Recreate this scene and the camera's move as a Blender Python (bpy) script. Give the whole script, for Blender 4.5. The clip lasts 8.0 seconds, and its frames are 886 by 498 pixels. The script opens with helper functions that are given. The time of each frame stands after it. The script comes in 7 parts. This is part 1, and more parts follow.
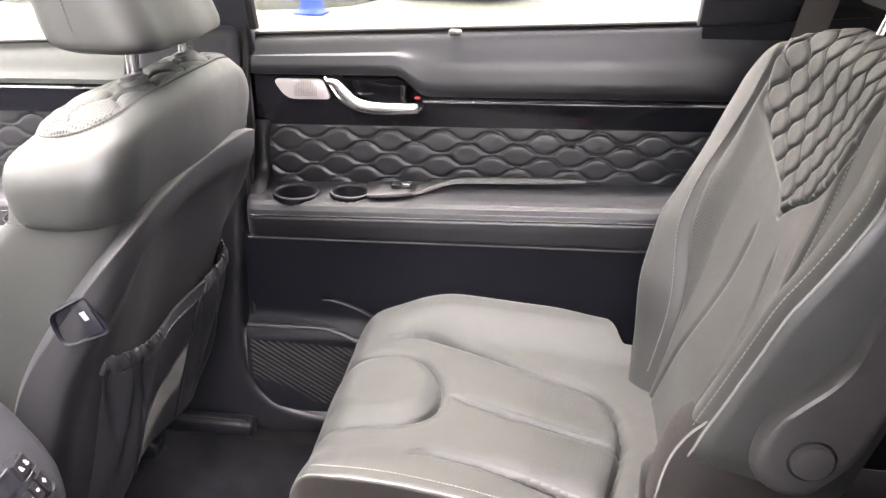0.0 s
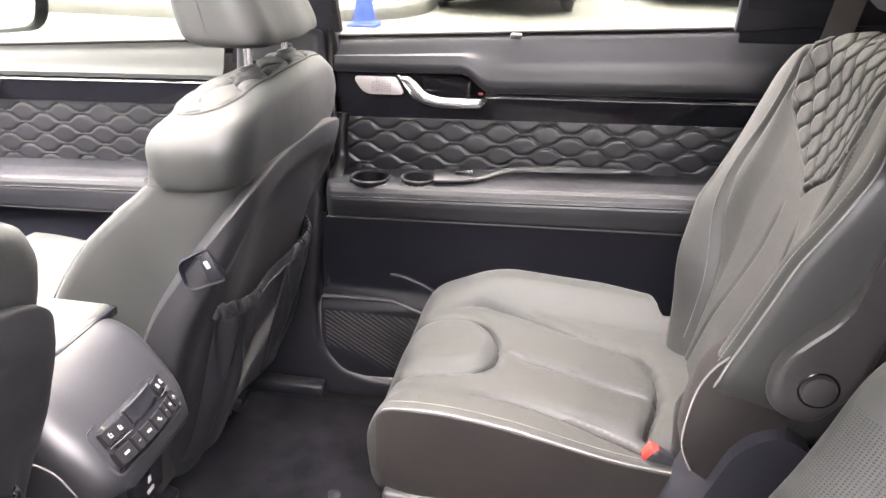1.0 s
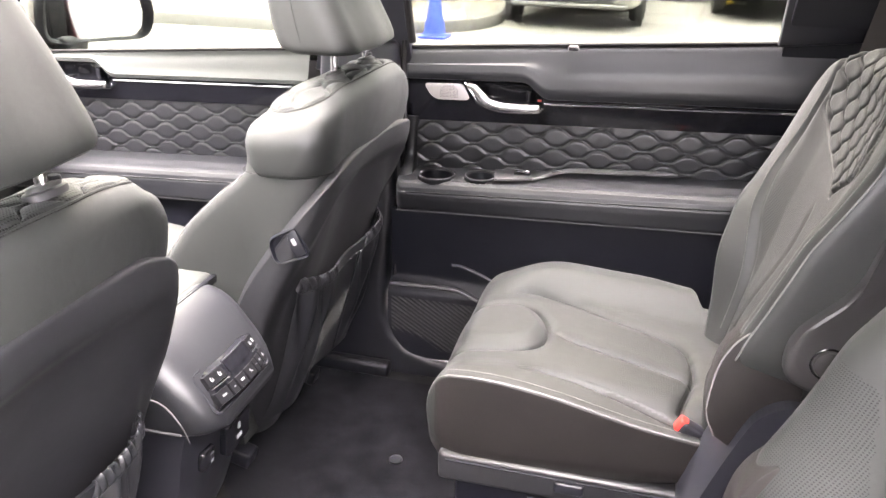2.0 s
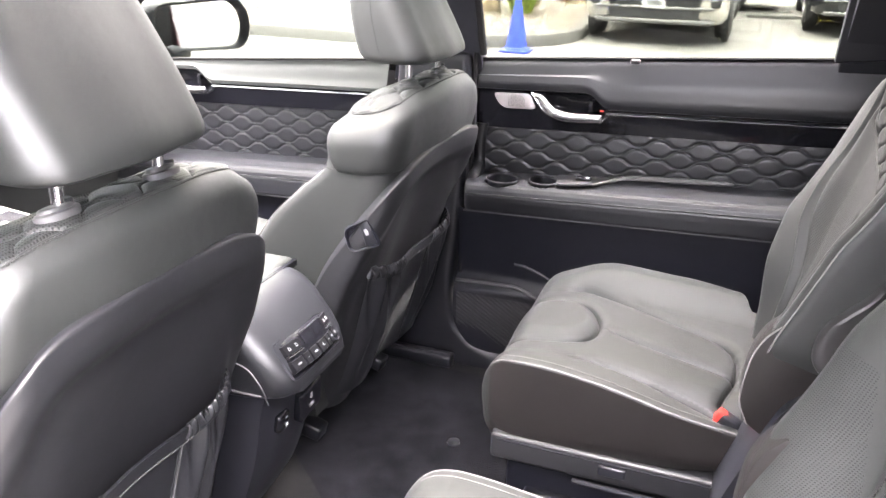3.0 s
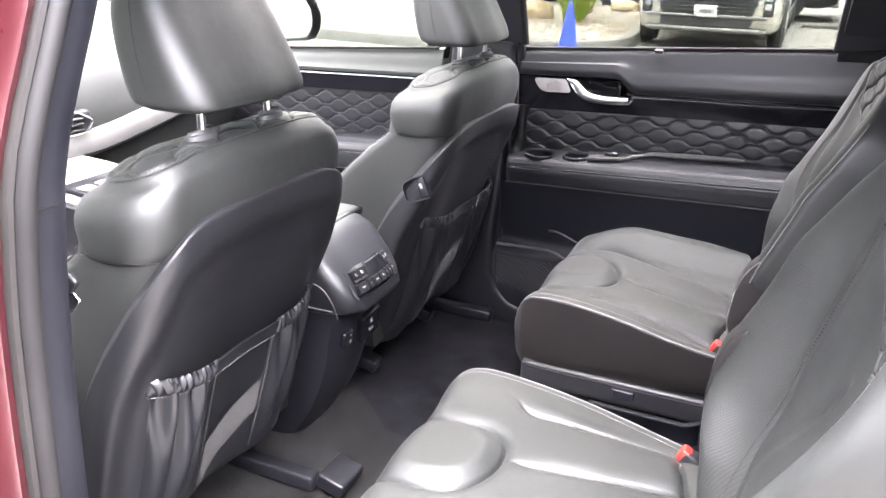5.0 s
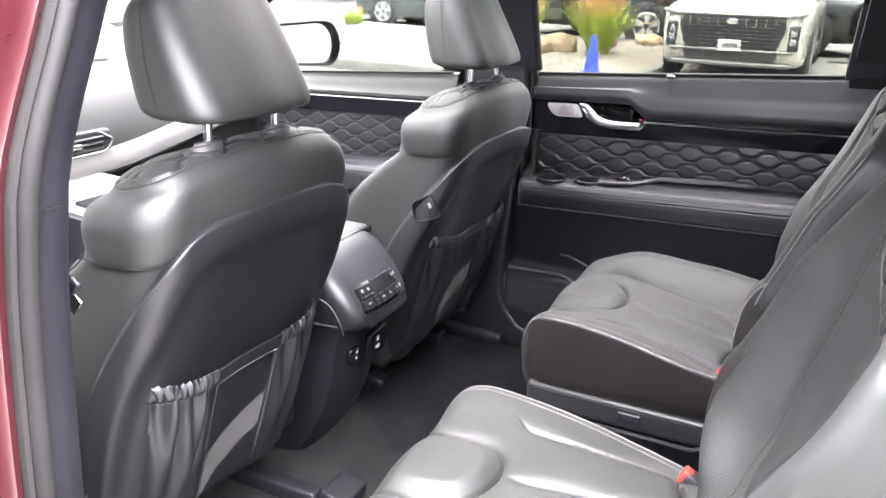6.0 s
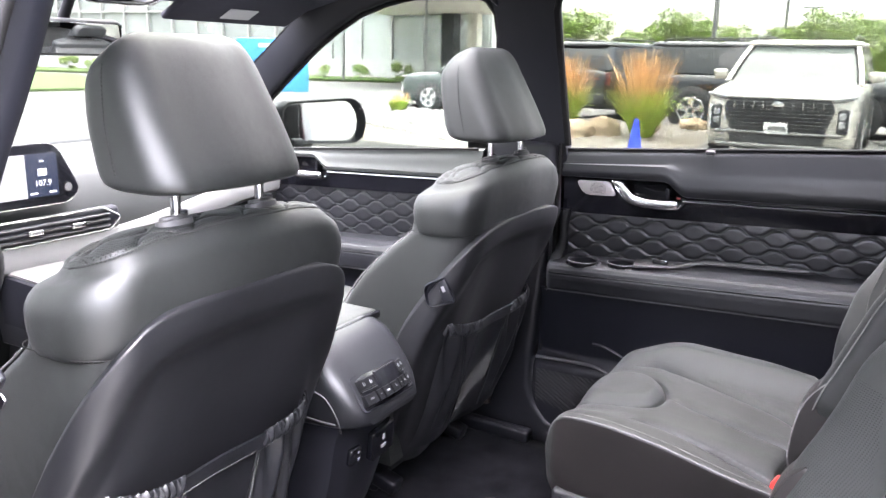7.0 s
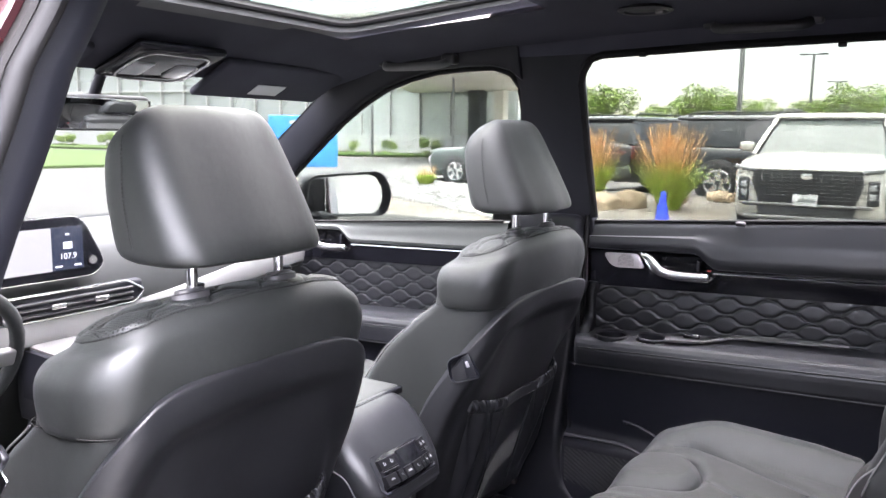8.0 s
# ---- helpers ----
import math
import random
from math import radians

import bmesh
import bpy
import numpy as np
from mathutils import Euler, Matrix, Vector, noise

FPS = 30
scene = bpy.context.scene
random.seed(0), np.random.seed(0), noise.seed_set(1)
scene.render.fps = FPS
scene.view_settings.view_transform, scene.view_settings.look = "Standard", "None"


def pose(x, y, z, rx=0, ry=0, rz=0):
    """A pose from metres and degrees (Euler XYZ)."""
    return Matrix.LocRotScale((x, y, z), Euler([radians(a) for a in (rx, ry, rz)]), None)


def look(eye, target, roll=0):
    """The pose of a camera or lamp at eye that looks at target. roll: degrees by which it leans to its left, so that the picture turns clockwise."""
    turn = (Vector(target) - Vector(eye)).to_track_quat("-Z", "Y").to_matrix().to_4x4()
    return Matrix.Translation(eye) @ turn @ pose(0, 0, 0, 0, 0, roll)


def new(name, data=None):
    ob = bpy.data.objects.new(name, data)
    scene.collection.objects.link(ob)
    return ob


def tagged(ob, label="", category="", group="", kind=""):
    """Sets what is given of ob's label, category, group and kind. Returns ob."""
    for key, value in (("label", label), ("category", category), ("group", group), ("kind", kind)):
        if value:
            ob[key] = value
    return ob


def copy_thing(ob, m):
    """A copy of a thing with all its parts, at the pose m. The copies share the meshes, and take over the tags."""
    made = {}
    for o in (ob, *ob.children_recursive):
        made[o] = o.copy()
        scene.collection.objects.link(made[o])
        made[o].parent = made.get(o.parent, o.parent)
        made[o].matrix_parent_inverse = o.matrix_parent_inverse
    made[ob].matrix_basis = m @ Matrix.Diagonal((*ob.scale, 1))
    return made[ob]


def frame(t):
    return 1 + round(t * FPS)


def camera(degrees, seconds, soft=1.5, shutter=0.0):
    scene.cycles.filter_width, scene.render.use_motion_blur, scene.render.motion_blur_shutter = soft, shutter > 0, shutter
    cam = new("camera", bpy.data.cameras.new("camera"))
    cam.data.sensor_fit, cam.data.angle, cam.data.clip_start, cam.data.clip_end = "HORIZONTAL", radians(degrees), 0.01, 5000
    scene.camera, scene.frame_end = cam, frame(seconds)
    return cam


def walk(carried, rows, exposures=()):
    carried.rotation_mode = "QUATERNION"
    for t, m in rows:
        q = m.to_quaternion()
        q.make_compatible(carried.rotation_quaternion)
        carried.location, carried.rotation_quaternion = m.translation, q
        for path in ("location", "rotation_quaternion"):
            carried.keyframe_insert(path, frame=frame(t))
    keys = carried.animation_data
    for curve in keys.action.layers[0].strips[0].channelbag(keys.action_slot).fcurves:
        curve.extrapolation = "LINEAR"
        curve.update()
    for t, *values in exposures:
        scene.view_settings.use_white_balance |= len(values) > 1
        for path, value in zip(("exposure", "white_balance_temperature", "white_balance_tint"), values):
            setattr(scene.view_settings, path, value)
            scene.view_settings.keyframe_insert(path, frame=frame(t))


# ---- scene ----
cam = camera(57.8, 8.0)
PATH = [
    (0, (0.196, -0.639, 0.966), (-0.001, 1.174, 0.144), 1.4),
    (0.5, (0.186, -0.726, 0.968), (-0.064, 1.086, 0.16), 1.3),
    (1, (0.188, -0.823, 0.975), (-0.115, 0.987, 0.18), 1.3),
    (1.5, (0.198, -0.907, 0.982), (-0.173, 0.898, 0.205), 1.3),
    (2.8, (0.281, -1.063, 1.012), (-0.328, 0.685, 0.256), 1.0),
    (3, (0.29, -1.085, 1.01), (-0.354, 0.656, 0.266), 1.0),
    (3.5, (0.295, -1.149, 1.007), (-0.415, 0.571, 0.273), 0.8),
    (4, (0.322, -1.235, 1.003), (-0.418, 0.474, 0.274), 0.9),
    (4.5, (0.37, -1.307, 1.003), (-0.378, 0.399, 0.274), 1.0),
    (5.8, (0.447, -1.394, 0.991), (-0.346, 0.308, 0.304), 1.9),
    (6, (0.449, -1.361, 0.982), (-0.373, 0.34, 0.326), 1.6),
    (6.5, (0.445, -1.266, 0.958), (-0.439, 0.435, 0.387), 1.5),
    (7, (0.436, -1.2, 0.944), (-0.515, 0.497, 0.482), 1.2),
    (7.5, (0.428, -1.174, 0.941), (-0.571, 0.519, 0.575), 1.0),
    (8, (0.426, -1.17, 0.938), (-0.603, 0.521, 0.653), 0.8),
]
walk(cam, [(t, look(eye, target, roll)) for t, eye, target, roll in PATH],
     [(0.0, 5.18, 7300, 21), (1.5, 5.14, 7300, 21), (3.0, 4.96, 6930, 20.5), (4.5, 4.74, 6700, 20.5), (6.0, 4.60, 6650, 21), (6.8, 4.44, 6480, 20.5), (7.5, 4.19, 6400, 21.5), (8.0, 4.02, 6400, 21.5)])

# ---- sky and sun: bright overcast ----
world = bpy.data.worlds.new("overcast_sky")
scene.world = world
world.use_nodes = True
wn, wl = world.node_tree.nodes, world.node_tree.links
wn.clear()
w_out = wn.new("ShaderNodeOutputWorld")
w_sky = wn.new("ShaderNodeTexSky")
w_sky.sky_type = "NISHITA"
w_sky.sun_disc = False
w_sky.sun_elevation = radians(50)
w_sky.sun_rotation = radians(-27)
w_bg = wn.new("ShaderNodeBackground")
w_bg.inputs["Strength"].default_value = 0.10
w_cloud = wn.new("ShaderNodeBackground")
w_cloud.inputs["Strength"].default_value = 3.6
w_tc = wn.new("ShaderNodeTexCoord")
w_map = wn.new("ShaderNodeMapping")
w_map.inputs["Scale"].default_value = (1.0, 1.0, 3.5)
w_noise = wn.new("ShaderNodeTexNoise")
w_noise.inputs["Scale"].default_value = 2.2
w_noise.inputs["Detail"].default_value = 5.0
w_ramp = wn.new("ShaderNodeValToRGB")
w_ramp.color_ramp.elements[0].position = 0.35
w_ramp.color_ramp.elements[0].color = (0.62, 0.65, 0.69, 1)
w_ramp.color_ramp.elements[1].position = 0.65
w_ramp.color_ramp.elements[1].color = (1.0, 1.0, 0.98, 1)
w_add = wn.new("ShaderNodeAddShader")
wl.new(w_tc.outputs["Generated"], w_map.inputs["Vector"])
wl.new(w_map.outputs["Vector"], w_noise.inputs["Vector"])
wl.new(w_noise.outputs["Fac"], w_ramp.inputs["Fac"])
# the overcast sky is far brighter overhead than at the horizon
w_sep = wn.new("ShaderNodeSeparateXYZ")
w_grad = wn.new("ShaderNodeMapRange")
w_grad.inputs["From Min"].default_value, w_grad.inputs["From Max"].default_value = 0.0, 1.0
w_grad.inputs["To Min"].default_value, w_grad.inputs["To Max"].default_value = 0.31, 3.8
w_mul = wn.new("ShaderNodeVectorMath")
w_mul.operation = "SCALE"
wl.new(w_tc.outputs["Generated"], w_sep.inputs["Vector"])
w_pow = wn.new("ShaderNodeMath")
w_pow.operation = "POWER"
w_pow.use_clamp = True
w_pow.inputs[1].default_value = 2.7
w_up = wn.new("ShaderNodeMath")
w_up.operation = "MAXIMUM"
w_up.inputs[1].default_value = 0.0
wl.new(w_sep.outputs["Z"], w_up.inputs[0])
wl.new(w_up.outputs["Value"], w_pow.inputs[0])
wl.new(w_pow.outputs["Value"], w_grad.inputs["Value"])
wl.new(w_ramp.outputs["Color"], w_mul.inputs["Vector"])
wl.new(w_grad.outputs["Result"], w_mul.inputs["Scale"])
wl.new(w_mul.outputs["Vector"], w_cloud.inputs["Color"])
wl.new(w_sky.outputs["Color"], w_bg.inputs["Color"])
wl.new(w_bg.outputs["Background"], w_add.inputs[0])
wl.new(w_cloud.outputs["Background"], w_add.inputs[1])
wl.new(w_add.outputs["Shader"], w_out.inputs["Surface"])

sun_data = bpy.data.lights.new("sun", "SUN")
sun_data.energy = 1.5
sun_data.angle = radians(70)
sun_data.color = (1.0, 0.96, 0.90)
sun = new("sun", sun_data)
sun.matrix_world = look((-5, 10, 14), (0, 0, 0))


# ---- materials ----
def nodes_of(name):
    mat = bpy.data.materials.new(name)
    mat.use_nodes = True
    nt = mat.node_tree
    return mat, nt.nodes, nt.links, nt.nodes["Principled BSDF"]


def noise_node(n, l, scale, detail=4.0, rough=0.55):
    tc = n.new("ShaderNodeTexCoord")
    tex = n.new("ShaderNodeTexNoise")
    tex.inputs["Scale"].default_value = scale
    tex.inputs["Detail"].default_value = detail
    tex.inputs["Roughness"].default_value = rough
    l.new(tc.outputs["Object"], tex.inputs["Vector"])
    return tex


def blend(n, l, fac, a, b):
    mix = n.new("ShaderNodeMix")
    mix.data_type = "RGBA"
    mix.inputs["A"].default_value = (*a, 1)
    mix.inputs["B"].default_value = (*b, 1)
    l.new(fac, mix.inputs["Factor"])
    return mix.outputs["Result"]


def spread(n, l, value, lo, hi, to_lo, to_hi):
    mr = n.new("ShaderNodeMapRange")
    mr.inputs["From Min"].default_value, mr.inputs["From Max"].default_value = lo, hi
    mr.inputs["To Min"].default_value, mr.inputs["To Max"].default_value = to_lo, to_hi
    l.new(value, mr.inputs["Value"])
    return mr.outputs["Result"]


def surface(name, dark, light, rough=0.5, rough_var=0.08, metal=0.0, coarse=6.0, fine=400.0, bump=0.15, depth=0.0006,
            cells=0.0, coat=0.0, spec=0.5, sheen=0.0, coat_rough=0.06, wrinkle=0.0):
    """A surface with slow colour and gloss changes, fine grain relief and, if cells is given, a pebbled grain."""
    mat, n, l, p = nodes_of(name)
    big = noise_node(n, l, coarse, 5.0)
    small = noise_node(n, l, fine, 3.0)
    l.new(blend(n, l, spread(n, l, big.outputs["Fac"], 0.3, 0.7, 0, 1), dark, light), p.inputs["Base Color"])
    l.new(spread(n, l, big.outputs["Fac"], 0.3, 0.7, rough - rough_var, rough + rough_var), p.inputs["Roughness"])
    p.inputs["Metallic"].default_value = metal
    p.inputs["Specular IOR Level"].default_value = spec
    p.inputs["Coat Weight"].default_value = coat
    p.inputs["Coat Roughness"].default_value = coat_rough
    p.inputs["Sheen Weight"].default_value = sheen
    height = small.outputs["Fac"]
    if cells:
        tc = n.new("ShaderNodeTexCoord")
        vor = n.new("ShaderNodeTexVoronoi")
        vor.feature = "DISTANCE_TO_EDGE"
        vor.inputs["Scale"].default_value = cells
        l.new(tc.outputs["Object"], vor.inputs["Vector"])
        height = spread(n, l, vor.outputs["Distance"], 0.0, 0.12, 0.0, 1.0)
    bp = n.new("ShaderNodeBump")
    bp.inputs["Strength"].default_value = bump
    bp.inputs["Distance"].default_value = depth
    l.new(height, bp.inputs["Height"])
    if wrinkle:
        slow = noise_node(n, l, 34.0, 3.0, 0.5)
        soft = n.new("ShaderNodeBump")
        soft.inputs["Strength"].default_value = wrinkle
        soft.inputs["Distance"].default_value = 0.004
        l.new(slow.outputs["Fac"], soft.inputs["Height"])
        l.new(soft.outputs["Normal"], bp.inputs["Normal"])
    l.new(bp.outputs["Normal"], p.inputs["Normal"])
    return mat


def perforated(name, dark, light, pitch, rough, upright=False, hole=0.20):
    """Leather with rows of fine punched holes, laid out across a flat or an upright panel."""
    mat = surface(name, dark, light, rough, 0.05, cells=560.0, bump=0.12, spec=0.42)
    n, l = mat.node_tree.nodes, mat.node_tree.links
    p = n["Principled BSDF"]
    tc = n.new("ShaderNodeTexCoord")
    vor = n.new("ShaderNodeTexVoronoi")
    vor.inputs["Scale"].default_value = 1.0 / pitch
    vor.inputs["Randomness"].default_value = 0.0
    vor.voronoi_dimensions = "2D"
    sep, com = n.new("ShaderNodeSeparateXYZ"), n.new("ShaderNodeCombineXYZ")
    l.new(tc.outputs["Object"], sep.inputs["Vector"])
    l.new(sep.outputs["Z" if upright else "X"], com.inputs["X"])
    l.new(sep.outputs["Y"], com.inputs["Y"])
    l.new(com.outputs["Vector"], vor.inputs["Vector"])
    dots = spread(n, l, vor.outputs["Distance"], 0.20, 0.32, 0.0, 1.0)
    bp = n.new("ShaderNodeBump")
    bp.inputs["Strength"].default_value = 0.55
    bp.inputs["Distance"].default_value = 0.0007
    l.new(dots, bp.inputs["Height"])
    l.new(bp.outputs["Normal"], p.inputs["Normal"])
    l.new(blend(n, l, dots, (0.0015, 0.0015, 0.0017), light), p.inputs["Base Color"])
    l.new(spread(n, l, dots, 0.0, 1.0, hole, 0.46), p.inputs["Specular IOR Level"])
    return mat


def flat_glow(name, colour, strength):
    mat, n, l, p = nodes_of(name)
    p.inputs["Base Color"].default_value = (0.01, 0.01, 0.01, 1)
    p.inputs["Emission Color"].default_value = (*colour, 1)
    p.inputs["Emission Strength"].default_value = strength
    p.inputs["Roughness"].default_value = 0.2
    return mat


def pane(name, tint, gloss=0.06):
    """Thin window glass: lets the view through with a tint and mirrors a little by angle."""
    mat = bpy.data.materials.new(name)
    mat.use_nodes = True
    n, l = mat.node_tree.nodes, mat.node_tree.links
    n.clear()
    out = n.new("ShaderNodeOutputMaterial")
    tr = n.new("ShaderNodeBsdfTransparent")
    tr.inputs["Color"].default_value = (*tint, 1)
    gl = n.new("ShaderNodeBsdfGlossy")
    gl.inputs["Roughness"].default_value = 0.01
    lw = n.new("ShaderNodeLayerWeight")
    lw.inputs["Blend"].default_value = 0.5
    pw = n.new("ShaderNodeMath")
    pw.operation = "POWER"
    pw.inputs[1].default_value = 5.0
    l.new(lw.outputs["Facing"], pw.inputs[0])
    mx = n.new("ShaderNodeMixShader")
    l.new(spread(n, l, pw.outputs["Value"], 0.0, 1.0, gloss * 0.5, 0.6), mx.inputs["Fac"])
    l.new(tr.outputs["BSDF"], mx.inputs[1])
    l.new(gl.outputs["BSDF"], mx.inputs[2])
    l.new(mx.outputs["Shader"], out.inputs["Surface"])
    return mat


LEATHER = surface("black_leather", (0.0055, 0.0062, 0.0059), (0.0087, 0.0096, 0.0092), 0.50, 0.06, cells=560.0, bump=0.2, depth=0.0004, spec=0.46, wrinkle=0.22)
LEATHER_PERF = perforated("perforated_leather", (0.0055, 0.0062, 0.0059), (0.0087, 0.0096, 0.0092), 0.0028, 0.48)
LEATHER_PERF_TOP = perforated("perforated_top_leather", (0.0055, 0.0062, 0.0059), (0.0087, 0.0096, 0.0092), 0.0037, 0.48, hole=0.05)
LEATHER_PERF_BACK = perforated("perforated_back_leather", (0.0055, 0.0062, 0.0059), (0.0087, 0.0096, 0.0092), 0.0028, 0.48, True)
SHELL = surface("grained_seat_shell", (0.0032, 0.0033, 0.0042), (0.0050, 0.0051, 0.0062), 0.48, 0.05, fine=700.0, bump=0.22, depth=0.0004, spec=0.42, wrinkle=0.08)
SIDE_VINYL = surface("brown_black_side_vinyl", (0.0052, 0.0046, 0.0046), (0.0082, 0.0073, 0.0072), 0.42, 0.05, cells=620.0, bump=0.2, depth=0.0004, spec=0.22)
VINYL = surface("door_vinyl", (0.0044, 0.0046, 0.0056), (0.0074, 0.0076, 0.0090), 0.36, 0.05, cells=620.0, bump=0.10, depth=0.0004, spec=0.40, wrinkle=0.08)
PLASTIC = surface("grained_black_plastic", (0.0036, 0.0038, 0.0054), (0.0066, 0.0067, 0.0088), 0.40, 0.06, fine=700.0, bump=0.18, depth=0.0004, spec=0.26)
COVER = surface("grained_charcoal_cover", (0.0105, 0.0100, 0.0103), (0.0155, 0.0148, 0.0151), 0.45, 0.05, fine=700.0, bump=0.2, depth=0.0004, spec=0.4)
PLASTIC_GREY = surface("grained_grey_plastic", (0.020, 0.0195, 0.0205), (0.032, 0.031, 0.032), 0.52, 0.06, fine=900.0, bump=0.2, depth=0.0004)
DASH_PAD = surface("grey_dash_vinyl", (0.013, 0.0138, 0.0135), (0.018, 0.019, 0.0185), 0.6, 0.05, cells=800.0, bump=0.12, depth=0.0004, spec=0.22)
# front door pad: the dash's grey, painted paler to stand in for windscreen light
PAD_LIT = surface("lit_grey_door_vinyl", (0.026, 0.029, 0.027), (0.036, 0.039, 0.036), 0.55, 0.05, cells=800.0, bump=0.12, depth=0.0004, spec=0.35)
GLOSS = surface("gloss_black_trim", (0.0025, 0.0025, 0.0034), (0.004, 0.004, 0.005), 0.14, 0.03, fine=60.0, bump=0.01, spec=0.26)
CHROME = surface("satin_chrome", (0.72, 0.71, 0.70), (0.80, 0.79, 0.78), 0.20, 0.05, metal=1.0, bump=0.02)
BRIGHT = surface("polished_chrome", (0.80, 0.80, 0.80), (0.88, 0.88, 0.88), 0.10, 0.04, metal=1.0, bump=0.01)
SILVER = surface("silver_trim", (0.17, 0.168, 0.165), (0.22, 0.217, 0.212), 0.48, 0.05, metal=0.85, bump=0.05)
BLADE_SILVER = surface("matt_silver_pull", (0.10, 0.096, 0.094), (0.14, 0.135, 0.132), 0.5, 0.05, metal=0.5, bump=0.04)
PLATE = surface("brushed_speaker_plate", (0.30, 0.275, 0.27), (0.36, 0.335, 0.325), 0.42, 0.05, metal=0.6, bump=0.04)
CARPET = surface("dark_carpet", (0.0016, 0.0017, 0.0026), (0.0100, 0.0100, 0.0125), 0.95, 0.04, coarse=14.0, fine=700.0, bump=1.0, depth=0.004, spec=0.06)
CARPET_GREY = surface("grey_carpet", (0.0085, 0.0085, 0.0090), (0.0165, 0.0162, 0.0165), 0.95, 0.04, coarse=18.0, fine=700.0, bump=1.0, depth=0.004, spec=0.06)
LINER = surface("black_headliner", (0.036, 0.036, 0.046), (0.050, 0.050, 0.062), 0.92, 0.04, fine=1200.0, bump=0.35, depth=0.0006, spec=0.12)
MESH = surface("grey_pocket_net", (0.018, 0.0175, 0.0172), (0.050, 0.0485, 0.047), 0.85, 0.05, coarse=300.0, fine=900.0, bump=0.6, depth=0.001)
THREAD = surface("grey_thread", (0.075, 0.072, 0.07), (0.12, 0.116, 0.113), 0.7, 0.05, fine=900.0, bump=0.4)
PIPING = surface("pale_piping", (0.065, 0.063, 0.061), (0.10, 0.097, 0.094), 0.5, 0.05, fine=900.0, bump=0.1)
SEAM = surface("seam_thread_black", (0.013, 0.0125, 0.0125), (0.021, 0.020, 0.020), 0.85, 0.05, fine=900.0, bump=0.3, spec=0.1)
RUBBER = surface("weather_strip_rubber", (0.0052, 0.0050, 0.0052), (0.0090, 0.0086, 0.0088), 0.68, 0.08, fine=500.0, bump=0.2, spec=0.10)
SEALGREY = surface("grey_seal_lip", (0.0072, 0.0066, 0.0064), (0.0115, 0.0105, 0.0102), 0.7, 0.08, fine=300.0, bump=0.15, spec=0.10)
PAINT_RED = surface("dark_red_car_paint", (0.024, 0.0040, 0.0056), (0.033, 0.0052, 0.0074), 0.30, 0.03, metal=0.25, fine=900.0, bump=0.02, coat=0.5)
RED = surface("red_button_plastic", (0.24, 0.011, 0.008), (0.30, 0.016, 0.011), 0.4, 0.05, bump=0.05)
BELT = surface("seat_belt_webbing", (0.040, 0.034, 0.032), (0.060, 0.050, 0.047), 0.75, 0.05, fine=1500.0, bump=0.5)
ICON = surface("white_printed_icon", (0.50, 0.50, 0.50), (0.58, 0.58, 0.58), 0.5, 0.02, bump=0.02)
SYMBOL = surface("grey_printed_symbol", (0.13, 0.13, 0.133), (0.17, 0.17, 0.172), 0.5, 0.02, bump=0.02)
GLASS_TINT = pane("privacy_glass", (0.214, 0.224, 0.208), 0.045)
GLASS_CLEAR = pane("clear_glass", (0.268, 0.283, 0.266), 0.05)
GLASS_SCREEN = pane("windscreen_glass", (0.069, 0.0725, 0.068), 0.05)
GLASS_ROOF = pane("sunroof_glass", (0.255, 0.272, 0.243), 0.05)
MIRROR = surface("mirror_glass", (0.80, 0.82, 0.83), (0.83, 0.85, 0.86), 0.015, 0.0, metal=1.0, bump=0.0)
SCREEN_MAP = flat_glow("map_screen", (0.70, 0.72, 0.74), 0.075)
SCREEN_DARK = flat_glow("dark_screen", (0.012, 0.02, 0.05), 0.10)
SCREEN_TEXT = flat_glow("screen_text", (0.85, 0.9, 1.0), 0.14)

ASPHALT = surface("asphalt", (0.133, 0.127, 0.12), (0.205, 0.196, 0.182), 0.9, 0.05, coarse=0.5, fine=60.0, bump=0.6, depth=0.006, spec=0.25)
CONCRETE = surface("concrete", (0.0855, 0.0825, 0.0772), (0.131, 0.125, 0.117), 0.85, 0.05, coarse=1.2, fine=90.0, bump=0.4, depth=0.004)
SOIL = surface("gravel_bed", (0.085, 0.066, 0.048), (0.180, 0.150, 0.115), 0.9, 0.05, coarse=9.0, fine=45.0, bump=1.0, depth=0.02)
STONE = surface("gravel_stone", (0.119, 0.107, 0.0918), (0.408, 0.377, 0.34), 0.8, 0.08, coarse=3.0, fine=60.0, bump=0.5, depth=0.004)
ROCK = surface("sandstone_boulder", (0.24, 0.173, 0.108), (0.435, 0.338, 0.232), 0.85, 0.06, coarse=3.5, fine=30.0, bump=0.9, depth=0.02)
LAWN = surface("lawn", (0.06, 0.102, 0.021), (0.105, 0.165, 0.042), 0.9, 0.05, coarse=1.5, fine=80.0, bump=1.0, depth=0.02)
LEAF = surface("tree_leaf", (0.150, 0.215, 0.045), (0.250, 0.340, 0.085), 0.6, 0.08, coarse=0.9, fine=20.0, bump=0.2)
BARK = surface("bark", (0.06, 0.045, 0.035), (0.12, 0.09, 0.07), 0.9, 0.05, coarse=6.0, fine=60.0, bump=0.8, depth=0.01)
BLADE = surface("grass_blade", (0.224, 0.322, 0.042), (0.448, 0.532, 0.112), 0.6, 0.08, coarse=6.0, fine=60.0, bump=0.1)
PLUME = surface("dry_grass_plume", (0.459, 0.243, 0.101), (0.702, 0.432, 0.203), 0.8, 0.05, coarse=7.0, fine=80.0, bump=0.2)
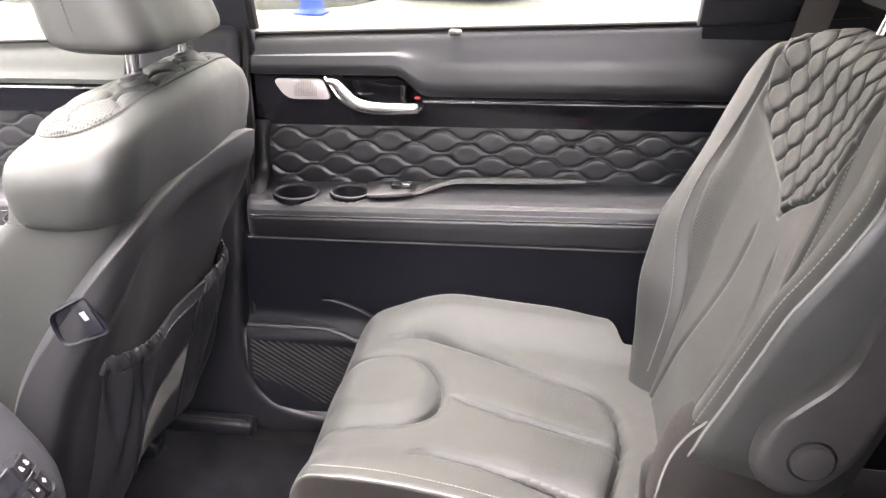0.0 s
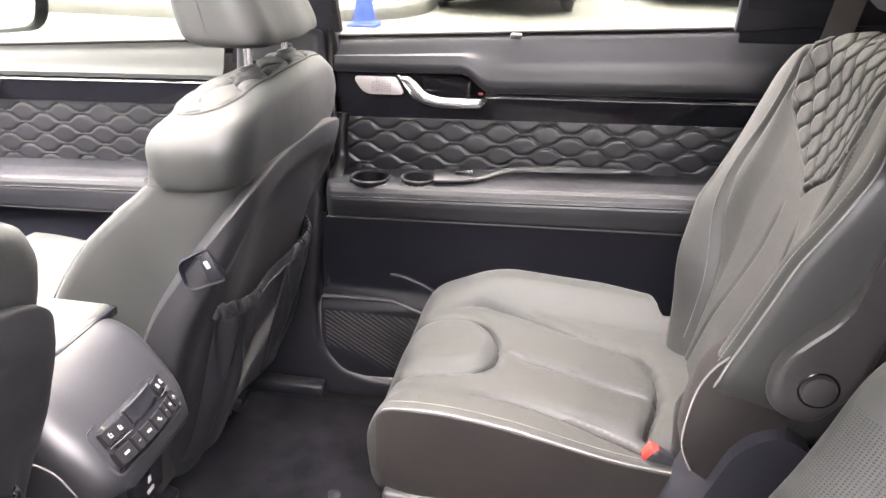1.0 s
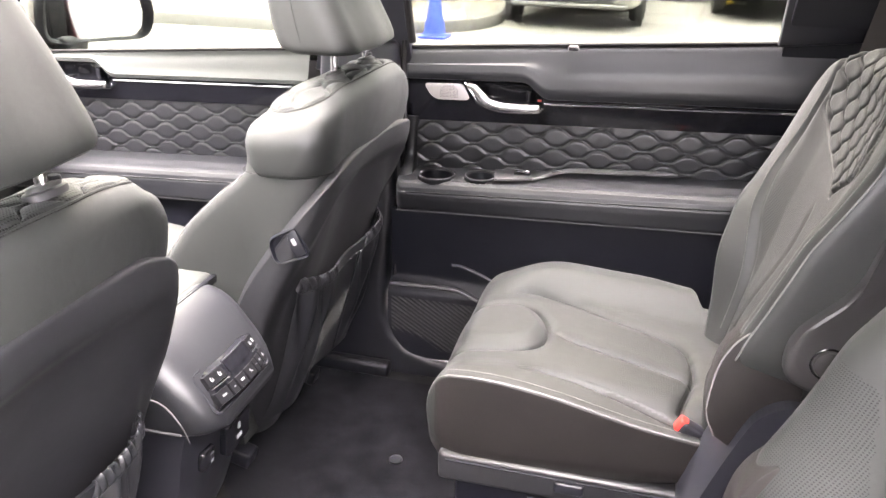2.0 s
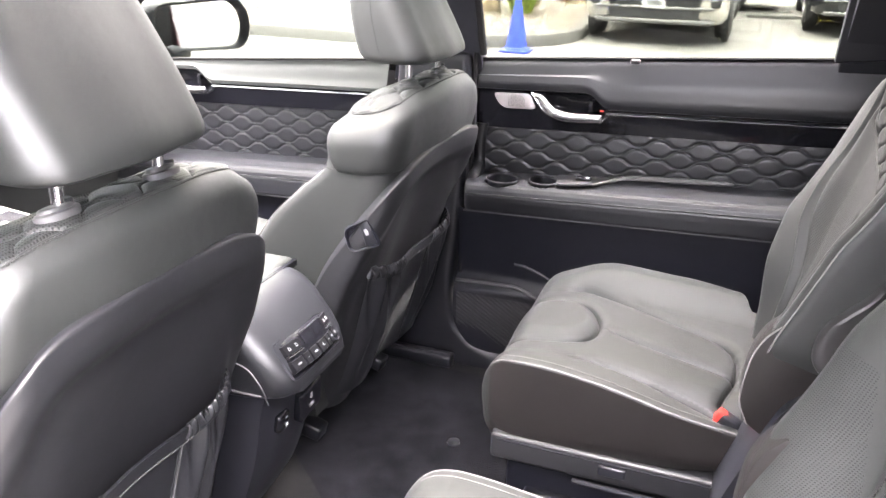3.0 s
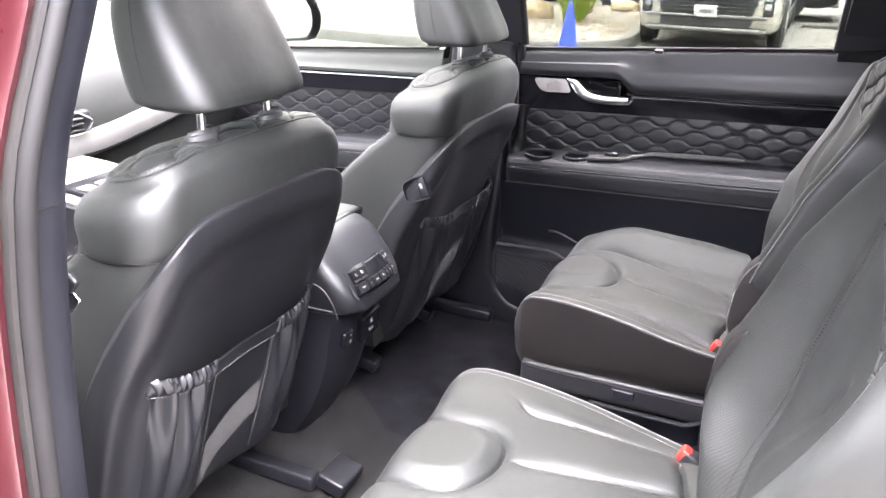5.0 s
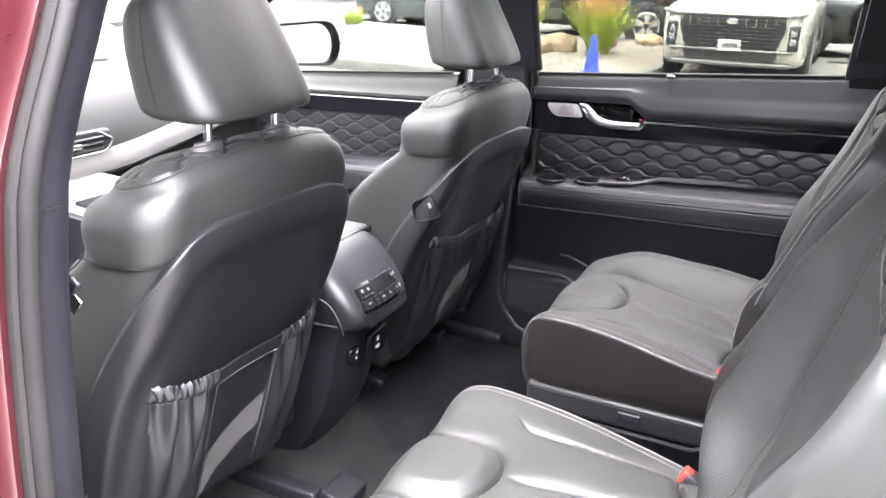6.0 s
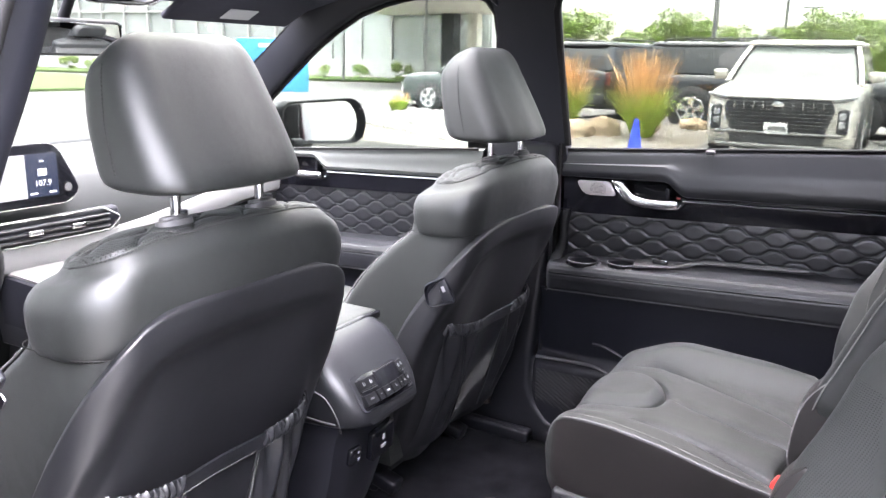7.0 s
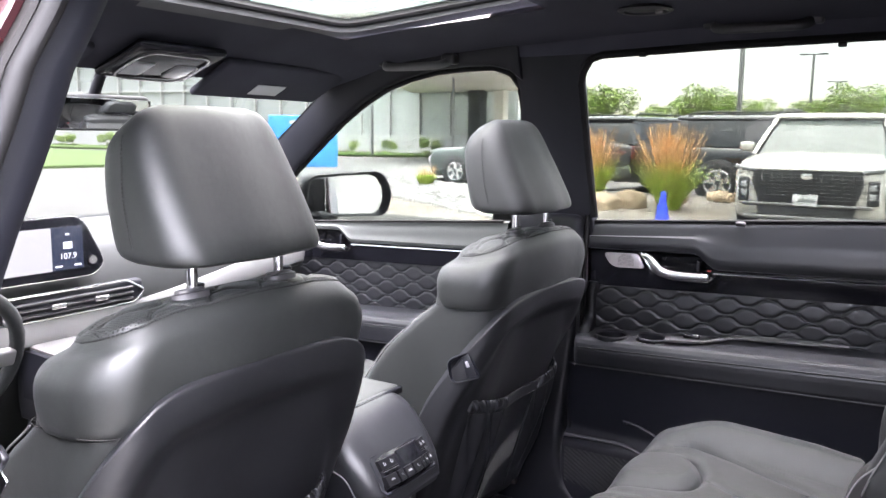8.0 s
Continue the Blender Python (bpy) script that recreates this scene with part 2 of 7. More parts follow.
CONE_BLUE = surface("blue_cone_plastic", (0.021, 0.049, 0.588), (0.035, 0.084, 0.77), 0.45, 0.06, coarse=5.0, bump=0.05)
BLUE = surface("blue_painted_steel", (0.039, 0.26, 0.676), (0.065, 0.351, 0.806), 0.4, 0.06, coarse=2.0, bump=0.05)
PAINT_WHITE = surface("white_car_paint", (0.438, 0.42, 0.376), (0.525, 0.499, 0.446), 0.28, 0.03, metal=0.25, bump=0.01, coat=0.7)
PAINT_BLACK = surface("black_car_paint", (0.008, 0.009, 0.011), (0.014, 0.015, 0.018), 0.22, 0.03, bump=0.01, coat=0.9)
PAINT_GREY = surface("dark_green_grey_car_paint", (0.056, 0.0704, 0.0656), (0.08, 0.096, 0.0912), 0.34, 0.03, metal=0.2, bump=0.01, coat=0.25)
LOWER = surface("matt_black_door_plastic", (0.0025, 0.0027, 0.0046), (0.0045, 0.0048, 0.0074), 0.48, 0.06, fine=900.0, bump=0.2, depth=0.0004, spec=0.16)
RIBBED = surface("ribbed_black_plastic", (0.006, 0.006, 0.007), (0.010, 0.0098, 0.011), 0.6, 0.05, fine=400.0, bump=0.2, spec=0.25)
PEBBLE = surface("river_stone", (0.0727, 0.0694, 0.0662), (0.275, 0.267, 0.255), 0.8, 0.05, coarse=5.0, fine=60.0, bump=0.3)
PANEL_KEY = surface("matt_black_key", (0.0022, 0.0022, 0.0028), (0.0034, 0.0034, 0.004), 0.42, 0.04, fine=300.0, bump=0.05, spec=0.10)
# paler copy of the grey plastic, with sunroof light painted in
GRIP_LIT = surface("lit_grey_grip_plastic", (0.075, 0.073, 0.07), (0.11, 0.107, 0.103), 0.42, 0.05, fine=500.0, bump=0.1)
CLADDING = surface("dark_wheel_arch_cladding", (0.0286, 0.0286, 0.0299), (0.0455, 0.0455, 0.0468), 0.6, 0.05, fine=120.0, bump=0.15)
TYRE = surface("tyre_rubber", (0.018, 0.018, 0.018), (0.03, 0.029, 0.028), 0.75, 0.05, fine=80.0, bump=0.3)
RIM = surface("alloy_rim", (0.55, 0.55, 0.55), (0.65, 0.65, 0.65), 0.3, 0.05, metal=0.8, bump=0.02)
CAR_GLASS = surface("dark_car_glass", (0.012, 0.014, 0.015), (0.018, 0.02, 0.022), 0.05, 0.01, bump=0.0, coat=0.3)
WINDSCREEN = surface("car_windscreen", (0.07, 0.08, 0.076), (0.11, 0.12, 0.112), 0.12, 0.02, bump=0.0, spec=0.25)
LAMP_LENS = surface("headlamp_lens", (0.22, 0.225, 0.23), (0.34, 0.345, 0.35), 0.12, 0.03, bump=0.0, coat=0.5)
TAIL_RED = surface("tail_lamp_red", (0.07, 0.005, 0.007), (0.10, 0.008, 0.010), 0.15, 0.03, bump=0.0, coat=0.5)
YELLOW = surface("yellow_paint", (0.72, 0.48, 0.04), (0.80, 0.56, 0.07), 0.6, 0.05, bump=0.2)
STEEL = surface("galvanised_pole", (0.16, 0.16, 0.155), (0.22, 0.22, 0.21), 0.55, 0.05, metal=0.3, bump=0.1)
WALL_WHITE = surface("white_wall_panel", (0.427, 0.427, 0.419), (0.496, 0.496, 0.48), 0.7, 0.05, coarse=0.4, bump=0.1)
CANOPY = surface("beige_canopy", (0.56, 0.518, 0.448), (0.644, 0.602, 0.532), 0.7, 0.05, coarse=0.5, bump=0.1)
FACADE_GLASS = surface("facade_glass", (0.31, 0.335, 0.329), (0.409, 0.428, 0.415), 0.08, 0.02, coarse=0.25, bump=0.0, coat=0.4)


# ---- building tools ----
def link_mesh(name, bm, mat, angle=40):
    me = bpy.data.meshes.new(name)
    bmesh.ops.recalc_face_normals(bm, faces=bm.faces)
    bm.to_mesh(me)
    bm.free()
    me.shade_smooth()
    me.set_sharp_from_angle(angle=radians(angle))
    me.materials.append(mat)
    return new(name, me)


def second_material(ob, mat, test):
    """Gives the faces whose centre passes the test another material."""
    ob.data.materials.append(mat)
    for f in ob.data.polygons:
        if test(f.center):
            f.material_index = 1


def part(name, bm, material, parent, label="", angle=40):
    ob = link_mesh(name, bm, material, angle)
    hang(ob, parent)
    if label:
        ob["label"] = label
    return ob


def hang(ob, parent):
    """Parents ob, whose mesh lies in world coordinates."""
    ob.parent = parent
    if parent.type == "EMPTY":
        ob.matrix_parent_inverse = Matrix.Translation(-parent.location)


def thing(name, label, category, at=(0, 0, 0), group="", kind=""):
    ob = new(name)
    ob.location = at
    ob.empty_display_size = 0.05
    return tagged(ob, label, category, group, kind)


def setting(name, bm, material, label, category, angle=40):
    return tagged(link_mesh(name, bm, material, angle), label, category, kind="structure")


def loft(rings, caps=True, closed=True, bm=None):
    """Skin over rings of equal length."""
    bm = bm or bmesh.new()
    vs = [[bm.verts.new(p) for p in r] for r in rings]
    n = len(rings[0])
    last = n if closed else n - 1
    for a, b in zip(vs, vs[1:]):
        for i in range(last):
            j = (i + 1) % n
            bm.faces.new((a[i], a[j], b[j], b[i]))
    if caps and closed:
        bm.faces.new(vs[0])
        bm.faces.new(vs[-1])
    return bm


def sheet(f, nu, nv, bm=None):
    """A grid of points f(u, v), u and v from 0 to 1."""
    return loft([[f(i / nu, j / nv) for j in range(nv + 1)] for i in range(nu + 1)], caps=False, closed=False, bm=bm)


def rbox(c, s, r=0.005, seg=3, turn=None, bm=None):
    """A box with rounded edges, at its centre."""
    own = bmesh.new()
    bmesh.ops.create_cube(own, size=1.0)
    bmesh.ops.scale(own, vec=s, verts=own.verts)
    r = min(r, min(s) * 0.49)
    if r > 0:
        bmesh.ops.bevel(own, geom=own.edges[:], offset=r, segments=seg, profile=0.5, affect="EDGES")
    m = Matrix.Translation(c) @ (turn or Matrix.Identity(4))
    bmesh.ops.transform(own, matrix=m, verts=own.verts)
    return merged(bm, own)


def merged(bm, own):
    if bm is None:
        return own
    tmp = bpy.data.meshes.new("tmp")
    own.to_mesh(tmp)
    own.free()
    bm.from_mesh(tmp)
    bpy.data.meshes.remove(tmp)
    return bm


def tube(pts, r, n=8, bm=None, closed=False, flat=1.0):
    """A round cord along points."""
    pts = [Vector(p) for p in pts]
    rings = []
    for i, p in enumerate(pts):
        a = pts[i - 1] if i or closed else p
        b = pts[(i + 1) % len(pts)] if i < len(pts) - 1 or closed else p
        d = (b - a).normalized()
        side = d.cross(Vector((0, 0, 1)))
        if side.length < 0.1:
            side = d.cross(Vector((0, 1, 0)))
        side.normalize()
        up = side.cross(d)
        rad = r[i] if isinstance(r, (list, tuple)) else r
        rings.append([p + side * (math.cos(k * math.tau / n) * rad) + up * (math.sin(k * math.tau / n) * rad * flat) for k in range(n)])
    if closed:
        rings.append(rings[0])
    return loft(rings, caps=not closed, bm=bm)


def prism(poly, axis, a, b, bevel=0.0, seg=2, bm=None):
    """A flat outline pushed along an axis; poly holds the other two coordinates in order."""
    own = bmesh.new()

    def at(p, v):
        q = list(p)
        q.insert("xyz".index(axis), v)
        return q
    va = [own.verts.new(at(p, a)) for p in poly]
    vb = [own.verts.new(at(p, b)) for p in poly]
    own.faces.new(va)
    own.faces.new(vb)
    n = len(poly)
    for i in range(n):
        own.faces.new((va[i], va[(i + 1) % n], vb[(i + 1) % n], vb[i]))
    if bevel:
        bmesh.ops.recalc_face_normals(own, faces=own.faces)
        bmesh.ops.bevel(own, geom=own.edges[:], offset=bevel, segments=seg, profile=0.5, affect="EDGES", clamp_overlap=True)
    return merged(bm, own)


def lathe(profile, c, axis="z", n=24, bm=None, caps=True):
    """Turned shape: profile holds (radius, height)."""
    rings = []
    for r, h in profile:
        ring = []
        for k in range(n):
            a = k * math.tau / n
            p = (r * math.cos(a), r * math.sin(a), h)
            if axis == "x":
                p = (p[2], p[0], p[1])
            elif axis == "y":
                p = (p[0], p[2], p[1])
            ring.append(Vector(c) + Vector(p))
        rings.append(ring)
    return loft(rings, caps=caps, bm=bm)


def round_poly(pts, radii, n=5):
    """An outline with rounded corners."""
    out = []
    m = len(pts)
    for i, p in enumerate(pts):
        r = radii[i] if isinstance(radii, (list, tuple)) else radii
        p = Vector(p)
        a, b = Vector(pts[i - 1]) - p, Vector(pts[(i + 1) % m]) - p
        ra = min(r, a.length * 0.49, b.length * 0.49)
        if ra < 1e-5:
            out.append(tuple(p))
            continue
        p0, p2 = p + a.normalized() * ra, p + b.normalized() * ra
        for k in range(n + 1):
            t = k / n
            out.append(tuple(p0 * (1 - t) ** 2 + p * 2 * t * (1 - t) + p2 * t * t))
    return out


def smooth(a, b, x):
    t = min(1.0, max(0.0, (x - a) / (b - a)))
    return t * t * (3 - 2 * t)


def line(pts, x):
    """Value at x on a line of (x, y) knots, eased between them (monotone cubic)."""
    if x <= pts[0][0]:
        return pts[0][1]
    if x >= pts[-1][0]:
        return pts[-1][1]
    sl = [(b[1] - a[1]) / (b[0] - a[0]) for a, b in zip(pts, pts[1:])]
    for i, (a, b) in enumerate(zip(pts, pts[1:])):
        if x <= b[0]:
            m0 = sl[i] if i == 0 else (0 if sl[i - 1] * sl[i] <= 0 else 2 * sl[i - 1] * sl[i] / (sl[i - 1] + sl[i]))
            m1 = sl[i] if i == len(sl) - 1 else (0 if sl[i + 1] * sl[i] <= 0 else 2 * sl[i + 1] * sl[i] / (sl[i + 1] + sl[i]))
            h = b[0] - a[0]
            t = (x - a[0]) / h
            return (a[1] * (1 + 2 * t) * (1 - t) ** 2 + h * m0 * t * (1 - t) ** 2 + b[1] * t * t * (3 - 2 * t) + h * m1 * t * t * (t - 1))


def quilt(a, b, length, pitch, amp, groove=0.0034, puff=0.0024):
    """Height of ogee quilting: wavy seams, each the mirror of the next."""
    wave = math.tanh(1.2 * math.cos(math.tau * a / length)) / math.tanh(1.2)
    j0 = math.floor(b / pitch)
    d = min(abs(b - (j * pitch + (amp if j % 2 else -amp) * wave)) for j in range(j0 - 1, j0 + 3))
    return puff * (1 - math.exp(-(d / (pitch * 0.20)) ** 2)) - groove * math.exp(-(d / 0.0017) ** 2)


def seg_dist(p, path):
    """Distance from a point to a polyline."""
    best = 9.0
    for (ax, ay), (bx, by) in zip(path, path[1:]):
        dx, dy = bx - ax, by - ay
        t = max(0.0, min(1.0, ((p[0] - ax) * dx + (p[1] - ay) * dy) / (dx * dx + dy * dy + 1e-12)))
        best = min(best, math.hypot(p[0] - ax - t * dx, p[1] - ay - t * dy))
    return best


def curve_pts(pts, n=8):
    """Catmull-Rom through points."""
    pts = [Vector(p) for p in pts]
    ext = [pts[0] * 2 - pts[1]] + pts + [pts[-1] * 2 - pts[-2]]
    out = []
    for i in range(1, len(ext) - 2):
        a, b, c, d = ext[i - 1:i + 3]
        for k in range(n):
            t = k / n
            out.append(0.5 * (2 * b + (c - a) * t + (2 * a - 5 * b + 4 * c - d) * t * t + (3 * b - a - 3 * c + d) * t ** 3))
    out.append(pts[-1])
    return out


def stitches(pts, step=0.0055, r=0.0007, bm=None):
    """Short thread stitches along a path."""
    bm = bm or bmesh.new()
    pts = [Vector(p) for p in pts]
    acc, nxt = 0.0, 0.0
    for a, b in zip(pts, pts[1:]):
        d = b - a
        ln = d.length
        if ln < 1e-6:
            continue
        d.normalize()
        while nxt < acc + ln:
            p = a + d * (nxt - acc)
            tube([p, p + d * step * 0.62], r, 5, bm)
            nxt += step
        acc += ln
    return bm


def write_text(text, size, m, mat, parent, name, depth=0.0002):
    """Lettering as a mesh."""
    cu = bpy.data.curves.new(name, "FONT")
    cu.body, cu.size, cu.extrude = text, size, depth
    cu.align_x = cu.align_y = "CENTER"
    tmp = bpy.data.objects.new(name, cu)
    scene.collection.objects.link(tmp)
    bpy.context.view_layer.update()
    me = bpy.data.meshes.new_from_object(tmp.evaluated_get(bpy.context.evaluated_depsgraph_get()))
    bpy.data.objects.remove(tmp)
    me.transform(m)
    me.materials.clear()
    me.materials.append(mat)
    ob = new(name, me)
    hang(ob, parent)
    return ob


# ---- the car's shell: floor, sills, pillars, roof, glass ----
# x runs to the car's rear, y to its right side, z up; the carpet lies at z = -0.05.
FLOOR_Z = -0.05
GROUND_Z = -0.46


def carpet_z(x, y):
    v = noise.noise(Vector((x * 9, y * 9, 0.3))) * 0.004 + noise.noise(Vector((x * 2.5, y * 2.5, 1.7))) * 0.006
    hump = 0.035 * math.exp(-((y + 0.04) / 0.16) ** 2) * smooth(-0.1, -0.5, x)
    return FLOOR_Z + v + hump


setting("floor", sheet(lambda u, v: (-2.0 + 3.7 * u, -0.74 + 1.44 * v, carpet_z(-2.0 + 3.7 * u, -0.74 + 1.44 * v)), 150, 60),
        CARPET_GREY, "grey pile carpet covering the car floor", "floor")
setting("floor_pan", rbox((-0.15, 0, -0.13), (3.8, 1.5, 0.10), 0.01), RUBBER, "dark underbody below the carpet", "underbody")


def belt(x):
    return 0.743 + 0.064 * x


def strip(x):
    return 0.621 + 0.033 * x


def quilt_top(x):
    return 0.577 + 0.035 * x


def quilt_low(x):
    return 0.469 + 0.050 * x


def arm_top(x):
    return 0.452 + 0.043 * x


def arm_low(x):
    return 0.378 + 0.032 * x


def lean(y0, z):
    """Side walls lean inwards above the belt line."""
    return y0 - 0.30 * max(0.0, z - 0.73)


def side_wall(name, poly, y0, y1, mat, label, category, bevel=0.006):
    bm = prism(poly, "y", y0, y1, bevel)
    for v in bm.verts:
        v.co.y = lean(v.co.y, v.co.z)
    return setting(name, bm, mat, label, category)


# right side upper wall: pillar between the doors, rail over the windows, rear pillar
def arc(cx, cz, r, a0, a1, n=6):
    return [(cx + r * math.cos(radians(a0 + (a1 - a0) * k / n)), cz + r * math.sin(radians(a0 + (a1 - a0) * k / n))) for k in range(n + 1)]


pillar_poly = [(-0.525, 0.66), (-0.492, 0.80), (-0.466, 1.00), (-0.466, 1.05), (-0.478, 1.09), (-0.478, 1.22), (-0.26, 1.22), (-0.26, 1.13)] \
    + arc(-0.255, 1.075, 0.05, 100, 180) + [(-0.305, 0.80), (-0.295, 0.70), (-0.30, 0.66)]
side_wall("pillar_right", pillar_poly, 0.745, 0.785, PLASTIC, "black plastic pillar trim between the right doors", "pillar")
side_wall("rail_right", [(-0.53, 1.122), (-0.45, 1.122), (-0.255, 1.124), (0.02, 1.135), (0.32, 1.141), (0.52, 1.142), (1.65, 1.14), (1.65, 1.26), (-0.53, 1.26)],
          0.742, 0.83, LINER, "black roof rail over the right windows", "trim")
side_wall("pillar_rear_right", [(0.462, 0.73), (0.475, 0.95), (0.50, 1.16), (1.65, 1.16), (1.65, 0.10), (0.74, 0.10), (0.74, 0.73)],
          0.752, 0.82, PLASTIC, "black rear pillar trim behind the right rear door", "pillar", 0.004)
# windscreen pillar: fills between the windscreen edge and the front window
ap = [(-0.455, 1.066), (-0.485, 1.093), (-0.536, 1.106), (-0.617, 1.105), (-0.703, 1.099), (-0.785, 1.084), (-0.873, 1.058), (-0.96, 1.017), (-1.053, 0.963), (-1.157, 0.891), (-1.254, 0.823), (-1.41, 0.70), (-1.66, 0.70), (-1.42, 0.83), (-1.306, 0.914), (-1.223, 0.966), (-1.116, 1.038), (-1.00, 1.11), (-0.90, 1.16), (-0.455, 1.20)]
side_wall("pillar_front_right", ap, 0.735, 0.768, PLASTIC, "dark windscreen pillar trim on the passenger side", "pillar", 0.010)
rings = []
for k in range(9):
    p = Vector((-1.06, -0.70, 1.09)).lerp(Vector((-1.46, -0.78, 0.72)), k / 8)
    rings.append([p + Vector((0.06 * math.cos(a), 0.035 * math.sin(a), 0.05 * math.cos(a))) for a in [j * math.tau / 12 for j in range(12)]])
setting("pillar_front_left", loft(rings), PLASTIC, "dark windscreen pillar trim on the driver side", "pillar")

# lower pillar and sill, one moulded panel with a swept inner corner
sill_poly = [(-0.50, 0.74), (-0.315, 0.74), (-0.322, 0.45), (-0.332, 0.20), (-0.330, 0.10), (-0.312, 0.055), (-0.275, 0.018), (-0.22, 0.0),
             (-0.14, -0.008), (0.55, -0.012), (0.55, -0.07), (-0.62, -0.07), (-0.60, 0.02), (-0.545, 0.12), (-0.515, 0.35)]
bm = prism(sill_poly, "y", 0.655, 0.79, 0.022, 4)
for v in bm.verts:
    v.co.y += 0.055 * smooth(0.10, 0.55, v.co.z)
setting("sill_right", bm, PLASTIC, "black plastic lower pillar sweeping into the sill", "trim")
setting("door_seal", tube(curve_pts([(-0.309, 0.735, 0.74), (-0.314, 0.73, 0.50), (-0.322, 0.71, 0.25), (-0.318, 0.695, 0.11), (-0.285, 0.69, 0.037), (-0.21, 0.688, 0.010), (0.0, 0.688, 0.0), (0.5, 0.688, -0.004)], 6), 0.006),
        RUBBER, "black rubber seal round the rear door opening", "seal")

# outer skins that close the car
setting("body_right", prism([(-2.6, -0.05), (1.7, -0.05), (1.7, 0.70), (-0.3, 0.70), (-0.55, 0.665), (-1.45, 0.60), (-2.6, 0.56)], "y", 0.86, 0.90, 0.01), PAINT_RED, "dark red outer skin of the right doors", "car body")
setting("body_rear", rbox((1.72, 0, 0.55), (0.08, 1.70, 1.30), 0.03), PLASTIC, "dark tailgate trim closing the cabin", "tailgate")
setting("firewall", rbox((-1.98, -0.02, 0.25), (0.06, 1.6, 0.80), 0.01), PLASTIC, "dark bulkhead behind the dashboard", "bulkhead")
setting("door_gap_seal", rbox((-0.535, 0.825, 0.35), (0.16, 0.05, 0.80), 0.006), RUBBER, "black rubber seal behind the front door's edge", "seal")
setting("bonnet", rbox((-2.55, 0, 0.50), (1.2, 1.75, 0.12), 0.05), PAINT_RED, "dark red bonnet ahead of the windscreen", "bonnet")
setting("quarter_left", prism(round_poly([(0.50, -0.05), (1.7, -0.05), (1.7, 1.18), (0.50, 1.18), (0.56, 1.05), (0.66, 0.80), (0.67, 0.45)], [0, 0, 0, 0, 0.06, 0.1, 0.2], 5), "y", -0.86, -0.78, 0.015), PAINT_RED, "dark red rear quarter beside the open doorway", "car body")
setting("sill_left", rbox((0.0, -0.795, -0.085), (3.0, 0.13, 0.10), 0.025), PLASTIC, "black plastic scuff plate of the open doorway", "sill")
setting("front_door_left", prism([(-1.45, 0.02), (-0.42, 0.02), (-0.42, 0.70), (-1.45, 0.68)], "y", -0.88, -0.80, 0.02), VINYL, "black vinyl inner panel of the closed driver door", "door")

# roof: headliner with the sunroof opening
SUN = (-0.80, -0.28, -0.42, 0.385)   # x from, x to, y from, y to


def roof_z(x, y):
    mid = line([(-1.12, 1.045), (-0.95, 1.112), (-0.80, 1.163), (-0.42, 1.192), (0.0, 1.212), (0.6, 1.218), (1.7, 1.18)], x)
    edge = line([(-1.12, 1.045), (-0.95, 1.08), (-0.80, 1.110), (-0.42, 1.140), (0.0, 1.155), (0.6, 1.155), (1.7, 1.13)], x)
    return mid + (edge - mid) * (abs(y) / 0.66) ** 3.5


def roof_sheet(x0, x1, y0, y1, nu, nv, bm):
    bottom = lambda u, v: (x0 + (x1 - x0) * u, y0 + (y1 - y0) * v, roof_z(x0 + (x1 - x0) * u, y0 + (y1 - y0) * v))
    return sheet(bottom, nu, nv, bm)


bm = bmesh.new()
roof_sheet(-1.08, SUN[0], -0.66, 0.66, 10, 40, bm)
roof_sheet(SUN[1], 1.70, -0.66, 0.66, 56, 40, bm)
roof_sheet(SUN[0], SUN[1], -0.66, SUN[2], 24, 12, bm)
roof_sheet(SUN[0], SUN[1], SUN[3], 0.66, 24, 14, bm)
bmesh.ops.remove_doubles(bm, verts=bm.verts, dist=0.002)
setting("ceiling", bm, LINER, "black fabric headliner with a sunroof opening", "ceiling")
inner = round_poly([(SUN[0] + 0.02, SUN[2] + 0.02), (SUN[1] - 0.02, SUN[2] + 0.02), (SUN[1] - 0.02, SUN[3] - 0.02), (SUN[0] + 0.02, SUN[3] - 0.02)], 0.06, 6)
outer = round_poly([(SUN[0] - 0.025, SUN[2] - 0.025), (SUN[1] + 0.025, SUN[2] - 0.025), (SUN[1] + 0.025, SUN[3] + 0.025), (SUN[0] - 0.025, SUN[3] + 0.025)], 0.09, 6)


def hoop(outer, inner, z0, z1):
    rise = lambda x: 0.10 * (x + 0.80) - 0.03 * max(0.0, x + 0.42)
    return loft([[(x, y, z + rise(x)) for x, y in o] for o, z in ((outer, z0), (inner, z0 + 0.004), (inner, z1), (outer, z1), (outer, z0))], caps=False)


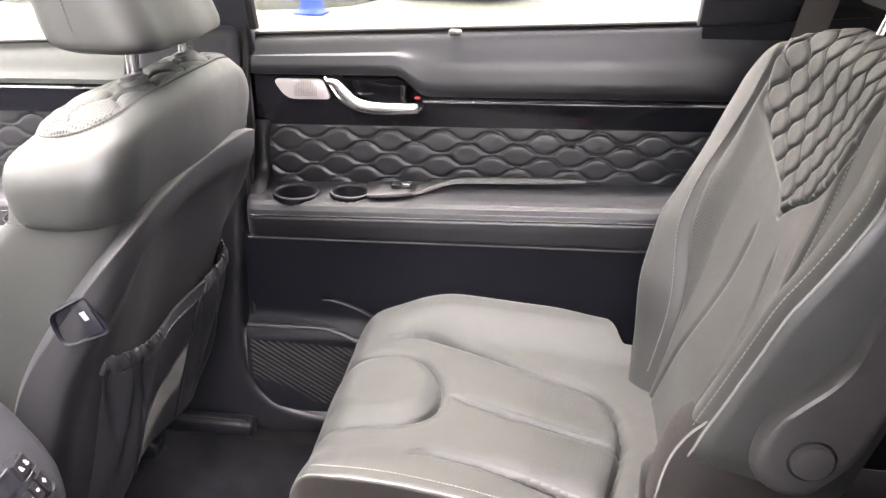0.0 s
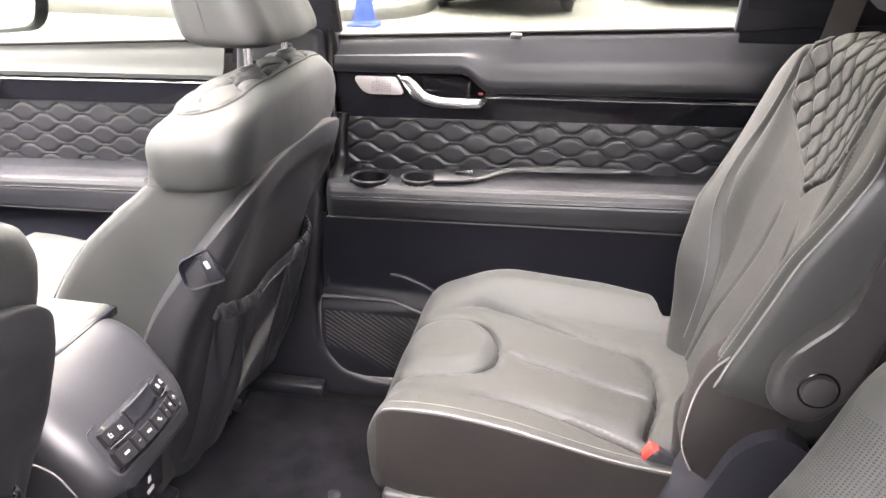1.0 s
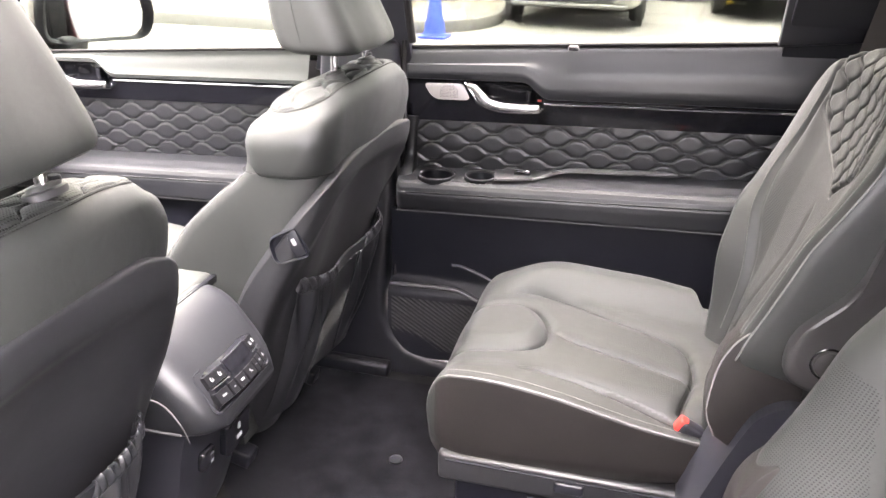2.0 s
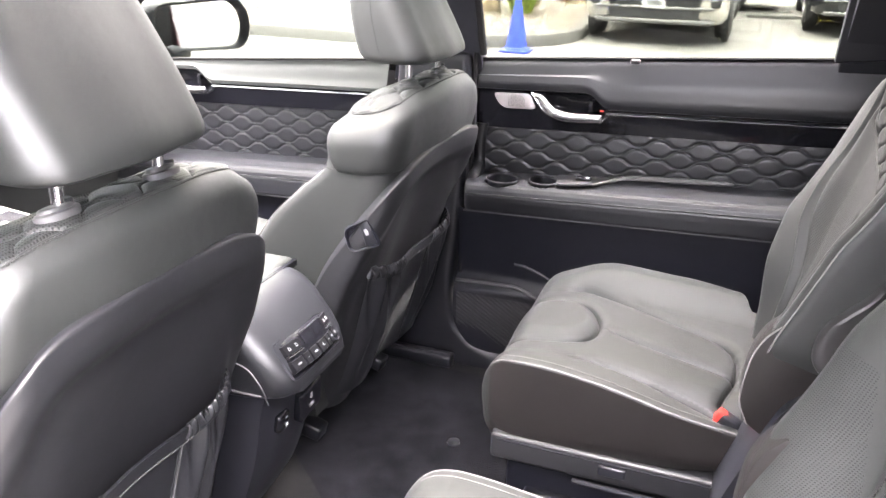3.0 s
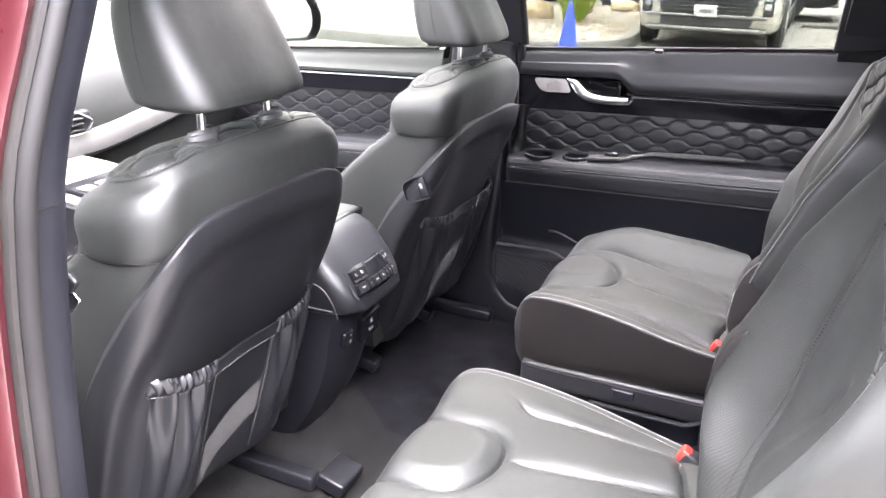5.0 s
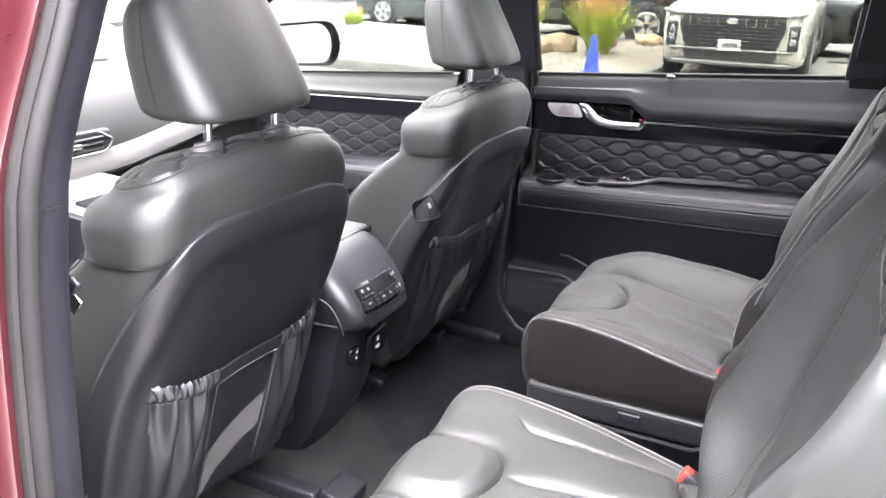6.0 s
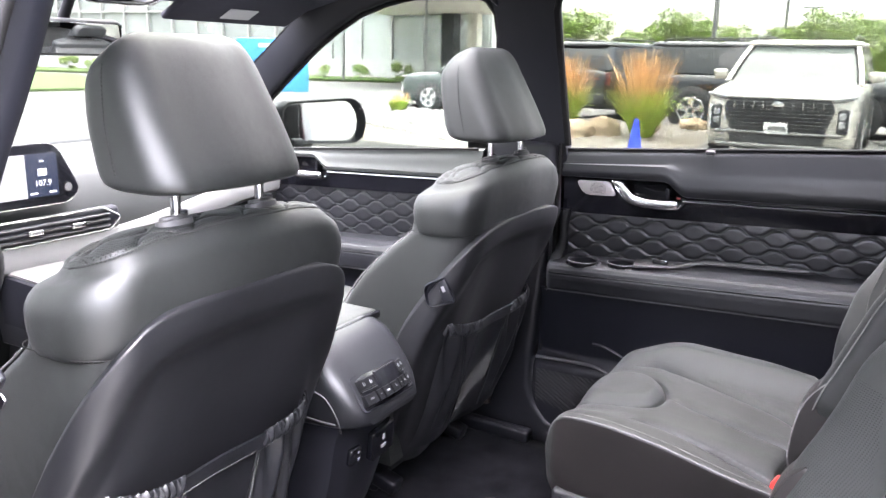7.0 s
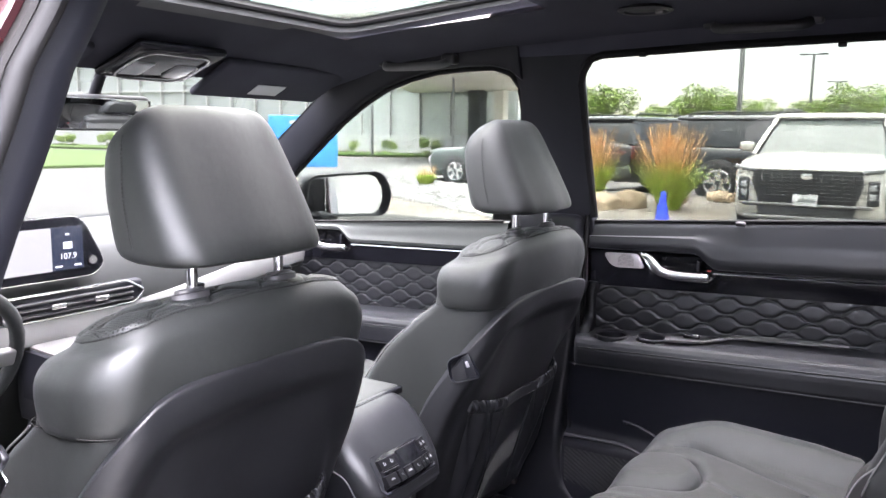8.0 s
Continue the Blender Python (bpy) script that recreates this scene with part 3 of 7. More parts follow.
sunroof = thing("sunroof", "tinted glass sunroof in a black frame", "sunroof", (-0.43, -0.03, 1.25), kind="structure")
part("frame", hoop(outer, inner, 1.160, 1.196), PLASTIC_GREY, sunroof, "dark grey moulded frame")
part("seal", tube([(x, y, 1.184 + 0.09 * (x + 0.80)) for x, y in inner], 0.008, closed=True), RUBBER, sunroof, "black rubber seal")
pane_bm = prism(inner, "z", 1.188, 1.193)
for v in pane_bm.verts:
    v.co.z += 0.085 * (v.co.x + 0.80)
pane_ob = part("pane", pane_bm, GLASS_ROOF, sunroof, "tinted roof glass")
pane_ob.visible_shadow = False
bm = bmesh.new()
for x0, x1, y0, y1 in ((-1.12, SUN[0] - 0.05, -0.72, 0.72), (SUN[1] + 0.05, 1.75, -0.72, 0.72), (SUN[0] - 0.05, SUN[1] + 0.05, -0.72, SUN[2] - 0.05), (SUN[0] - 0.05, SUN[1] + 0.05, SUN[3] + 0.05, 0.72)):
    sheet(lambda u, v: (x0 + (x1 - x0) * u, y0 + (y1 - y0) * v, roof_z(x0 + (x1 - x0) * u, (y0 + (y1 - y0) * v) * 0.9) + 0.055), 16, 12, bm)
setting("roof_skin", bm, PAINT_RED, "dark red outer roof panel", "roof")
setting("rail_left", tube(curve_pts([(-1.06, -0.70, 1.08), (-0.8, -0.70, 1.13), (-0.2, -0.69, 1.165), (0.5, -0.69, 1.165), (1.65, -0.69, 1.14)], 5), 0.05), LINER, "black roof rail over the open doorway", "trim")

# window glass
def window(name, poly, y, mat, label):
    bm = prism(poly, "y", y, y + 0.004)
    for v in bm.verts:
        v.co.y = lean(v.co.y, v.co.z)
    ob = setting(name, bm, mat, label, "window")
    ob.visible_shadow = False
    return ob


window("window_1", [(-0.36, 0.70), (0.50, 0.75), (0.53, 1.17), (-0.36, 1.16)], 0.79, GLASS_TINT, "privacy-tinted glass of the right rear door")
window("window_2", [(-1.60, 0.62), (-0.46, 0.68), (-0.44, 1.14), (-0.95, 1.13)], 0.770, GLASS_CLEAR, "clear glass of the right front door")
ws = bmesh.new()
sheet(lambda u, v: (-1.02 - 0.78 * u - 0.05 * (1 - (2 * v - 1) ** 2), -0.68 + 1.36 * v, 1.085 - 0.50 * u), 12, 16, ws)
wo = setting("windscreen", ws, GLASS_SCREEN, "clear laminated windscreen", "window")
wo.visible_shadow = False
# slim black window frames with their bright lower strips
frame_path = [(-0.292, 0.737), (-0.298, 0.90), (-0.302, 1.06)] + [(-0.295, 1.085), (-0.275, 1.112), (-0.245, 1.121)] + [(0.02, 1.130), (0.30, 1.135), (0.49, 1.136)]
setting("window_frame_rear", tube([(x, lean(0.742, z), z) for x, z in frame_path], 0.009, 8), RUBBER, "black rubber run round the rear door glass", "window frame")
frame_path = [(-0.515, 0.72), (-0.478, 0.90), (-0.466, 1.00), (-0.469, 1.055), (-0.490, 1.087), (-0.536, 1.103), (-0.617, 1.102), (-0.703, 1.096), (-0.785, 1.081), (-0.873, 1.055), (-0.96, 1.014), (-1.053, 0.960), (-1.157, 0.888), (-1.254, 0.820), (-1.40, 0.705)]
setting("window_frame_front", tube([(x, lean(0.756, z), z) for x, z in frame_path], 0.008, 8), RUBBER, "black rubber run round the front door glass", "window frame")
setting("quarter_trim", prism([(0.452, 0.768), (0.462, 0.96), (0.48, 1.14), (0.80, 1.14), (0.80, 0.80), (0.62, 0.785)], "y", 0.728, 0.75, 0.006), PLASTIC, "black plastic corner trim behind the rear door glass", "trim")

for hx in (-0.150, 0.250):
    setting("blind_hook", rbox((hx, 0.620, 1.119 + 0.012 * hx), (0.016, 0.012, 0.010), 0.003), PLASTIC, "small black blind hook under the roof rail", "hook")

# near-side pillar between the doorways: trim, seal lips and red paint
PIL = [(-0.05, -0.315, -0.815), (0.35, -0.300, -0.812), (0.60, -0.285, -0.808), (0.74, -0.272, -0.800), (0.95, -0.262, -0.725), (1.00, -0.264, -0.704), (1.05, -0.267, -0.671), (1.18, -0.275, -0.605)]  # z, x, y of the trim's inner edge


def pillar_at(z):
    return line([(p[0], p[1]) for p in PIL], z), line([(p[0], p[2]) for p in PIL], z)


def pillar_strip(profile, n=26, z1=1.18):
    rings = []
    for k in range(n + 1):
        z = -0.05 + (z1 + 0.05) * k / n
        x, y = pillar_at(z)
        rings.append([(x + dx, y + dy, z) for dx, dy in profile])
    return loft(rings)


setting("pillar_left", pillar_strip([(0.0, 0.0), (-0.001, -0.012), (-0.005, -0.034), (-0.03, -0.036), (-0.10, -0.02), (-0.12, 0.02), (-0.05, 0.028), (-0.008, 0.014)]), PLASTIC,
        "black grained plastic trim on the near door pillar", "pillar")
setting("pillar_seal", pillar_strip([(0.003 + 0.012 * math.cos(a), -0.045 + 0.012 * math.sin(a)) for a in [k * math.tau / 10 for k in range(10)]]), RUBBER, "black rubber door seal bulb on the near pillar", "seal")
setting("seal_lip", pillar_strip([(0.000, -0.053), (0.003, -0.058), (0.001, -0.063), (-0.012, -0.067), (-0.03, -0.062), (-0.03, -0.052)]), SEALGREY, "grey seal lip on the near pillar", "seal")
setting("pillar_skin", pillar_strip([(-0.006, -0.066), (-0.002, -0.076), (-0.008, -0.094), (-0.004, -0.108), (-0.008, -0.135), (-0.03, -0.150), (-0.16, -0.150), (-0.16, -0.06), (-0.03, -0.062)]), PAINT_RED, "dark red painted near pillar", "pillar")
setting("trim_joint", rbox((pillar_at(0.735)[0] - 0.003, pillar_at(0.735)[1] - 0.016, 0.735), (0.006, 0.034, 0.002), 0.0), RUBBER, "thin joint in the pillar trim", "trim")
setting("pillar_left_core", prism([(-0.52, -0.08), (-0.33, -0.08), (-0.31, 0.70), (-0.33, 1.24), (-0.46, 1.24), (-0.50, 0.70)], "y", -0.86, -0.796, 0.008), PLASTIC, "black body of the near door pillar", "pillar")
setting("rail_left_core", rbox((-1.20, -0.745, 1.205), (1.48, 0.17, 0.05), 0.01), PLASTIC, "black roof rail body over the driver door", "trim")
# the open near door, swung forwards out of the doorway
hinge = Matrix.Translation((-0.42, -0.90, 0)) @ pose(0, 0, 0, 0, 0, -68)
bm = prism(round_poly([(0.02, -0.06), (0.90, -0.06), (1.05, 0.15), (1.05, 0.70), (0.02, 0.68)], 0.05, 4), "y", -0.09, 0.06, 0.02)
bmesh.ops.transform(bm, matrix=hinge, verts=bm.verts)
setting("door_3", bm, VINYL, "black vinyl inner side of the near rear door standing open", "door")
bm = prism(round_poly([(0.02, -0.06), (0.90, -0.06), (1.05, 0.15), (1.05, 0.70), (0.02, 0.68)], 0.05, 4), "y", -0.115, -0.095, 0.004)
bmesh.ops.transform(bm, matrix=hinge, verts=bm.verts)
setting("door_3_skin", bm, PAINT_RED, "dark red outer skin of the open door", "door")
bm = prism(round_poly([(0.04, 0.68), (1.03, 0.70), (0.98, 0.95), (0.86, 1.14), (0.10, 1.16)], 0.06, 4), "y", -0.045, -0.040)
bmesh.ops.transform(bm, matrix=hinge, verts=bm.verts)
door_glass = setting("door_3_glass", bm, GLASS_TINT, "privacy glass of the open door", "window")
door_glass.visible_shadow = False
bm = tube([(x, -0.042, z) for x, z in round_poly([(0.02, 0.66), (1.04, 0.68), (1.0, 0.96), (0.88, 1.16), (0.08, 1.18)], 0.06, 4)], 0.022, 8, closed=True)
bmesh.ops.transform(bm, matrix=hinge, verts=bm.verts)
setting("door_3_frame", bm, RUBBER, "black window frame of the open door", "window frame")
driver_glass = setting("window_3", prism([(-1.95, 0.60), (-1.45, 0.68), (-0.45, 0.70), (-0.45, 1.20), (-1.05, 1.20), (-1.60, 0.96)], "y", -0.80, -0.796), GLASS_CLEAR, "clear glass of the driver door", "window")
driver_glass.visible_shadow = False
setting("body_side_right", rbox((1.15, 0.765, 0.03), (1.25, 0.06, 0.22), 0.01), PLASTIC, "black lower trim behind the rear door", "trim")


# ---- right doors, seen from inside ----
def pad_low(x, h0, h1):
    return strip(x) + 0.006 + 0.036 * smooth(h1, h0, x)


def door_panel(name, x0, x1, label, dz=0.0, dy=0.0, hx=0.0, grille=True, rear=True, belt_line=belt):
    """Inner door panel: soft pad, gloss band with latch, quilted insert, armrest, lower panel. hx: x of the latch's end."""
    door = thing(name, label, "door", ((x0 + x1) / 2, 0.76, 0.0), kind="structure")
    Y = lambda y: y + dy
    Z = lambda f, x: f(x - hx) + dz
    deep = 0.0 if rear else 0.028                  # the front armrest sits lower
    QL = lambda x: Z(quilt_low, x) - deep
    AT = lambda x: Z(arm_top, x) - deep
    AL = lambda x: Z(arm_low, x) - deep
    n = int((x1 - x0) / 0.012)

    # soft upper pad
    def pad(u, v):
        x = x0 + (x1 - x0) * u
        top, low = belt_line(x), pad_low(x - hx, -0.045, 0.012) + dz
        prof = [(0.795, top - 0.004), (0.770, top + 0.001), (0.756, top - 0.003), (0.750, top - 0.012), (0.744, top - 0.035), (0.7355, (top + low) / 2), (0.7310, low + 0.018), (0.7365, low + 0.005), (0.756, low), (0.785, low + 0.002)]
        if not rear:
            low += (strip(x - hx) + dz + 0.006 - low) * smooth(0.0, 0.03, x - hx)
            prof[6:] = [(0.7330, low + 0.012), (0.7365, low + 0.003), (0.748, low), (0.785, low + 0.002)]
            prof[3:6] = [(0.7535, top - 0.012), (0.7470, top * 0.65 + low * 0.35), (0.7400, top * 0.35 + low * 0.65)]
        t = v * (len(prof) - 1)
        i = min(int(t), len(prof) - 2)
        f = t - i
        y, z = prof[i][0] * (1 - f) + prof[i + 1][0] * f, prof[i][1] * (1 - f) + prof[i + 1][1] * f
        end = max(0.0, 1 - (x - x0) / 0.012) ** 2 * 0.012
        return (x, Y(y + end), z)
    # windscreen light is put into the front pad's paler grey
    part("upper_pad", sheet(pad, n, 27), VINYL if rear else PAD_LIT, door, "soft black vinyl upper pad" if rear else "soft grey vinyl upper pad, painted paler for windscreen light")

    # gloss band, hollowed behind the latch
    def band(u, v):
        x = x0 + 0.004 + (x1 - x0 - 0.004) * u
        lo, hi = Z(quilt_top, x) - 0.004, pad_low(x - hx, -0.045, 0.012) + dz + 0.004
        z = lo + (hi - lo) * v
        cup = smooth(-0.150, -0.115, x - hx) * smooth(0.002, -0.022, x - hx) * smooth(strip(0) - 0.014, strip(0) + 0.002, z - dz) * smooth(0.668, 0.652, z - dz)
        bulge = 0.0006 * math.sin(v * math.pi)
        return (x, Y(0.752 - 0.007 * v - bulge + 0.026 * cup), z)
    part("trim_band", sheet(band, int((x1 - x0) / 0.006), 22), GLOSS, door, "gloss black trim band")
    part("chrome_strip", loft([[(x, Y(yy), Z(strip, x) + zz) for yy, zz in ((0.747, 0.0034), (0.7420, 0.0022), (0.7412, 0.0), (0.7425, -0.0022), (0.747, -0.0028))]
                               for x in [hx + 0.004 + (x1 - hx - 0.004) * k / 30 for k in range(31)]]), BRIGHT, door, "bright chrome strip")

    # latch lever with its root
    lever = part("latch_lever", bmesh.new(), CHROME, door, "satin chrome latch lever")
    bm = bmesh.new()
    path = curve_pts([(-0.166, 0.652), (-0.150, 0.648), (-0.134, 0.634), (-0.114, 0.618), (-0.085, 0.611), (-0.045, 0.611), (-0.002, 0.614)], 6)
    rings = []
    for k, p in enumerate(path):
        t = k / (len(path) - 1)
        d = (path[min(k + 1, len(path) - 1)] - path[max(k - 1, 0)]).normalized()
        nrm = Vector((-d.y, d.x))
        wd = line([(0, 0.004), (0.15, 0.008), (0.45, 0.0115), (0.8, 0.0105), (1, 0.0085)], t)
        out = 0.732 - 0.012 * smooth(0.1, 0.5, t)
        ring = []
        for j in range(12):
            a = j * math.tau / 12
            q = p + nrm * (wd * math.cos(a))
            ring.append((q.x + hx, Y(out + 0.006 * math.sin(a)), q.y + dz))
        rings.append(ring)
    loft(rings, bm=bm)
    bm.to_mesh(lever.data)
    bm.free()
    lever.data.shade_smooth()
    part("latch_edge", tube([(hx + px, Y(0.741), pz + dz) for px, pz in ((-0.172, 0.656), (-0.160, 0.640), (-0.146, 0.621), (-0.125, 0.606), (-0.095, 0.599), (-0.05, 0.598), (-0.006, 0.602), (0.003, 0.612))], 0.0028), BRIGHT, door)
    part("latch_stop", rbox((hx - 0.030, Y(0.748), 0.634 + dz), (0.012, 0.03, 0.034), 0.004), GLOSS, door)
    if rear:
        part("lock_mark", rbox((hx - 0.006, Y(0.744), 0.627 + dz), (0.009, 0.004, 0.004), 0.001), RED, door, "red lock marker")

    # small speaker plate
    poly = round_poly([(-0.266, 0.649), (-0.176, 0.652), (-0.160, 0.617), (-0.244, 0.614)], [0.012, 0.01, 0.01, 0.02], 5)
    plate = part("speaker_plate", prism([(hx + a, b + dz) for a, b in poly], "y", Y(0.7405), Y(0.749), 0.0015), PLATE, door, "silver speaker plate")
    bm = bmesh.new()
    for i in range(13):
        for j in range(9):
            a, b = -0.226 + i * 0.0032, 0.622 + j * 0.0032
            if ((i - 6) / 6.6) ** 2 + ((j - 2.5) / 6.5) ** 2 < 1:
                rbox((hx + a, Y(0.7404), b + dz), (0.0016, 0.0012, 0.0016), 0, bm=bm)
    part("sound_holes", bm, CLADDING, plate)

    # quilted insert
    qx0 = x0 + 0.012

    def qu(u, v):
        x = qx0 + (x1 - qx0) * u
        lo, hi = QL(x) - 0.014, Z(quilt_top, x) + 0.002
        z = lo + (hi - lo) * v
        h = quilt(x - hx + 0.012, z - dz - 0.035 * (x - hx), 0.094, 0.0232, 0.0088, 0.0032, 0.0016)
        edge = smooth(0.0, 0.05, v) * smooth(1.0, 0.95, v)
        return (x, Y(0.757 - h * edge - 0.004 * math.sin(math.pi * v)), z)
    part("quilted_insert", sheet(qu, int((x1 - qx0) / 0.0026), 56), VINYL, door, "ogee-quilted black vinyl insert", angle=80)

    # padded upright at the front end of the insert, running into the armrest
    if rear:
        rings = []
        for k in range(25):
            t = k / 24
            x = x0 + 0.017 + 0.006 * smooth(0.75, 1.0, t)
            z = QL(x) - 0.020 + (Z(quilt_top, x) + 0.004 - QL(x) + 0.020) * t
            y = 0.751 - 0.050 * smooth(0.45, 0.0, t) ** 1.6
            rings.append([(x + a, Y(y + b), z) for a, b in ((-0.019, 0.034), (-0.019, 0.006), (-0.015, -0.003), (-0.006, -0.007), (0.004, -0.006), (0.011, 0.000), (0.013, 0.010), (0.013, 0.034))])
        part("insert_frame", loft(rings), VINYL, door, "padded black upright beside the insert")

    # armrest with two cup wells
    cups = ((-0.222, 0.704, 0.039), (-0.122, 0.709, 0.034)) if rear else ()

    def arm(u, v):
        x = x0 + (x1 - x0) * u
        q, t, b = QL(x), AT(x), AL(x)
        prof = [(0.765, q - 0.003), (0.757, q - 0.004), (0.735, q - 0.006), (0.71, q - 0.008), (0.69, t + 0.004), (0.674, t + 0.002), (0.6645, t - 0.002), (0.6585, t - 0.010), (0.6565, t - 0.020), (0.6585, t - 0.0225), (0.6568, t - 0.026),
                (0.6565, (t + b) / 2), (0.660, b + 0.010), (0.667, b + 0.002), (0.680, b - 0.002), (0.720, b - 0.002)]
        s = v * (len(prof) - 1)
        i = min(int(s), len(prof) - 2)
        f = s - i
        y, z = prof[i][0] * (1 - f) + prof[i + 1][0] * f, prof[i][1] * (1 - f) + prof[i + 1][1] * f
        for cx, cy, cr in cups:
            d = math.hypot(x - hx - cx, y - cy)
            z -= 0.062 * smooth(cr + 0.002, cr - 0.005, d) * (1 if v < 0.42 else 0)
            z += 0.0015 * math.exp(-((d - cr - 0.002) / 0.003) ** 2) * (1 if v < 0.42 else 0)
        nose = max(0.0, 1 - (x - x0) / 0.03)
        y += 0.028 * nose ** 3
        return (x, Y(y), z)
    bm = sheet(arm, int((x1 - x0) / 0.004), 75)
    part("armrest", bm, VINYL, door, "padded black armrest with two cup wells" if rear else "padded black armrest", angle=60)
    for cx, cy, cr in cups:
        zq = QL(hx + cx) - 0.008
        well = part("cup_well", lathe([(cr + 0.003, 0.0015), (cr, 0.003), (cr - 0.003, 0.001), (cr - 0.004, -0.050), (cr - 0.008, -0.054), (0.0, -0.054)], (hx + cx, Y(cy), zq), n=36, caps=False), PLASTIC, door, "dark cup well")
        part("well_rim", tube([(hx + cx + (cr + 0.001) * math.cos(a), Y(cy + (cr + 0.001) * math.sin(a)), zq + 0.003) for a in [k * math.tau / 36 for k in range(36)]], 0.0014, 6, closed=True), PLASTIC_GREY, well)
    part("front_cap", sheet(lambda u, v: (x0 + 0.001 - 0.004 * math.sin(u * math.pi), Y(0.69 + 0.10 * u), dz + 0.36 + 0.22 * v), 6, 6), VINYL, door)
    part("arm_seam", stitches([(x, Y(0.6562), AT(x) - 0.0185) for x in [x0 + 0.02 + (x1 - x0 - 0.02) * k / 40 for k in range(41)]], 0.005, 0.0006), THREAD, door, "grey stitched seam")
    part("arm_bead", tube([(x, Y(0.664), AL(x) + 0.0045) for x in [x0 + 0.006 + (x1 - x0 - 0.006) * k / 40 for k in range(41)]], 0.0018, 6), PLASTIC_GREY, door)

    # pull blade and switch
    if rear:
        sw = [(-0.098, 0.751), (-0.035, 0.755), (0.012, 0.756), (0.045, 0.745), (0.03, 0.722), (-0.006, 0.694), (-0.03, 0.684), (-0.085, 0.677)]
        bm = prism(round_poly([(hx + a, Y(b)) for a, b in sw], 0.006, 3), "z", 0.0, 0.006, 0.0015)
        for v in bm.verts:
            v.co.z += QL(v.co.x) - 0.0065
        part("switch_panel", bm, PLASTIC_GREY, door, "dark grey switch panel")
        part("window_switch", rbox((hx - 0.030, Y(0.716), QL(hx - 0.03) + 0.003), (0.036, 0.013, 0.010), 0.003), GLOSS, door, "black window switch")
        part("switch_cap", rbox((hx - 0.021, Y(0.717), QL(hx - 0.03) + 0.008), (0.014, 0.010, 0.004), 0.001), CHROME, door)
        rings = []
        for k in range(41):
            t = k / 40
            x = hx - 0.005 + 0.305 * t
            wd = line([(0, 0.0015), (0.10, 0.004), (0.25, 0.0065), (0.6, 0.0075), (0.9, 0.005), (1, 0.001)], t)
            yy = line([(0, 0.690), (0.07, 0.705), (0.16, 0.727), (0.26, 0.738), (0.6, 0.740), (1, 0.746)], t)
            zz = QL(x) + line([(0, -0.003), (0.15, 0.003), (0.3, 0.006), (1, 0.006)], t)
            rings.append([(x, Y(yy - wd * 0.5), zz - 0.003), (x, Y(yy - wd * 0.55), zz), (x, Y(yy), zz + wd * 0.75), (x, Y(yy + wd), zz + wd * 0.80), (x, Y(yy + wd), zz - 0.003)])
        part("pull_blade", loft(rings), BLADE_SILVER, door, "satin silver pull blade")

    # lower panel, pocket with ribbed speaker
    zlow = -0.002

    def low(u, v):
        x = x0 - 0.018 + (x1 - x0 + 0.018) * u
        b = AL(x)
        z = b - (b - zlow) * v
        cx = x - x0
        zc = max(0.0, 0.085 - (z - zlow))
        if cx < 0.10 and zc > 0:           # rounded lower front corner
            cut = 0.10 - math.sqrt(max(0.0, 1 - (zc / 0.085) ** 2)) * 0.10
            x = max(x, x0 - 0.018 + cut)
        y = 0.698 + 0.004 * math.sin(v * 3.0) - 0.010 * smooth(0.5, 1.0, v)
        bulge = 0.030 * smooth(0.44, 0.0, x - x0) * smooth(0.200, 0.155, z - dz)
        return (x, Y(y - bulge), z)
    part("lower_panel", sheet(low, int((x1 - x0) / 0.012), 44), LOWER, door, "black plastic lower panel")
    if grille:
        rim = curve_pts([(x0 - 0.012, 0.183), (-0.22, 0.187), (-0.165, 0.186), (-0.125, 0.172), (-0.08, 0.150), (-0.02, 0.135)], 6)
        part("pocket_rim", tube([(p.x, Y(0.671), p.y + dz) for p in rim], 0.0045, 8), PLASTIC_GREY, door, "moulded pocket rim")
        rim = curve_pts([(-0.18, 0.236), (-0.15, 0.234), (-0.10, 0.215), (-0.05, 0.185)], 6)
        part("pocket_lip", tube([(p.x, Y(0.697), p.y + dz) for p in rim], 0.004, 8), PLASTIC, door)

        def ribs(u, v):
            z = 0.020 + 0.135 * v
            xa = -0.318 + 0.050 * max(0.0, 1 - v / 0.4) ** 2
            x = xa + (-0.05 - xa) * u
            h = 0.0016 * max(0.0, math.sin(math.tau * (z * 0.85 + x * 0.55) / 0.0092))
            return (x, Y(0.6615 - h + 0.012 * smooth(0.14, 0.0, z) * 0.4), z + dz)
        part("speaker_grille", sheet(ribs, 130, 96), RIBBED, door, "ribbed black speaker grille", angle=80)
    return door


rear_door = door_panel("door_1", -0.312, 0.76, "black vinyl rear door panel with quilted insert and chrome latch")
part("blind_hook", rbox((0.058, 0.744, 0.742), (0.022, 0.012, 0.011), 0.004), PLASTIC_GREY, rear_door, "small grey blind hook")
part("belt_molding", tube([(x, 0.757, belt(x) + 0.0005) for x in [-0.31 + 0.03 * k for k in range(27)]], 0.0035, 8), RUBBER, rear_door, "black window weather strip")
part("belt_bright", tube([(x, 0.784, belt(x) - 0.009) for x in [-0.31 + 0.03 * k for k in range(27)]], 0.0045, 8), RUBBER, rear_door, "dark outer window strip")


def belt_front(x):
    return 0.742 + 0.0665 * x


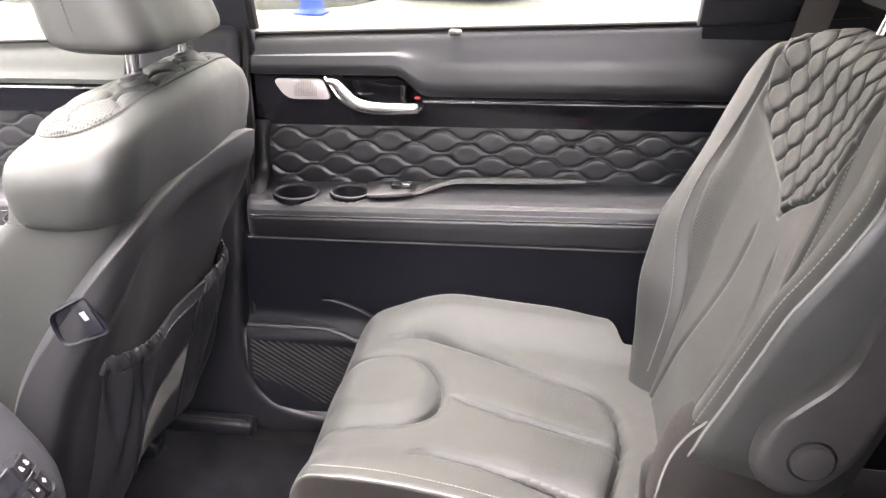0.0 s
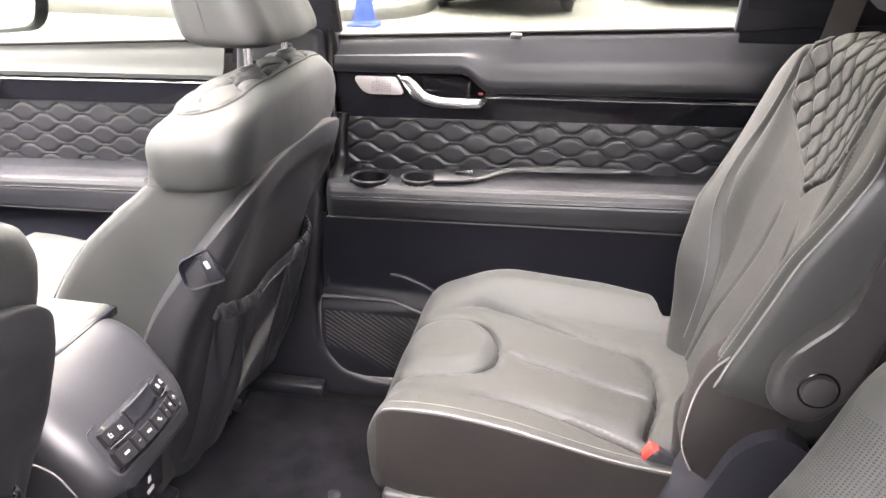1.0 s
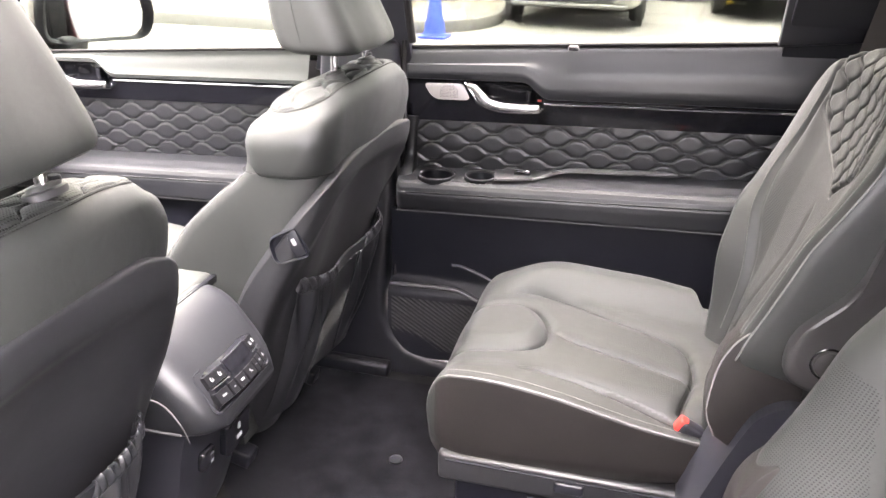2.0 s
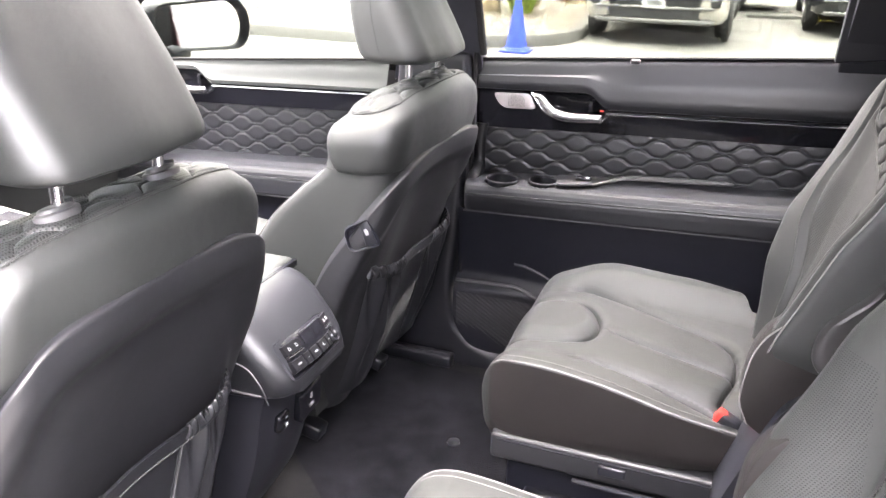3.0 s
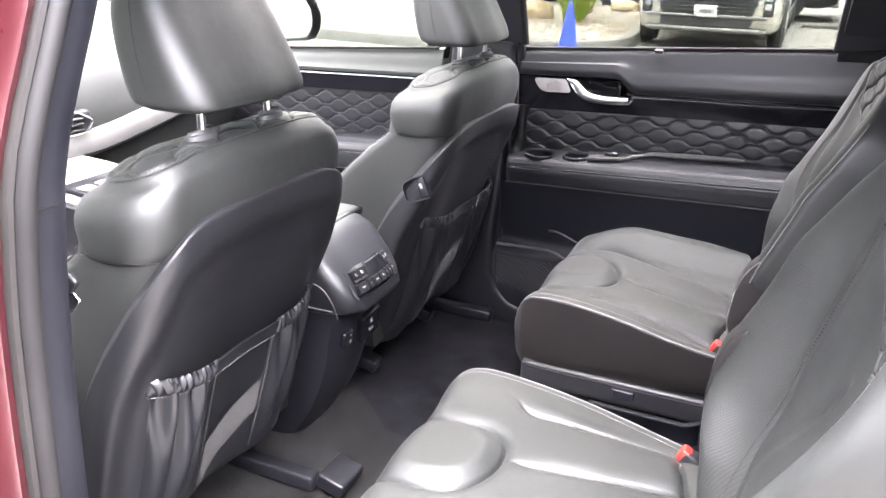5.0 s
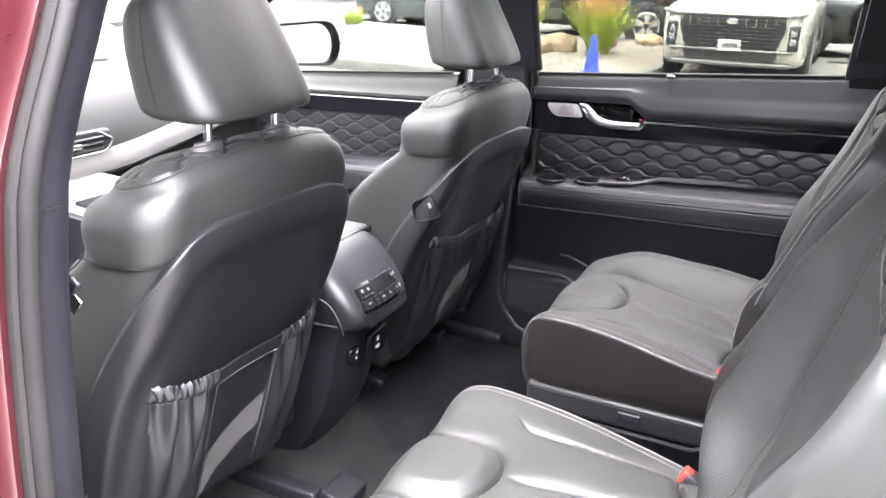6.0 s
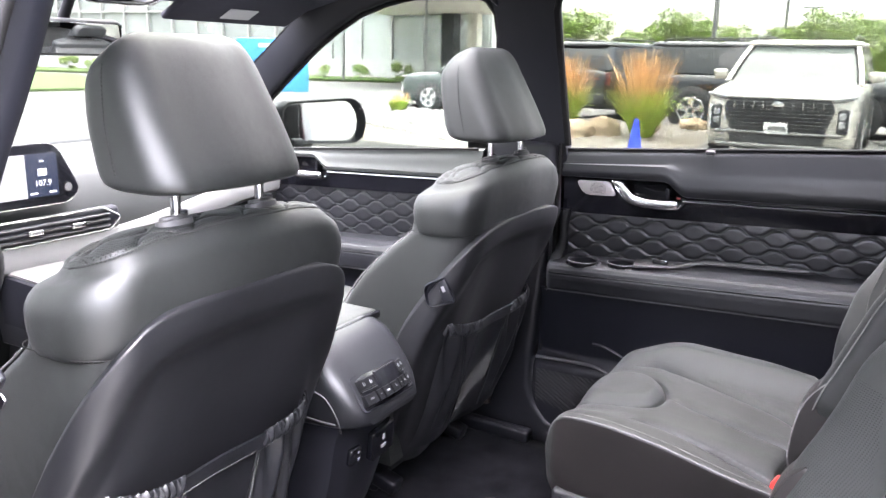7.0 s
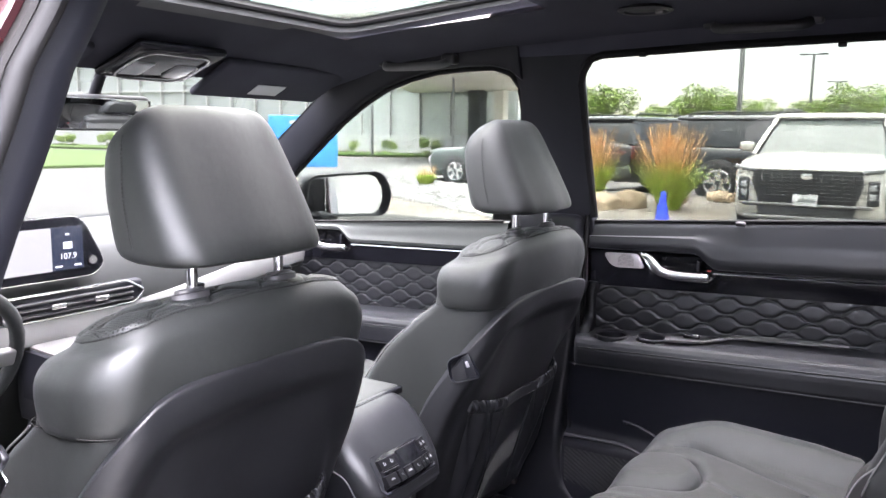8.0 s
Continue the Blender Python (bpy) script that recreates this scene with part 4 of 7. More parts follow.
front_door = door_panel("door_2", -1.50, -0.535, "black vinyl front door panel with quilted insert", dz=-0.018, dy=-0.012, hx=-1.058, grille=False, rear=False, belt_line=belt_front)
part("belt_molding", tube([(x, 0.745, belt_front(x) + 0.001) for x in [-1.48 + 0.03 * k for k in range(32)]], 0.0035, 8), RUBBER, front_door, "black window weather strip")


# ---- front seats, seen from behind ----
def plan_ring(xr, xf, w, rr, rf, dish=0.0, grow=0.0, n=7, nb=14, nf=5):
    """Outline from above: rear edge at xr (dished), front edge at xf, half width w; goes from rear middle to one side, the front and back."""
    xr, xf, w = xr + grow, xf - grow, w + grow
    half = []
    wi = w - rr
    for k in range(nb):
        y = wi * k / nb
        half.append((xr - dish * math.cos(math.pi / 2 * y / wi) ** 2, y))
    for k in range(n + 1):
        a = math.pi / 2 * k / n
        half.append((xr - rr + rr * math.cos(a), wi + rr * math.sin(a)))
    for k in range(1, nf):
        half.append((xr - rr + (xf + rf - xr + rr) * k / nf, w))
    for k in range(n + 1):
        a = math.pi / 2 * k / n
        half.append((xf + rf - rf * math.sin(a), w - rf + rf * math.cos(a)))
    for k in range(1, 5):
        half.append((xf + 0.02 * math.sin(math.pi / 2 * k / 5), (w - rf) * (1 - k / 5)))
    return half + [(x, -y) for x, y in reversed(half[1:])]


REAR = [(0.02, -0.425), (0.10, -0.402), (0.25, -0.362), (0.37, -0.330), (0.51, -0.285), (0.616, -0.255), (0.70, -0.246)]
FRONT = [(0.02, -0.60), (0.25, -0.605), (0.377, -0.585), (0.487, -0.523), (0.564, -0.446), (0.611, -0.398), (0.66, -0.398), (0.70, -0.392)]
WIDE = [(0.02, 0.208), (0.15, 0.226), (0.40, 0.234), (0.55, 0.232), (0.62, 0.228), (0.70, 0.220)]
CAP_REAR = [(0.601, -0.262), (0.603, -0.258), (0.610, -0.253), (0.64, -0.246), (0.67, -0.242), (0.70, -0.243), (0.715, -0.246), (0.727, -0.253), (0.735, -0.261), (0.741, -0.273), (0.746, -0.294), (0.7495, -0.318)]
CAP_FRONT = [(0.601, -0.398), (0.65, -0.402), (0.68, -0.401), (0.70, -0.396), (0.715, -0.387), (0.727, -0.375), (0.735, -0.370), (0.741, -0.362), (0.746, -0.352), (0.7495, -0.340)]
CAP_WIDE = [(0.601, 0.229), (0.603, 0.2335), (0.610, 0.2365), (0.63, 0.239), (0.655, 0.240), (0.675, 0.237), (0.69, 0.230), (0.710, 0.219), (0.725, 0.2105), (0.737, 0.203), (0.7425, 0.190), (0.747, 0.168), (0.7495, 0.12)]
# the shell's border on the flanks, as x and z, for the driver's and the passenger's seat
EDGE_DRIVER = [(-0.462, 0.05), (-0.437, 0.25), (-0.391, 0.403), (-0.334, 0.500), (-0.283, 0.578), (-0.249, 0.624), (-0.232, 0.650)]
EDGE_PASSENGER = [(-0.470, 0.05), (-0.442, 0.31), (-0.402, 0.430), (-0.365, 0.495), (-0.318, 0.560), (-0.272, 0.618), (-0.240, 0.650)]


def front_seat(name, yc, dx, top_z, edge_line, label):
    """A front bucket seat. top_z: height of the shell border in the middle; edge_line: the border on the flanks."""
    seat = thing(name, label, "car seat", (-0.45 + dx, yc, FLOOR_Z), group="front seats")
    W = lambda x, y, z: (x + dx, yc + y, z)

    def ring(z, grow=0.0, dish=None, n=7, nf=5):
        d = 0.020 * smooth(0.66, 0.52, z) if dish is None else dish
        return plan_ring(line(REAR, z), line(FRONT, z), line(WIDE, z), 0.060, 0.028, d, grow, n, 14, nf)

    # bolstered back
    zs = [0.075 + 0.565 * k / 30 for k in range(31)]
    part("backrest", loft([[W(x, y, z) for x, y in ring(z)] for z in zs]), LEATHER, seat, "black leather backrest flank")

    # shoulder section above the seam, with a perforated quilted top
    def cap_ring(z, quilted=0.0, nb=14):
        xr, xf = line(CAP_REAR, z), line(CAP_FRONT, z)
        r = min(0.060, (xr - xf) * 0.46)
        out = []
        for x, y in plan_ring(xr - 0.003, xf, line(CAP_WIDE, z), r, r * 0.85, -0.008, nb=nb):
            dip = 0.006 * smooth(0.06, 0.0, abs(abs(y) - 0.071)) * smooth(0.72, 0.74, z)
            q = quilt(y, x + 0.31, 0.086, 0.034, 0.012, 0.0036, 0.0030) * quilted
            drop = 0.019 * (abs(y) / 0.204) ** 3 * smooth(0.690, 0.737, z)
            tip = 0.22 * min(0.0, x + 0.262) * smooth(0.600, 0.750, z)
            out.append(W(x, y, z - dip * 0.3 + q + tip - drop))
        return out
    zc = (0.601, 0.6025, 0.606, 0.612, 0.62, 0.632, 0.646, 0.66, 0.672, 0.684, 0.696, 0.706, 0.715, 0.722, 0.728, 0.733, 0.737)
    part("shoulder_section", loft([cap_ring(z) for z in zc]), LEATHER, seat, "smooth black leather shoulder section", angle=60)
    zt = [0.7369 + 0.0125 * (1 - (1 - k / 34) ** 2) for k in range(35)]
    part("top_panel", loft([cap_ring(z, smooth(0.7372, 0.7385, z), 64) for z in zt]), LEATHER_PERF_TOP, seat, "perforated quilted leather top panel", angle=70)
    # stitched seams
    top = [(x, y, z + 0.0006) for x, y, z in cap_ring(0.7355)]
    part("top_seam", stitches(top[-26:] + top[:26], 0.005, 0.0007), SEAM, seat)
    part("top_welt", tube(cap_ring(0.7372), 0.0011, 6, closed=True), LEATHER, seat)
    low = [W(x, y, 0.6075) for x, y in ring(0.6075, 0.0048, 0.0)]
    for q in (low[14:34], low[-34:-14]):
        part("low_seam", stitches(q, 0.005, 0.0008), SEAM, seat)
    # pale welt on the bolsters' front edge
    for sy in (-1, 1):
        pts = [W(line(FRONT, z) + 0.004, sy * (line(WIDE, z) - 0.004), z) for z in [0.20 + 0.40 * k / 24 for k in range(25)]]
        part("welt", tube(pts, 0.0014, 6), PIPING, seat, "thin pale welt")

    # hard back shell: a cover with a broad rounded rim, dished inside it
    def shell_border(i):
        """Height of the shell's border in column i."""
        zb = 0.655
        for _ in range(14):
            x, y = ring(min(zb, 0.66), n=14, nf=44)[i]
            a, b = line(edge_line, x) + top_z - 0.655, top_z - 0.010 * (abs(y) / 0.2) ** 2
            want = a if abs(y) > 0.222 else b + (min(a, b) - b) * smooth(0.13, 0.222, abs(y))
            zb = zb * 0.6 + want * 0.4
        return zb

    def shell(grow, z_low):
        idx = list(range(-72, 73))
        flat = ring(0.45, n=14, nf=44)
        border = [max(z_low + 0.004, shell_border(i)) for i in idx]
        for _ in range(3):
            border = [border[0]] + [(p + 2 * q + r) / 4 for p, q, r in zip(border, border[1:], border[2:])] + [border[-1]]
        # unrolled places of the columns, to tell the distance to the border across the surface
        arc_at, run = [], 0.0
        for k, i in enumerate(idx):
            if k:
                run += math.dist(flat[i], flat[idx[k - 1]])
            arc_at.append(run)
        arc_at = np.array(arc_at)
        bx, bz = np.interp(np.linspace(0, len(idx) - 1, 600), range(len(idx)), arc_at), np.interp(np.linspace(0, len(idx) - 1, 600), range(len(idx)), border)
        rows = []
        for t, lip, up in [(v / 96, 1.0, 0.0) for v in range(95)] + [(0.988, 1.0, 0.0), (0.994, 0.97, 0.0), (0.998, 0.86, 0.0), (1.0, 0.66, 0.0), (1.0, 0.35, 0.0015), (1.0, -0.6, 0.001)]:
            row = []
            for k, i in enumerate(idx):
                zb = border[k]
                zz = z_low + (zb - z_low) * t + up
                d = float(np.sqrt(((bx - arc_at[k]) ** 2 + (bz - zz) ** 2).min()))
                sink = 0.0155 * smooth(0.044, 0.082, d) + 0.0022 * smooth(0.030, 0.0, d)
                x, y = ring(min(zz, 0.69), grow * lip - sink, n=14, nf=44)[i]
                row.append(W(x, y, zz))
            rows.append(row)
        return loft(rows, caps=False, closed=False)
    part("back_shell", shell(0.017, 0.085), SHELL, seat, "black grained back shell with a broad raised rim", angle=60)

    # map pocket with a gathered hem and a net window
    def pocket_pt(a, z, out):
        y = -0.208 + 0.416 * a
        i_x = line(REAR, z) - 0.020 * smooth(0.66, 0.52, z) * math.cos(math.pi / 2 * min(1, abs(y) / 0.14)) ** 2
        i_x -= 0.085 - math.sqrt(max(0.0, 0.085 ** 2 - max(0.0, abs(y) - 0.137) ** 2))
        return W(i_x + 0.012 + out, y, z)

    def hem(a):
        return 0.402 + 0.004 * math.cos(a * 6) - 0.018 * math.sin(a * math.pi)

    def cloth(u, v):
        zt = hem(u)
        z = 0.112 + (zt - 0.112) * v
        inner = 0.012 * math.sin(math.pi * u) * (0.35 + 0.65 * v) + 0.010 * (math.exp(-((u - 0.17) / 0.10) ** 2) + math.exp(-((u - 0.83) / 0.10) ** 2)) * math.sin(math.pi * min(1.0, v * 1.05)) ** 1.5
        gather = smooth(0.32, 0.26, u) + smooth(0.68, 0.74, u)
        fan = (u - 0.16 if u < 0.5 else u - 0.84) * (1.0 + 0.35 * (1 - v))
        fold = gather * (0.0075 * math.sin(fan * 92 + 1.5 * v) * smooth(0.25, 0.85, v) + 0.0095 * math.sin(fan * 47 - 2.2 * v + 0.8) * smooth(0.0, 0.5, v) * smooth(1.05, 0.80, v))
        return pocket_pt(u, z, 0.006 + inner + fold)
    pocket = part("map_pocket", sheet(cloth, 120, 30), VINYL, seat, "gathered black leather map pocket", angle=80)
    for a0, a1 in ((0.02, 0.31), (0.69, 0.98)):
        rings = []
        for k in range(121):
            a = a0 + (a1 - a0) * k / 120
            c = Vector(pocket_pt(a, hem(a) - 0.004, 0.0105 + 0.012 * math.sin(math.pi * a)))
            pucker = math.sin(k * 0.62 + 1.3 * math.sin(k * 0.17)) * math.sin(math.pi * k / 120) ** 0.4
            rings.append([c + Vector((math.cos(q) * (0.0040 + 0.0026 * pucker * math.cos(q)), 0.0022 * math.sin(k * 0.62 + 2.0 * math.sin(q)), math.sin(q) * (0.0125 + 0.0016 * pucker))) for q in [j * math.tau / 12 for j in range(12)]])
        part("elastic_hem", loft(rings), VINYL, pocket, "ruched elastic hem", angle=80)
    part("hem_band", loft([[pocket_pt(a, hem(a) + dz, o + 0.012 * math.sin(math.pi * a)) for dz, o in ((0.004, 0.006), (0.004, 0.011), (-0.022, 0.0115), (-0.022, 0.006))] for a in [0.31 + 0.38 * k / 20 for k in range(21)]]), VINYL, pocket)
    part("net", sheet(lambda u, v: pocket_pt(0.335 + 0.33 * u, 0.128 + 0.075 * u + (0.090 - 0.018 * u) * v, 0.0105 + 0.009 * math.sin(math.pi * (0.335 + 0.33 * u)) * (0.6 + 0.25 * v)), 16, 10), MESH, pocket, "coarse grey net window")
    for a in (0.325, 0.675):
        part("side_welt", tube([pocket_pt(a, 0.12 + (hem(a) - 0.12) * k / 14, 0.0095 + 0.012 * math.sin(math.pi * a) * (0.35 + 0.65 * k / 14)) for k in range(15)], 0.0018, 6), VINYL, pocket)
        part("stitch_line", stitches([pocket_pt(a + 0.012, 0.14 + (hem(a) - 0.15) * k / 14, 0.0085 + 0.012 * math.sin(math.pi * a) * (0.35 + 0.65 * k / 14)) for k in range(15)], 0.005, 0.0007), THREAD, pocket)
    part("hem_stitch", stitches([pocket_pt(0.02 + 0.96 * k / 60, hem(0.02 + 0.96 * k / 60) - 0.021, 0.0125 + 0.012 * math.sin(math.pi * (0.02 + 0.96 * k / 60))) for k in range(61)], 0.005, 0.0005), THREAD, pocket, "pale hem stitching")

    # head restraint on two posts
    rest = part("head_restraint", head_block(W), LEATHER, seat, "smooth black leather head restraint")
    for sy in (-1, 1):
        def edge(z):
            xr, xf, w = head_dims(z)
            return W(xf + 0.052, sy * (w + 0.0008), z)
        part("rest_seam", stitches([edge(0.80 + 0.13 * k / 12) for k in range(13)], 0.005, 0.0007), SEAM, rest)
        part("post", lathe([(0.0068, 0), (0.0068, 0.095)], W(-0.294, sy * 0.075, 0.722), n=14), BRIGHT, seat, "polished chrome post")
        # two stacked oval discs, the lower one broader, with a push button at one end
        seatm = Matrix.Translation(W(-0.294, sy * 0.078, 0.7395)) @ pose(0, 0, 0, 0, -13, 0)
        ovals = [(-0.004, 0.016, 0.027), (0.0030, 0.016, 0.027), (0.0046, 0.0145, 0.0255), (0.0050, 0.0125, 0.0215), (0.0082, 0.0120, 0.0205), (0.0092, 0.0105, 0.019), (0.0094, 0.007, 0.012)]
        collar = part("collar", loft([[seatm @ Vector((a * math.cos(t), b * math.sin(t), d)) for t in [k * math.tau / 28 for k in range(28)]] for d, a, b in ovals]), PLASTIC_GREY, seat, "grey plastic post collar")
        part("collar_button", lathe([(0.0065, 0.0), (0.0065, 0.0115), (0.0050, 0.0130), (0.0, 0.0130)], W(-0.294, sy * 0.078 + 0.014, 0.7405), n=16), PLASTIC, collar, "black release button")
    # cushion and base
    rings = []
    for k in range(15):
        t = k / 14
        x = -0.42 - 0.60 * t
        top = 0.235 + 0.055 * smooth(0.1, 0.9, t) - 0.06 * smooth(0.88, 1.0, t)
        w = 0.255 - 0.02 * smooth(0.8, 1, t)
        r = [(-w, 0.09), (-w - 0.008, 0.16), (-w, top - 0.01), (-w + 0.03, top + 0.018), (-w + 0.07, top + 0.012), (-w + 0.11, top - 0.015), (0, top - 0.022)]
        r = r + [(-y, z) for y, z in reversed(r[:-1])]
        rings.append([W(x, y, z) for y, z in r])
    part("cushion", loft(rings), LEATHER, seat, "black leather cushion")
    part("base", rbox(W(-0.73, 0, 0.045), (0.46, 0.36, 0.12), 0.02), LOWER, seat, "black plastic seat base")
    for sy in (-1, 1):
        if dx == 0:
            part("floor_rail", rbox(W(-0.76, sy * 0.16, -0.022), (0.50, 0.035, 0.035), 0.008), PLASTIC, seat, "black floor rail")
        else:
            part("floor_rail", rbox(W(-0.625, sy * 0.190, -0.022), (0.62, 0.035, 0.035), 0.008), PLASTIC, seat, "black floor rail")
        part("rail_cap", rbox(W(-0.490 if dx == 0 else -0.275, sy * (0.16 if dx == 0 else 0.215), -0.010), (0.060, 0.042 if dx == 0 else 0.085, 0.034), 0.006, turn=pose(0, 0, 0, 0, 16, 0)), PLASTIC, seat, "black plastic rail end cap")
    return seat


def head_dims(z):
    """Rear x, front x and half width of a head restraint at height z."""
    xr = line([(0.780, -0.245), (0.784, -0.240), (0.79, -0.240), (0.80, -0.243), (0.85, -0.268), (0.90, -0.294), (0.93, -0.309), (0.950, -0.320), (0.962, -0.330), (0.969, -0.344), (0.972, -0.362)], z)
    xf = line([(0.780, -0.358), (0.79, -0.376), (0.82, -0.386), (0.88, -0.397), (0.94, -0.402), (0.96, -0.398), (0.972, -0.388)], z)
    w = line([(0.780, 0.121), (0.784, 0.127), (0.79, 0.130), (0.80, 0.131), (0.85, 0.131), (0.89, 0.128), (0.92, 0.124), (0.945, 0.115), (0.960, 0.103), (0.972, 0.082)], z)
    return xr, xf, w


def head_block(W):
    rings = []
    for z in (0.7802, 0.7815, 0.784, 0.788, 0.795, 0.81, 0.83, 0.85, 0.87, 0.89, 0.91, 0.925, 0.938, 0.949, 0.957, 0.963, 0.968, 0.9715):
        xr, xf, w = head_dims(z)
        r = min(0.044, (xr - xf) * 0.45)
        droop = 0.62 * smooth(0.86, 0.972, z)
        rings.append([W(x, y, z + droop * min(0.0, x + 0.345)) for x, y in plan_ring(xr - 0.004, xf, w, r, r * 0.7, -0.007)])
    return loft(rings)


front_seat("driver_seat", -0.437, -0.035, 0.655, EDGE_DRIVER, "black leather driver seat with a map pocket behind")
passenger_seat = front_seat("passenger_seat", 0.372, 0.0, 0.624, EDGE_PASSENGER, "black leather front passenger seat with a lever on its flank")
# walk-in switch in a rounded recess on the passenger seat's inboard flank
sw_at = Vector((-0.3165, 0.1268, 0.490))
sw_t = pose(0, 0, 0, 0, -24, 16)
sw_m = Matrix.Translation(sw_at) @ sw_t
bowl = round_poly([(-0.030, -0.020), (0.026, -0.026), (0.026, 0.026), (-0.022, 0.024)], [0.016, 0.006, 0.005, 0.014], 6)
rings = []
for d, g in ((0.006, 1.10), (0.000, 1.10), (-0.0022, 1.04), (-0.0012, 0.96), (0.0045, 0.86), (0.0050, 0.3)):
    rings.append([sw_m @ Vector((x * g, d, z * g)) for x, z in bowl])
sw = part("walk_in_switch", loft(rings), LOWER, passenger_seat, "black recessed walk-in switch bowl")
part("switch_face", prism([(0.002, -0.021), (0.024, -0.022), (0.024, 0.023), (0.008, 0.022)], "y", -0.0020, 0.003, 0.0018), PLASTIC, sw, "dark switch face").data.transform(sw_m)
part("switch_mark", rbox((0.0145, -0.0034, 0.006), (0.006, 0.0012, 0.012), 0.0004), SYMBOL, sw, "white seat symbol").data.transform(sw_m)


# ---- second-row captain's chairs ----
TILT = radians(15.1)
PIVOT = Vector((0.400, 0.0, 0.25))


def cross_ring(w, top, back, r, ny=64, wl=None):
    """Closed ring in (lateral, depth): top(y) across the face, rounded edges, flat back."""
    out = []
    wl = wl or w
    for k in range(ny + 1):
        y = -(wl - r) + (wl + w - 2 * r) * k / ny
        out.append((y, top(y)))
    te = top(w - r)
    for k in range(1, 7):
        a = math.pi / 2 * k / 6
        out.append((w - r + r * math.sin(a), te - r + r * math.cos(a)))
    for k in range(1, 5):
        out.append((w, te - r + (back + 0.02 - te + r) * k / 5))
    out += [(w - 0.006, back + 0.006), (w - 0.02, back), (0, back - 0.004), (-wl + 0.02, back), (-wl + 0.006, back + 0.006)]
    tb = top(-(wl - r))
    for k in range(1, 5):
        out.append((-wl, back + 0.02 + (tb - r - back - 0.02) * k / 5))
    for k in range(6, 0, -1):
        a = math.pi / 2 * k / 6
        out.append((-(wl - r) - r * math.sin(a), tb - r + r * math.cos(a)))
    return out


LOOP = [tuple(p) for p in curve_pts([(-0.095, 0.078), (-0.05, 0.083), (0.01, 0.088), (0.058, 0.070), (0.088, 0.012), (0.084, -0.055), (0.045, -0.086), (-0.02, -0.090), (-0.095, -0.098)], 5)]
LONG = [[tuple(p) for p in curve_pts(q, 4)] for q in (
    [(-0.02, 0.135), (0.05, 0.148), (0.20, 0.092), (0.33, 0.038), (0.352, -0.06), (0.33, -0.165)],
    [(0.096, -0.012), (0.20, -0.040), (0.345, -0.075)],
    [(0.060, -0.170), (0.10, -0.152), (0.20, -0.163), (0.33, -0.19)])]


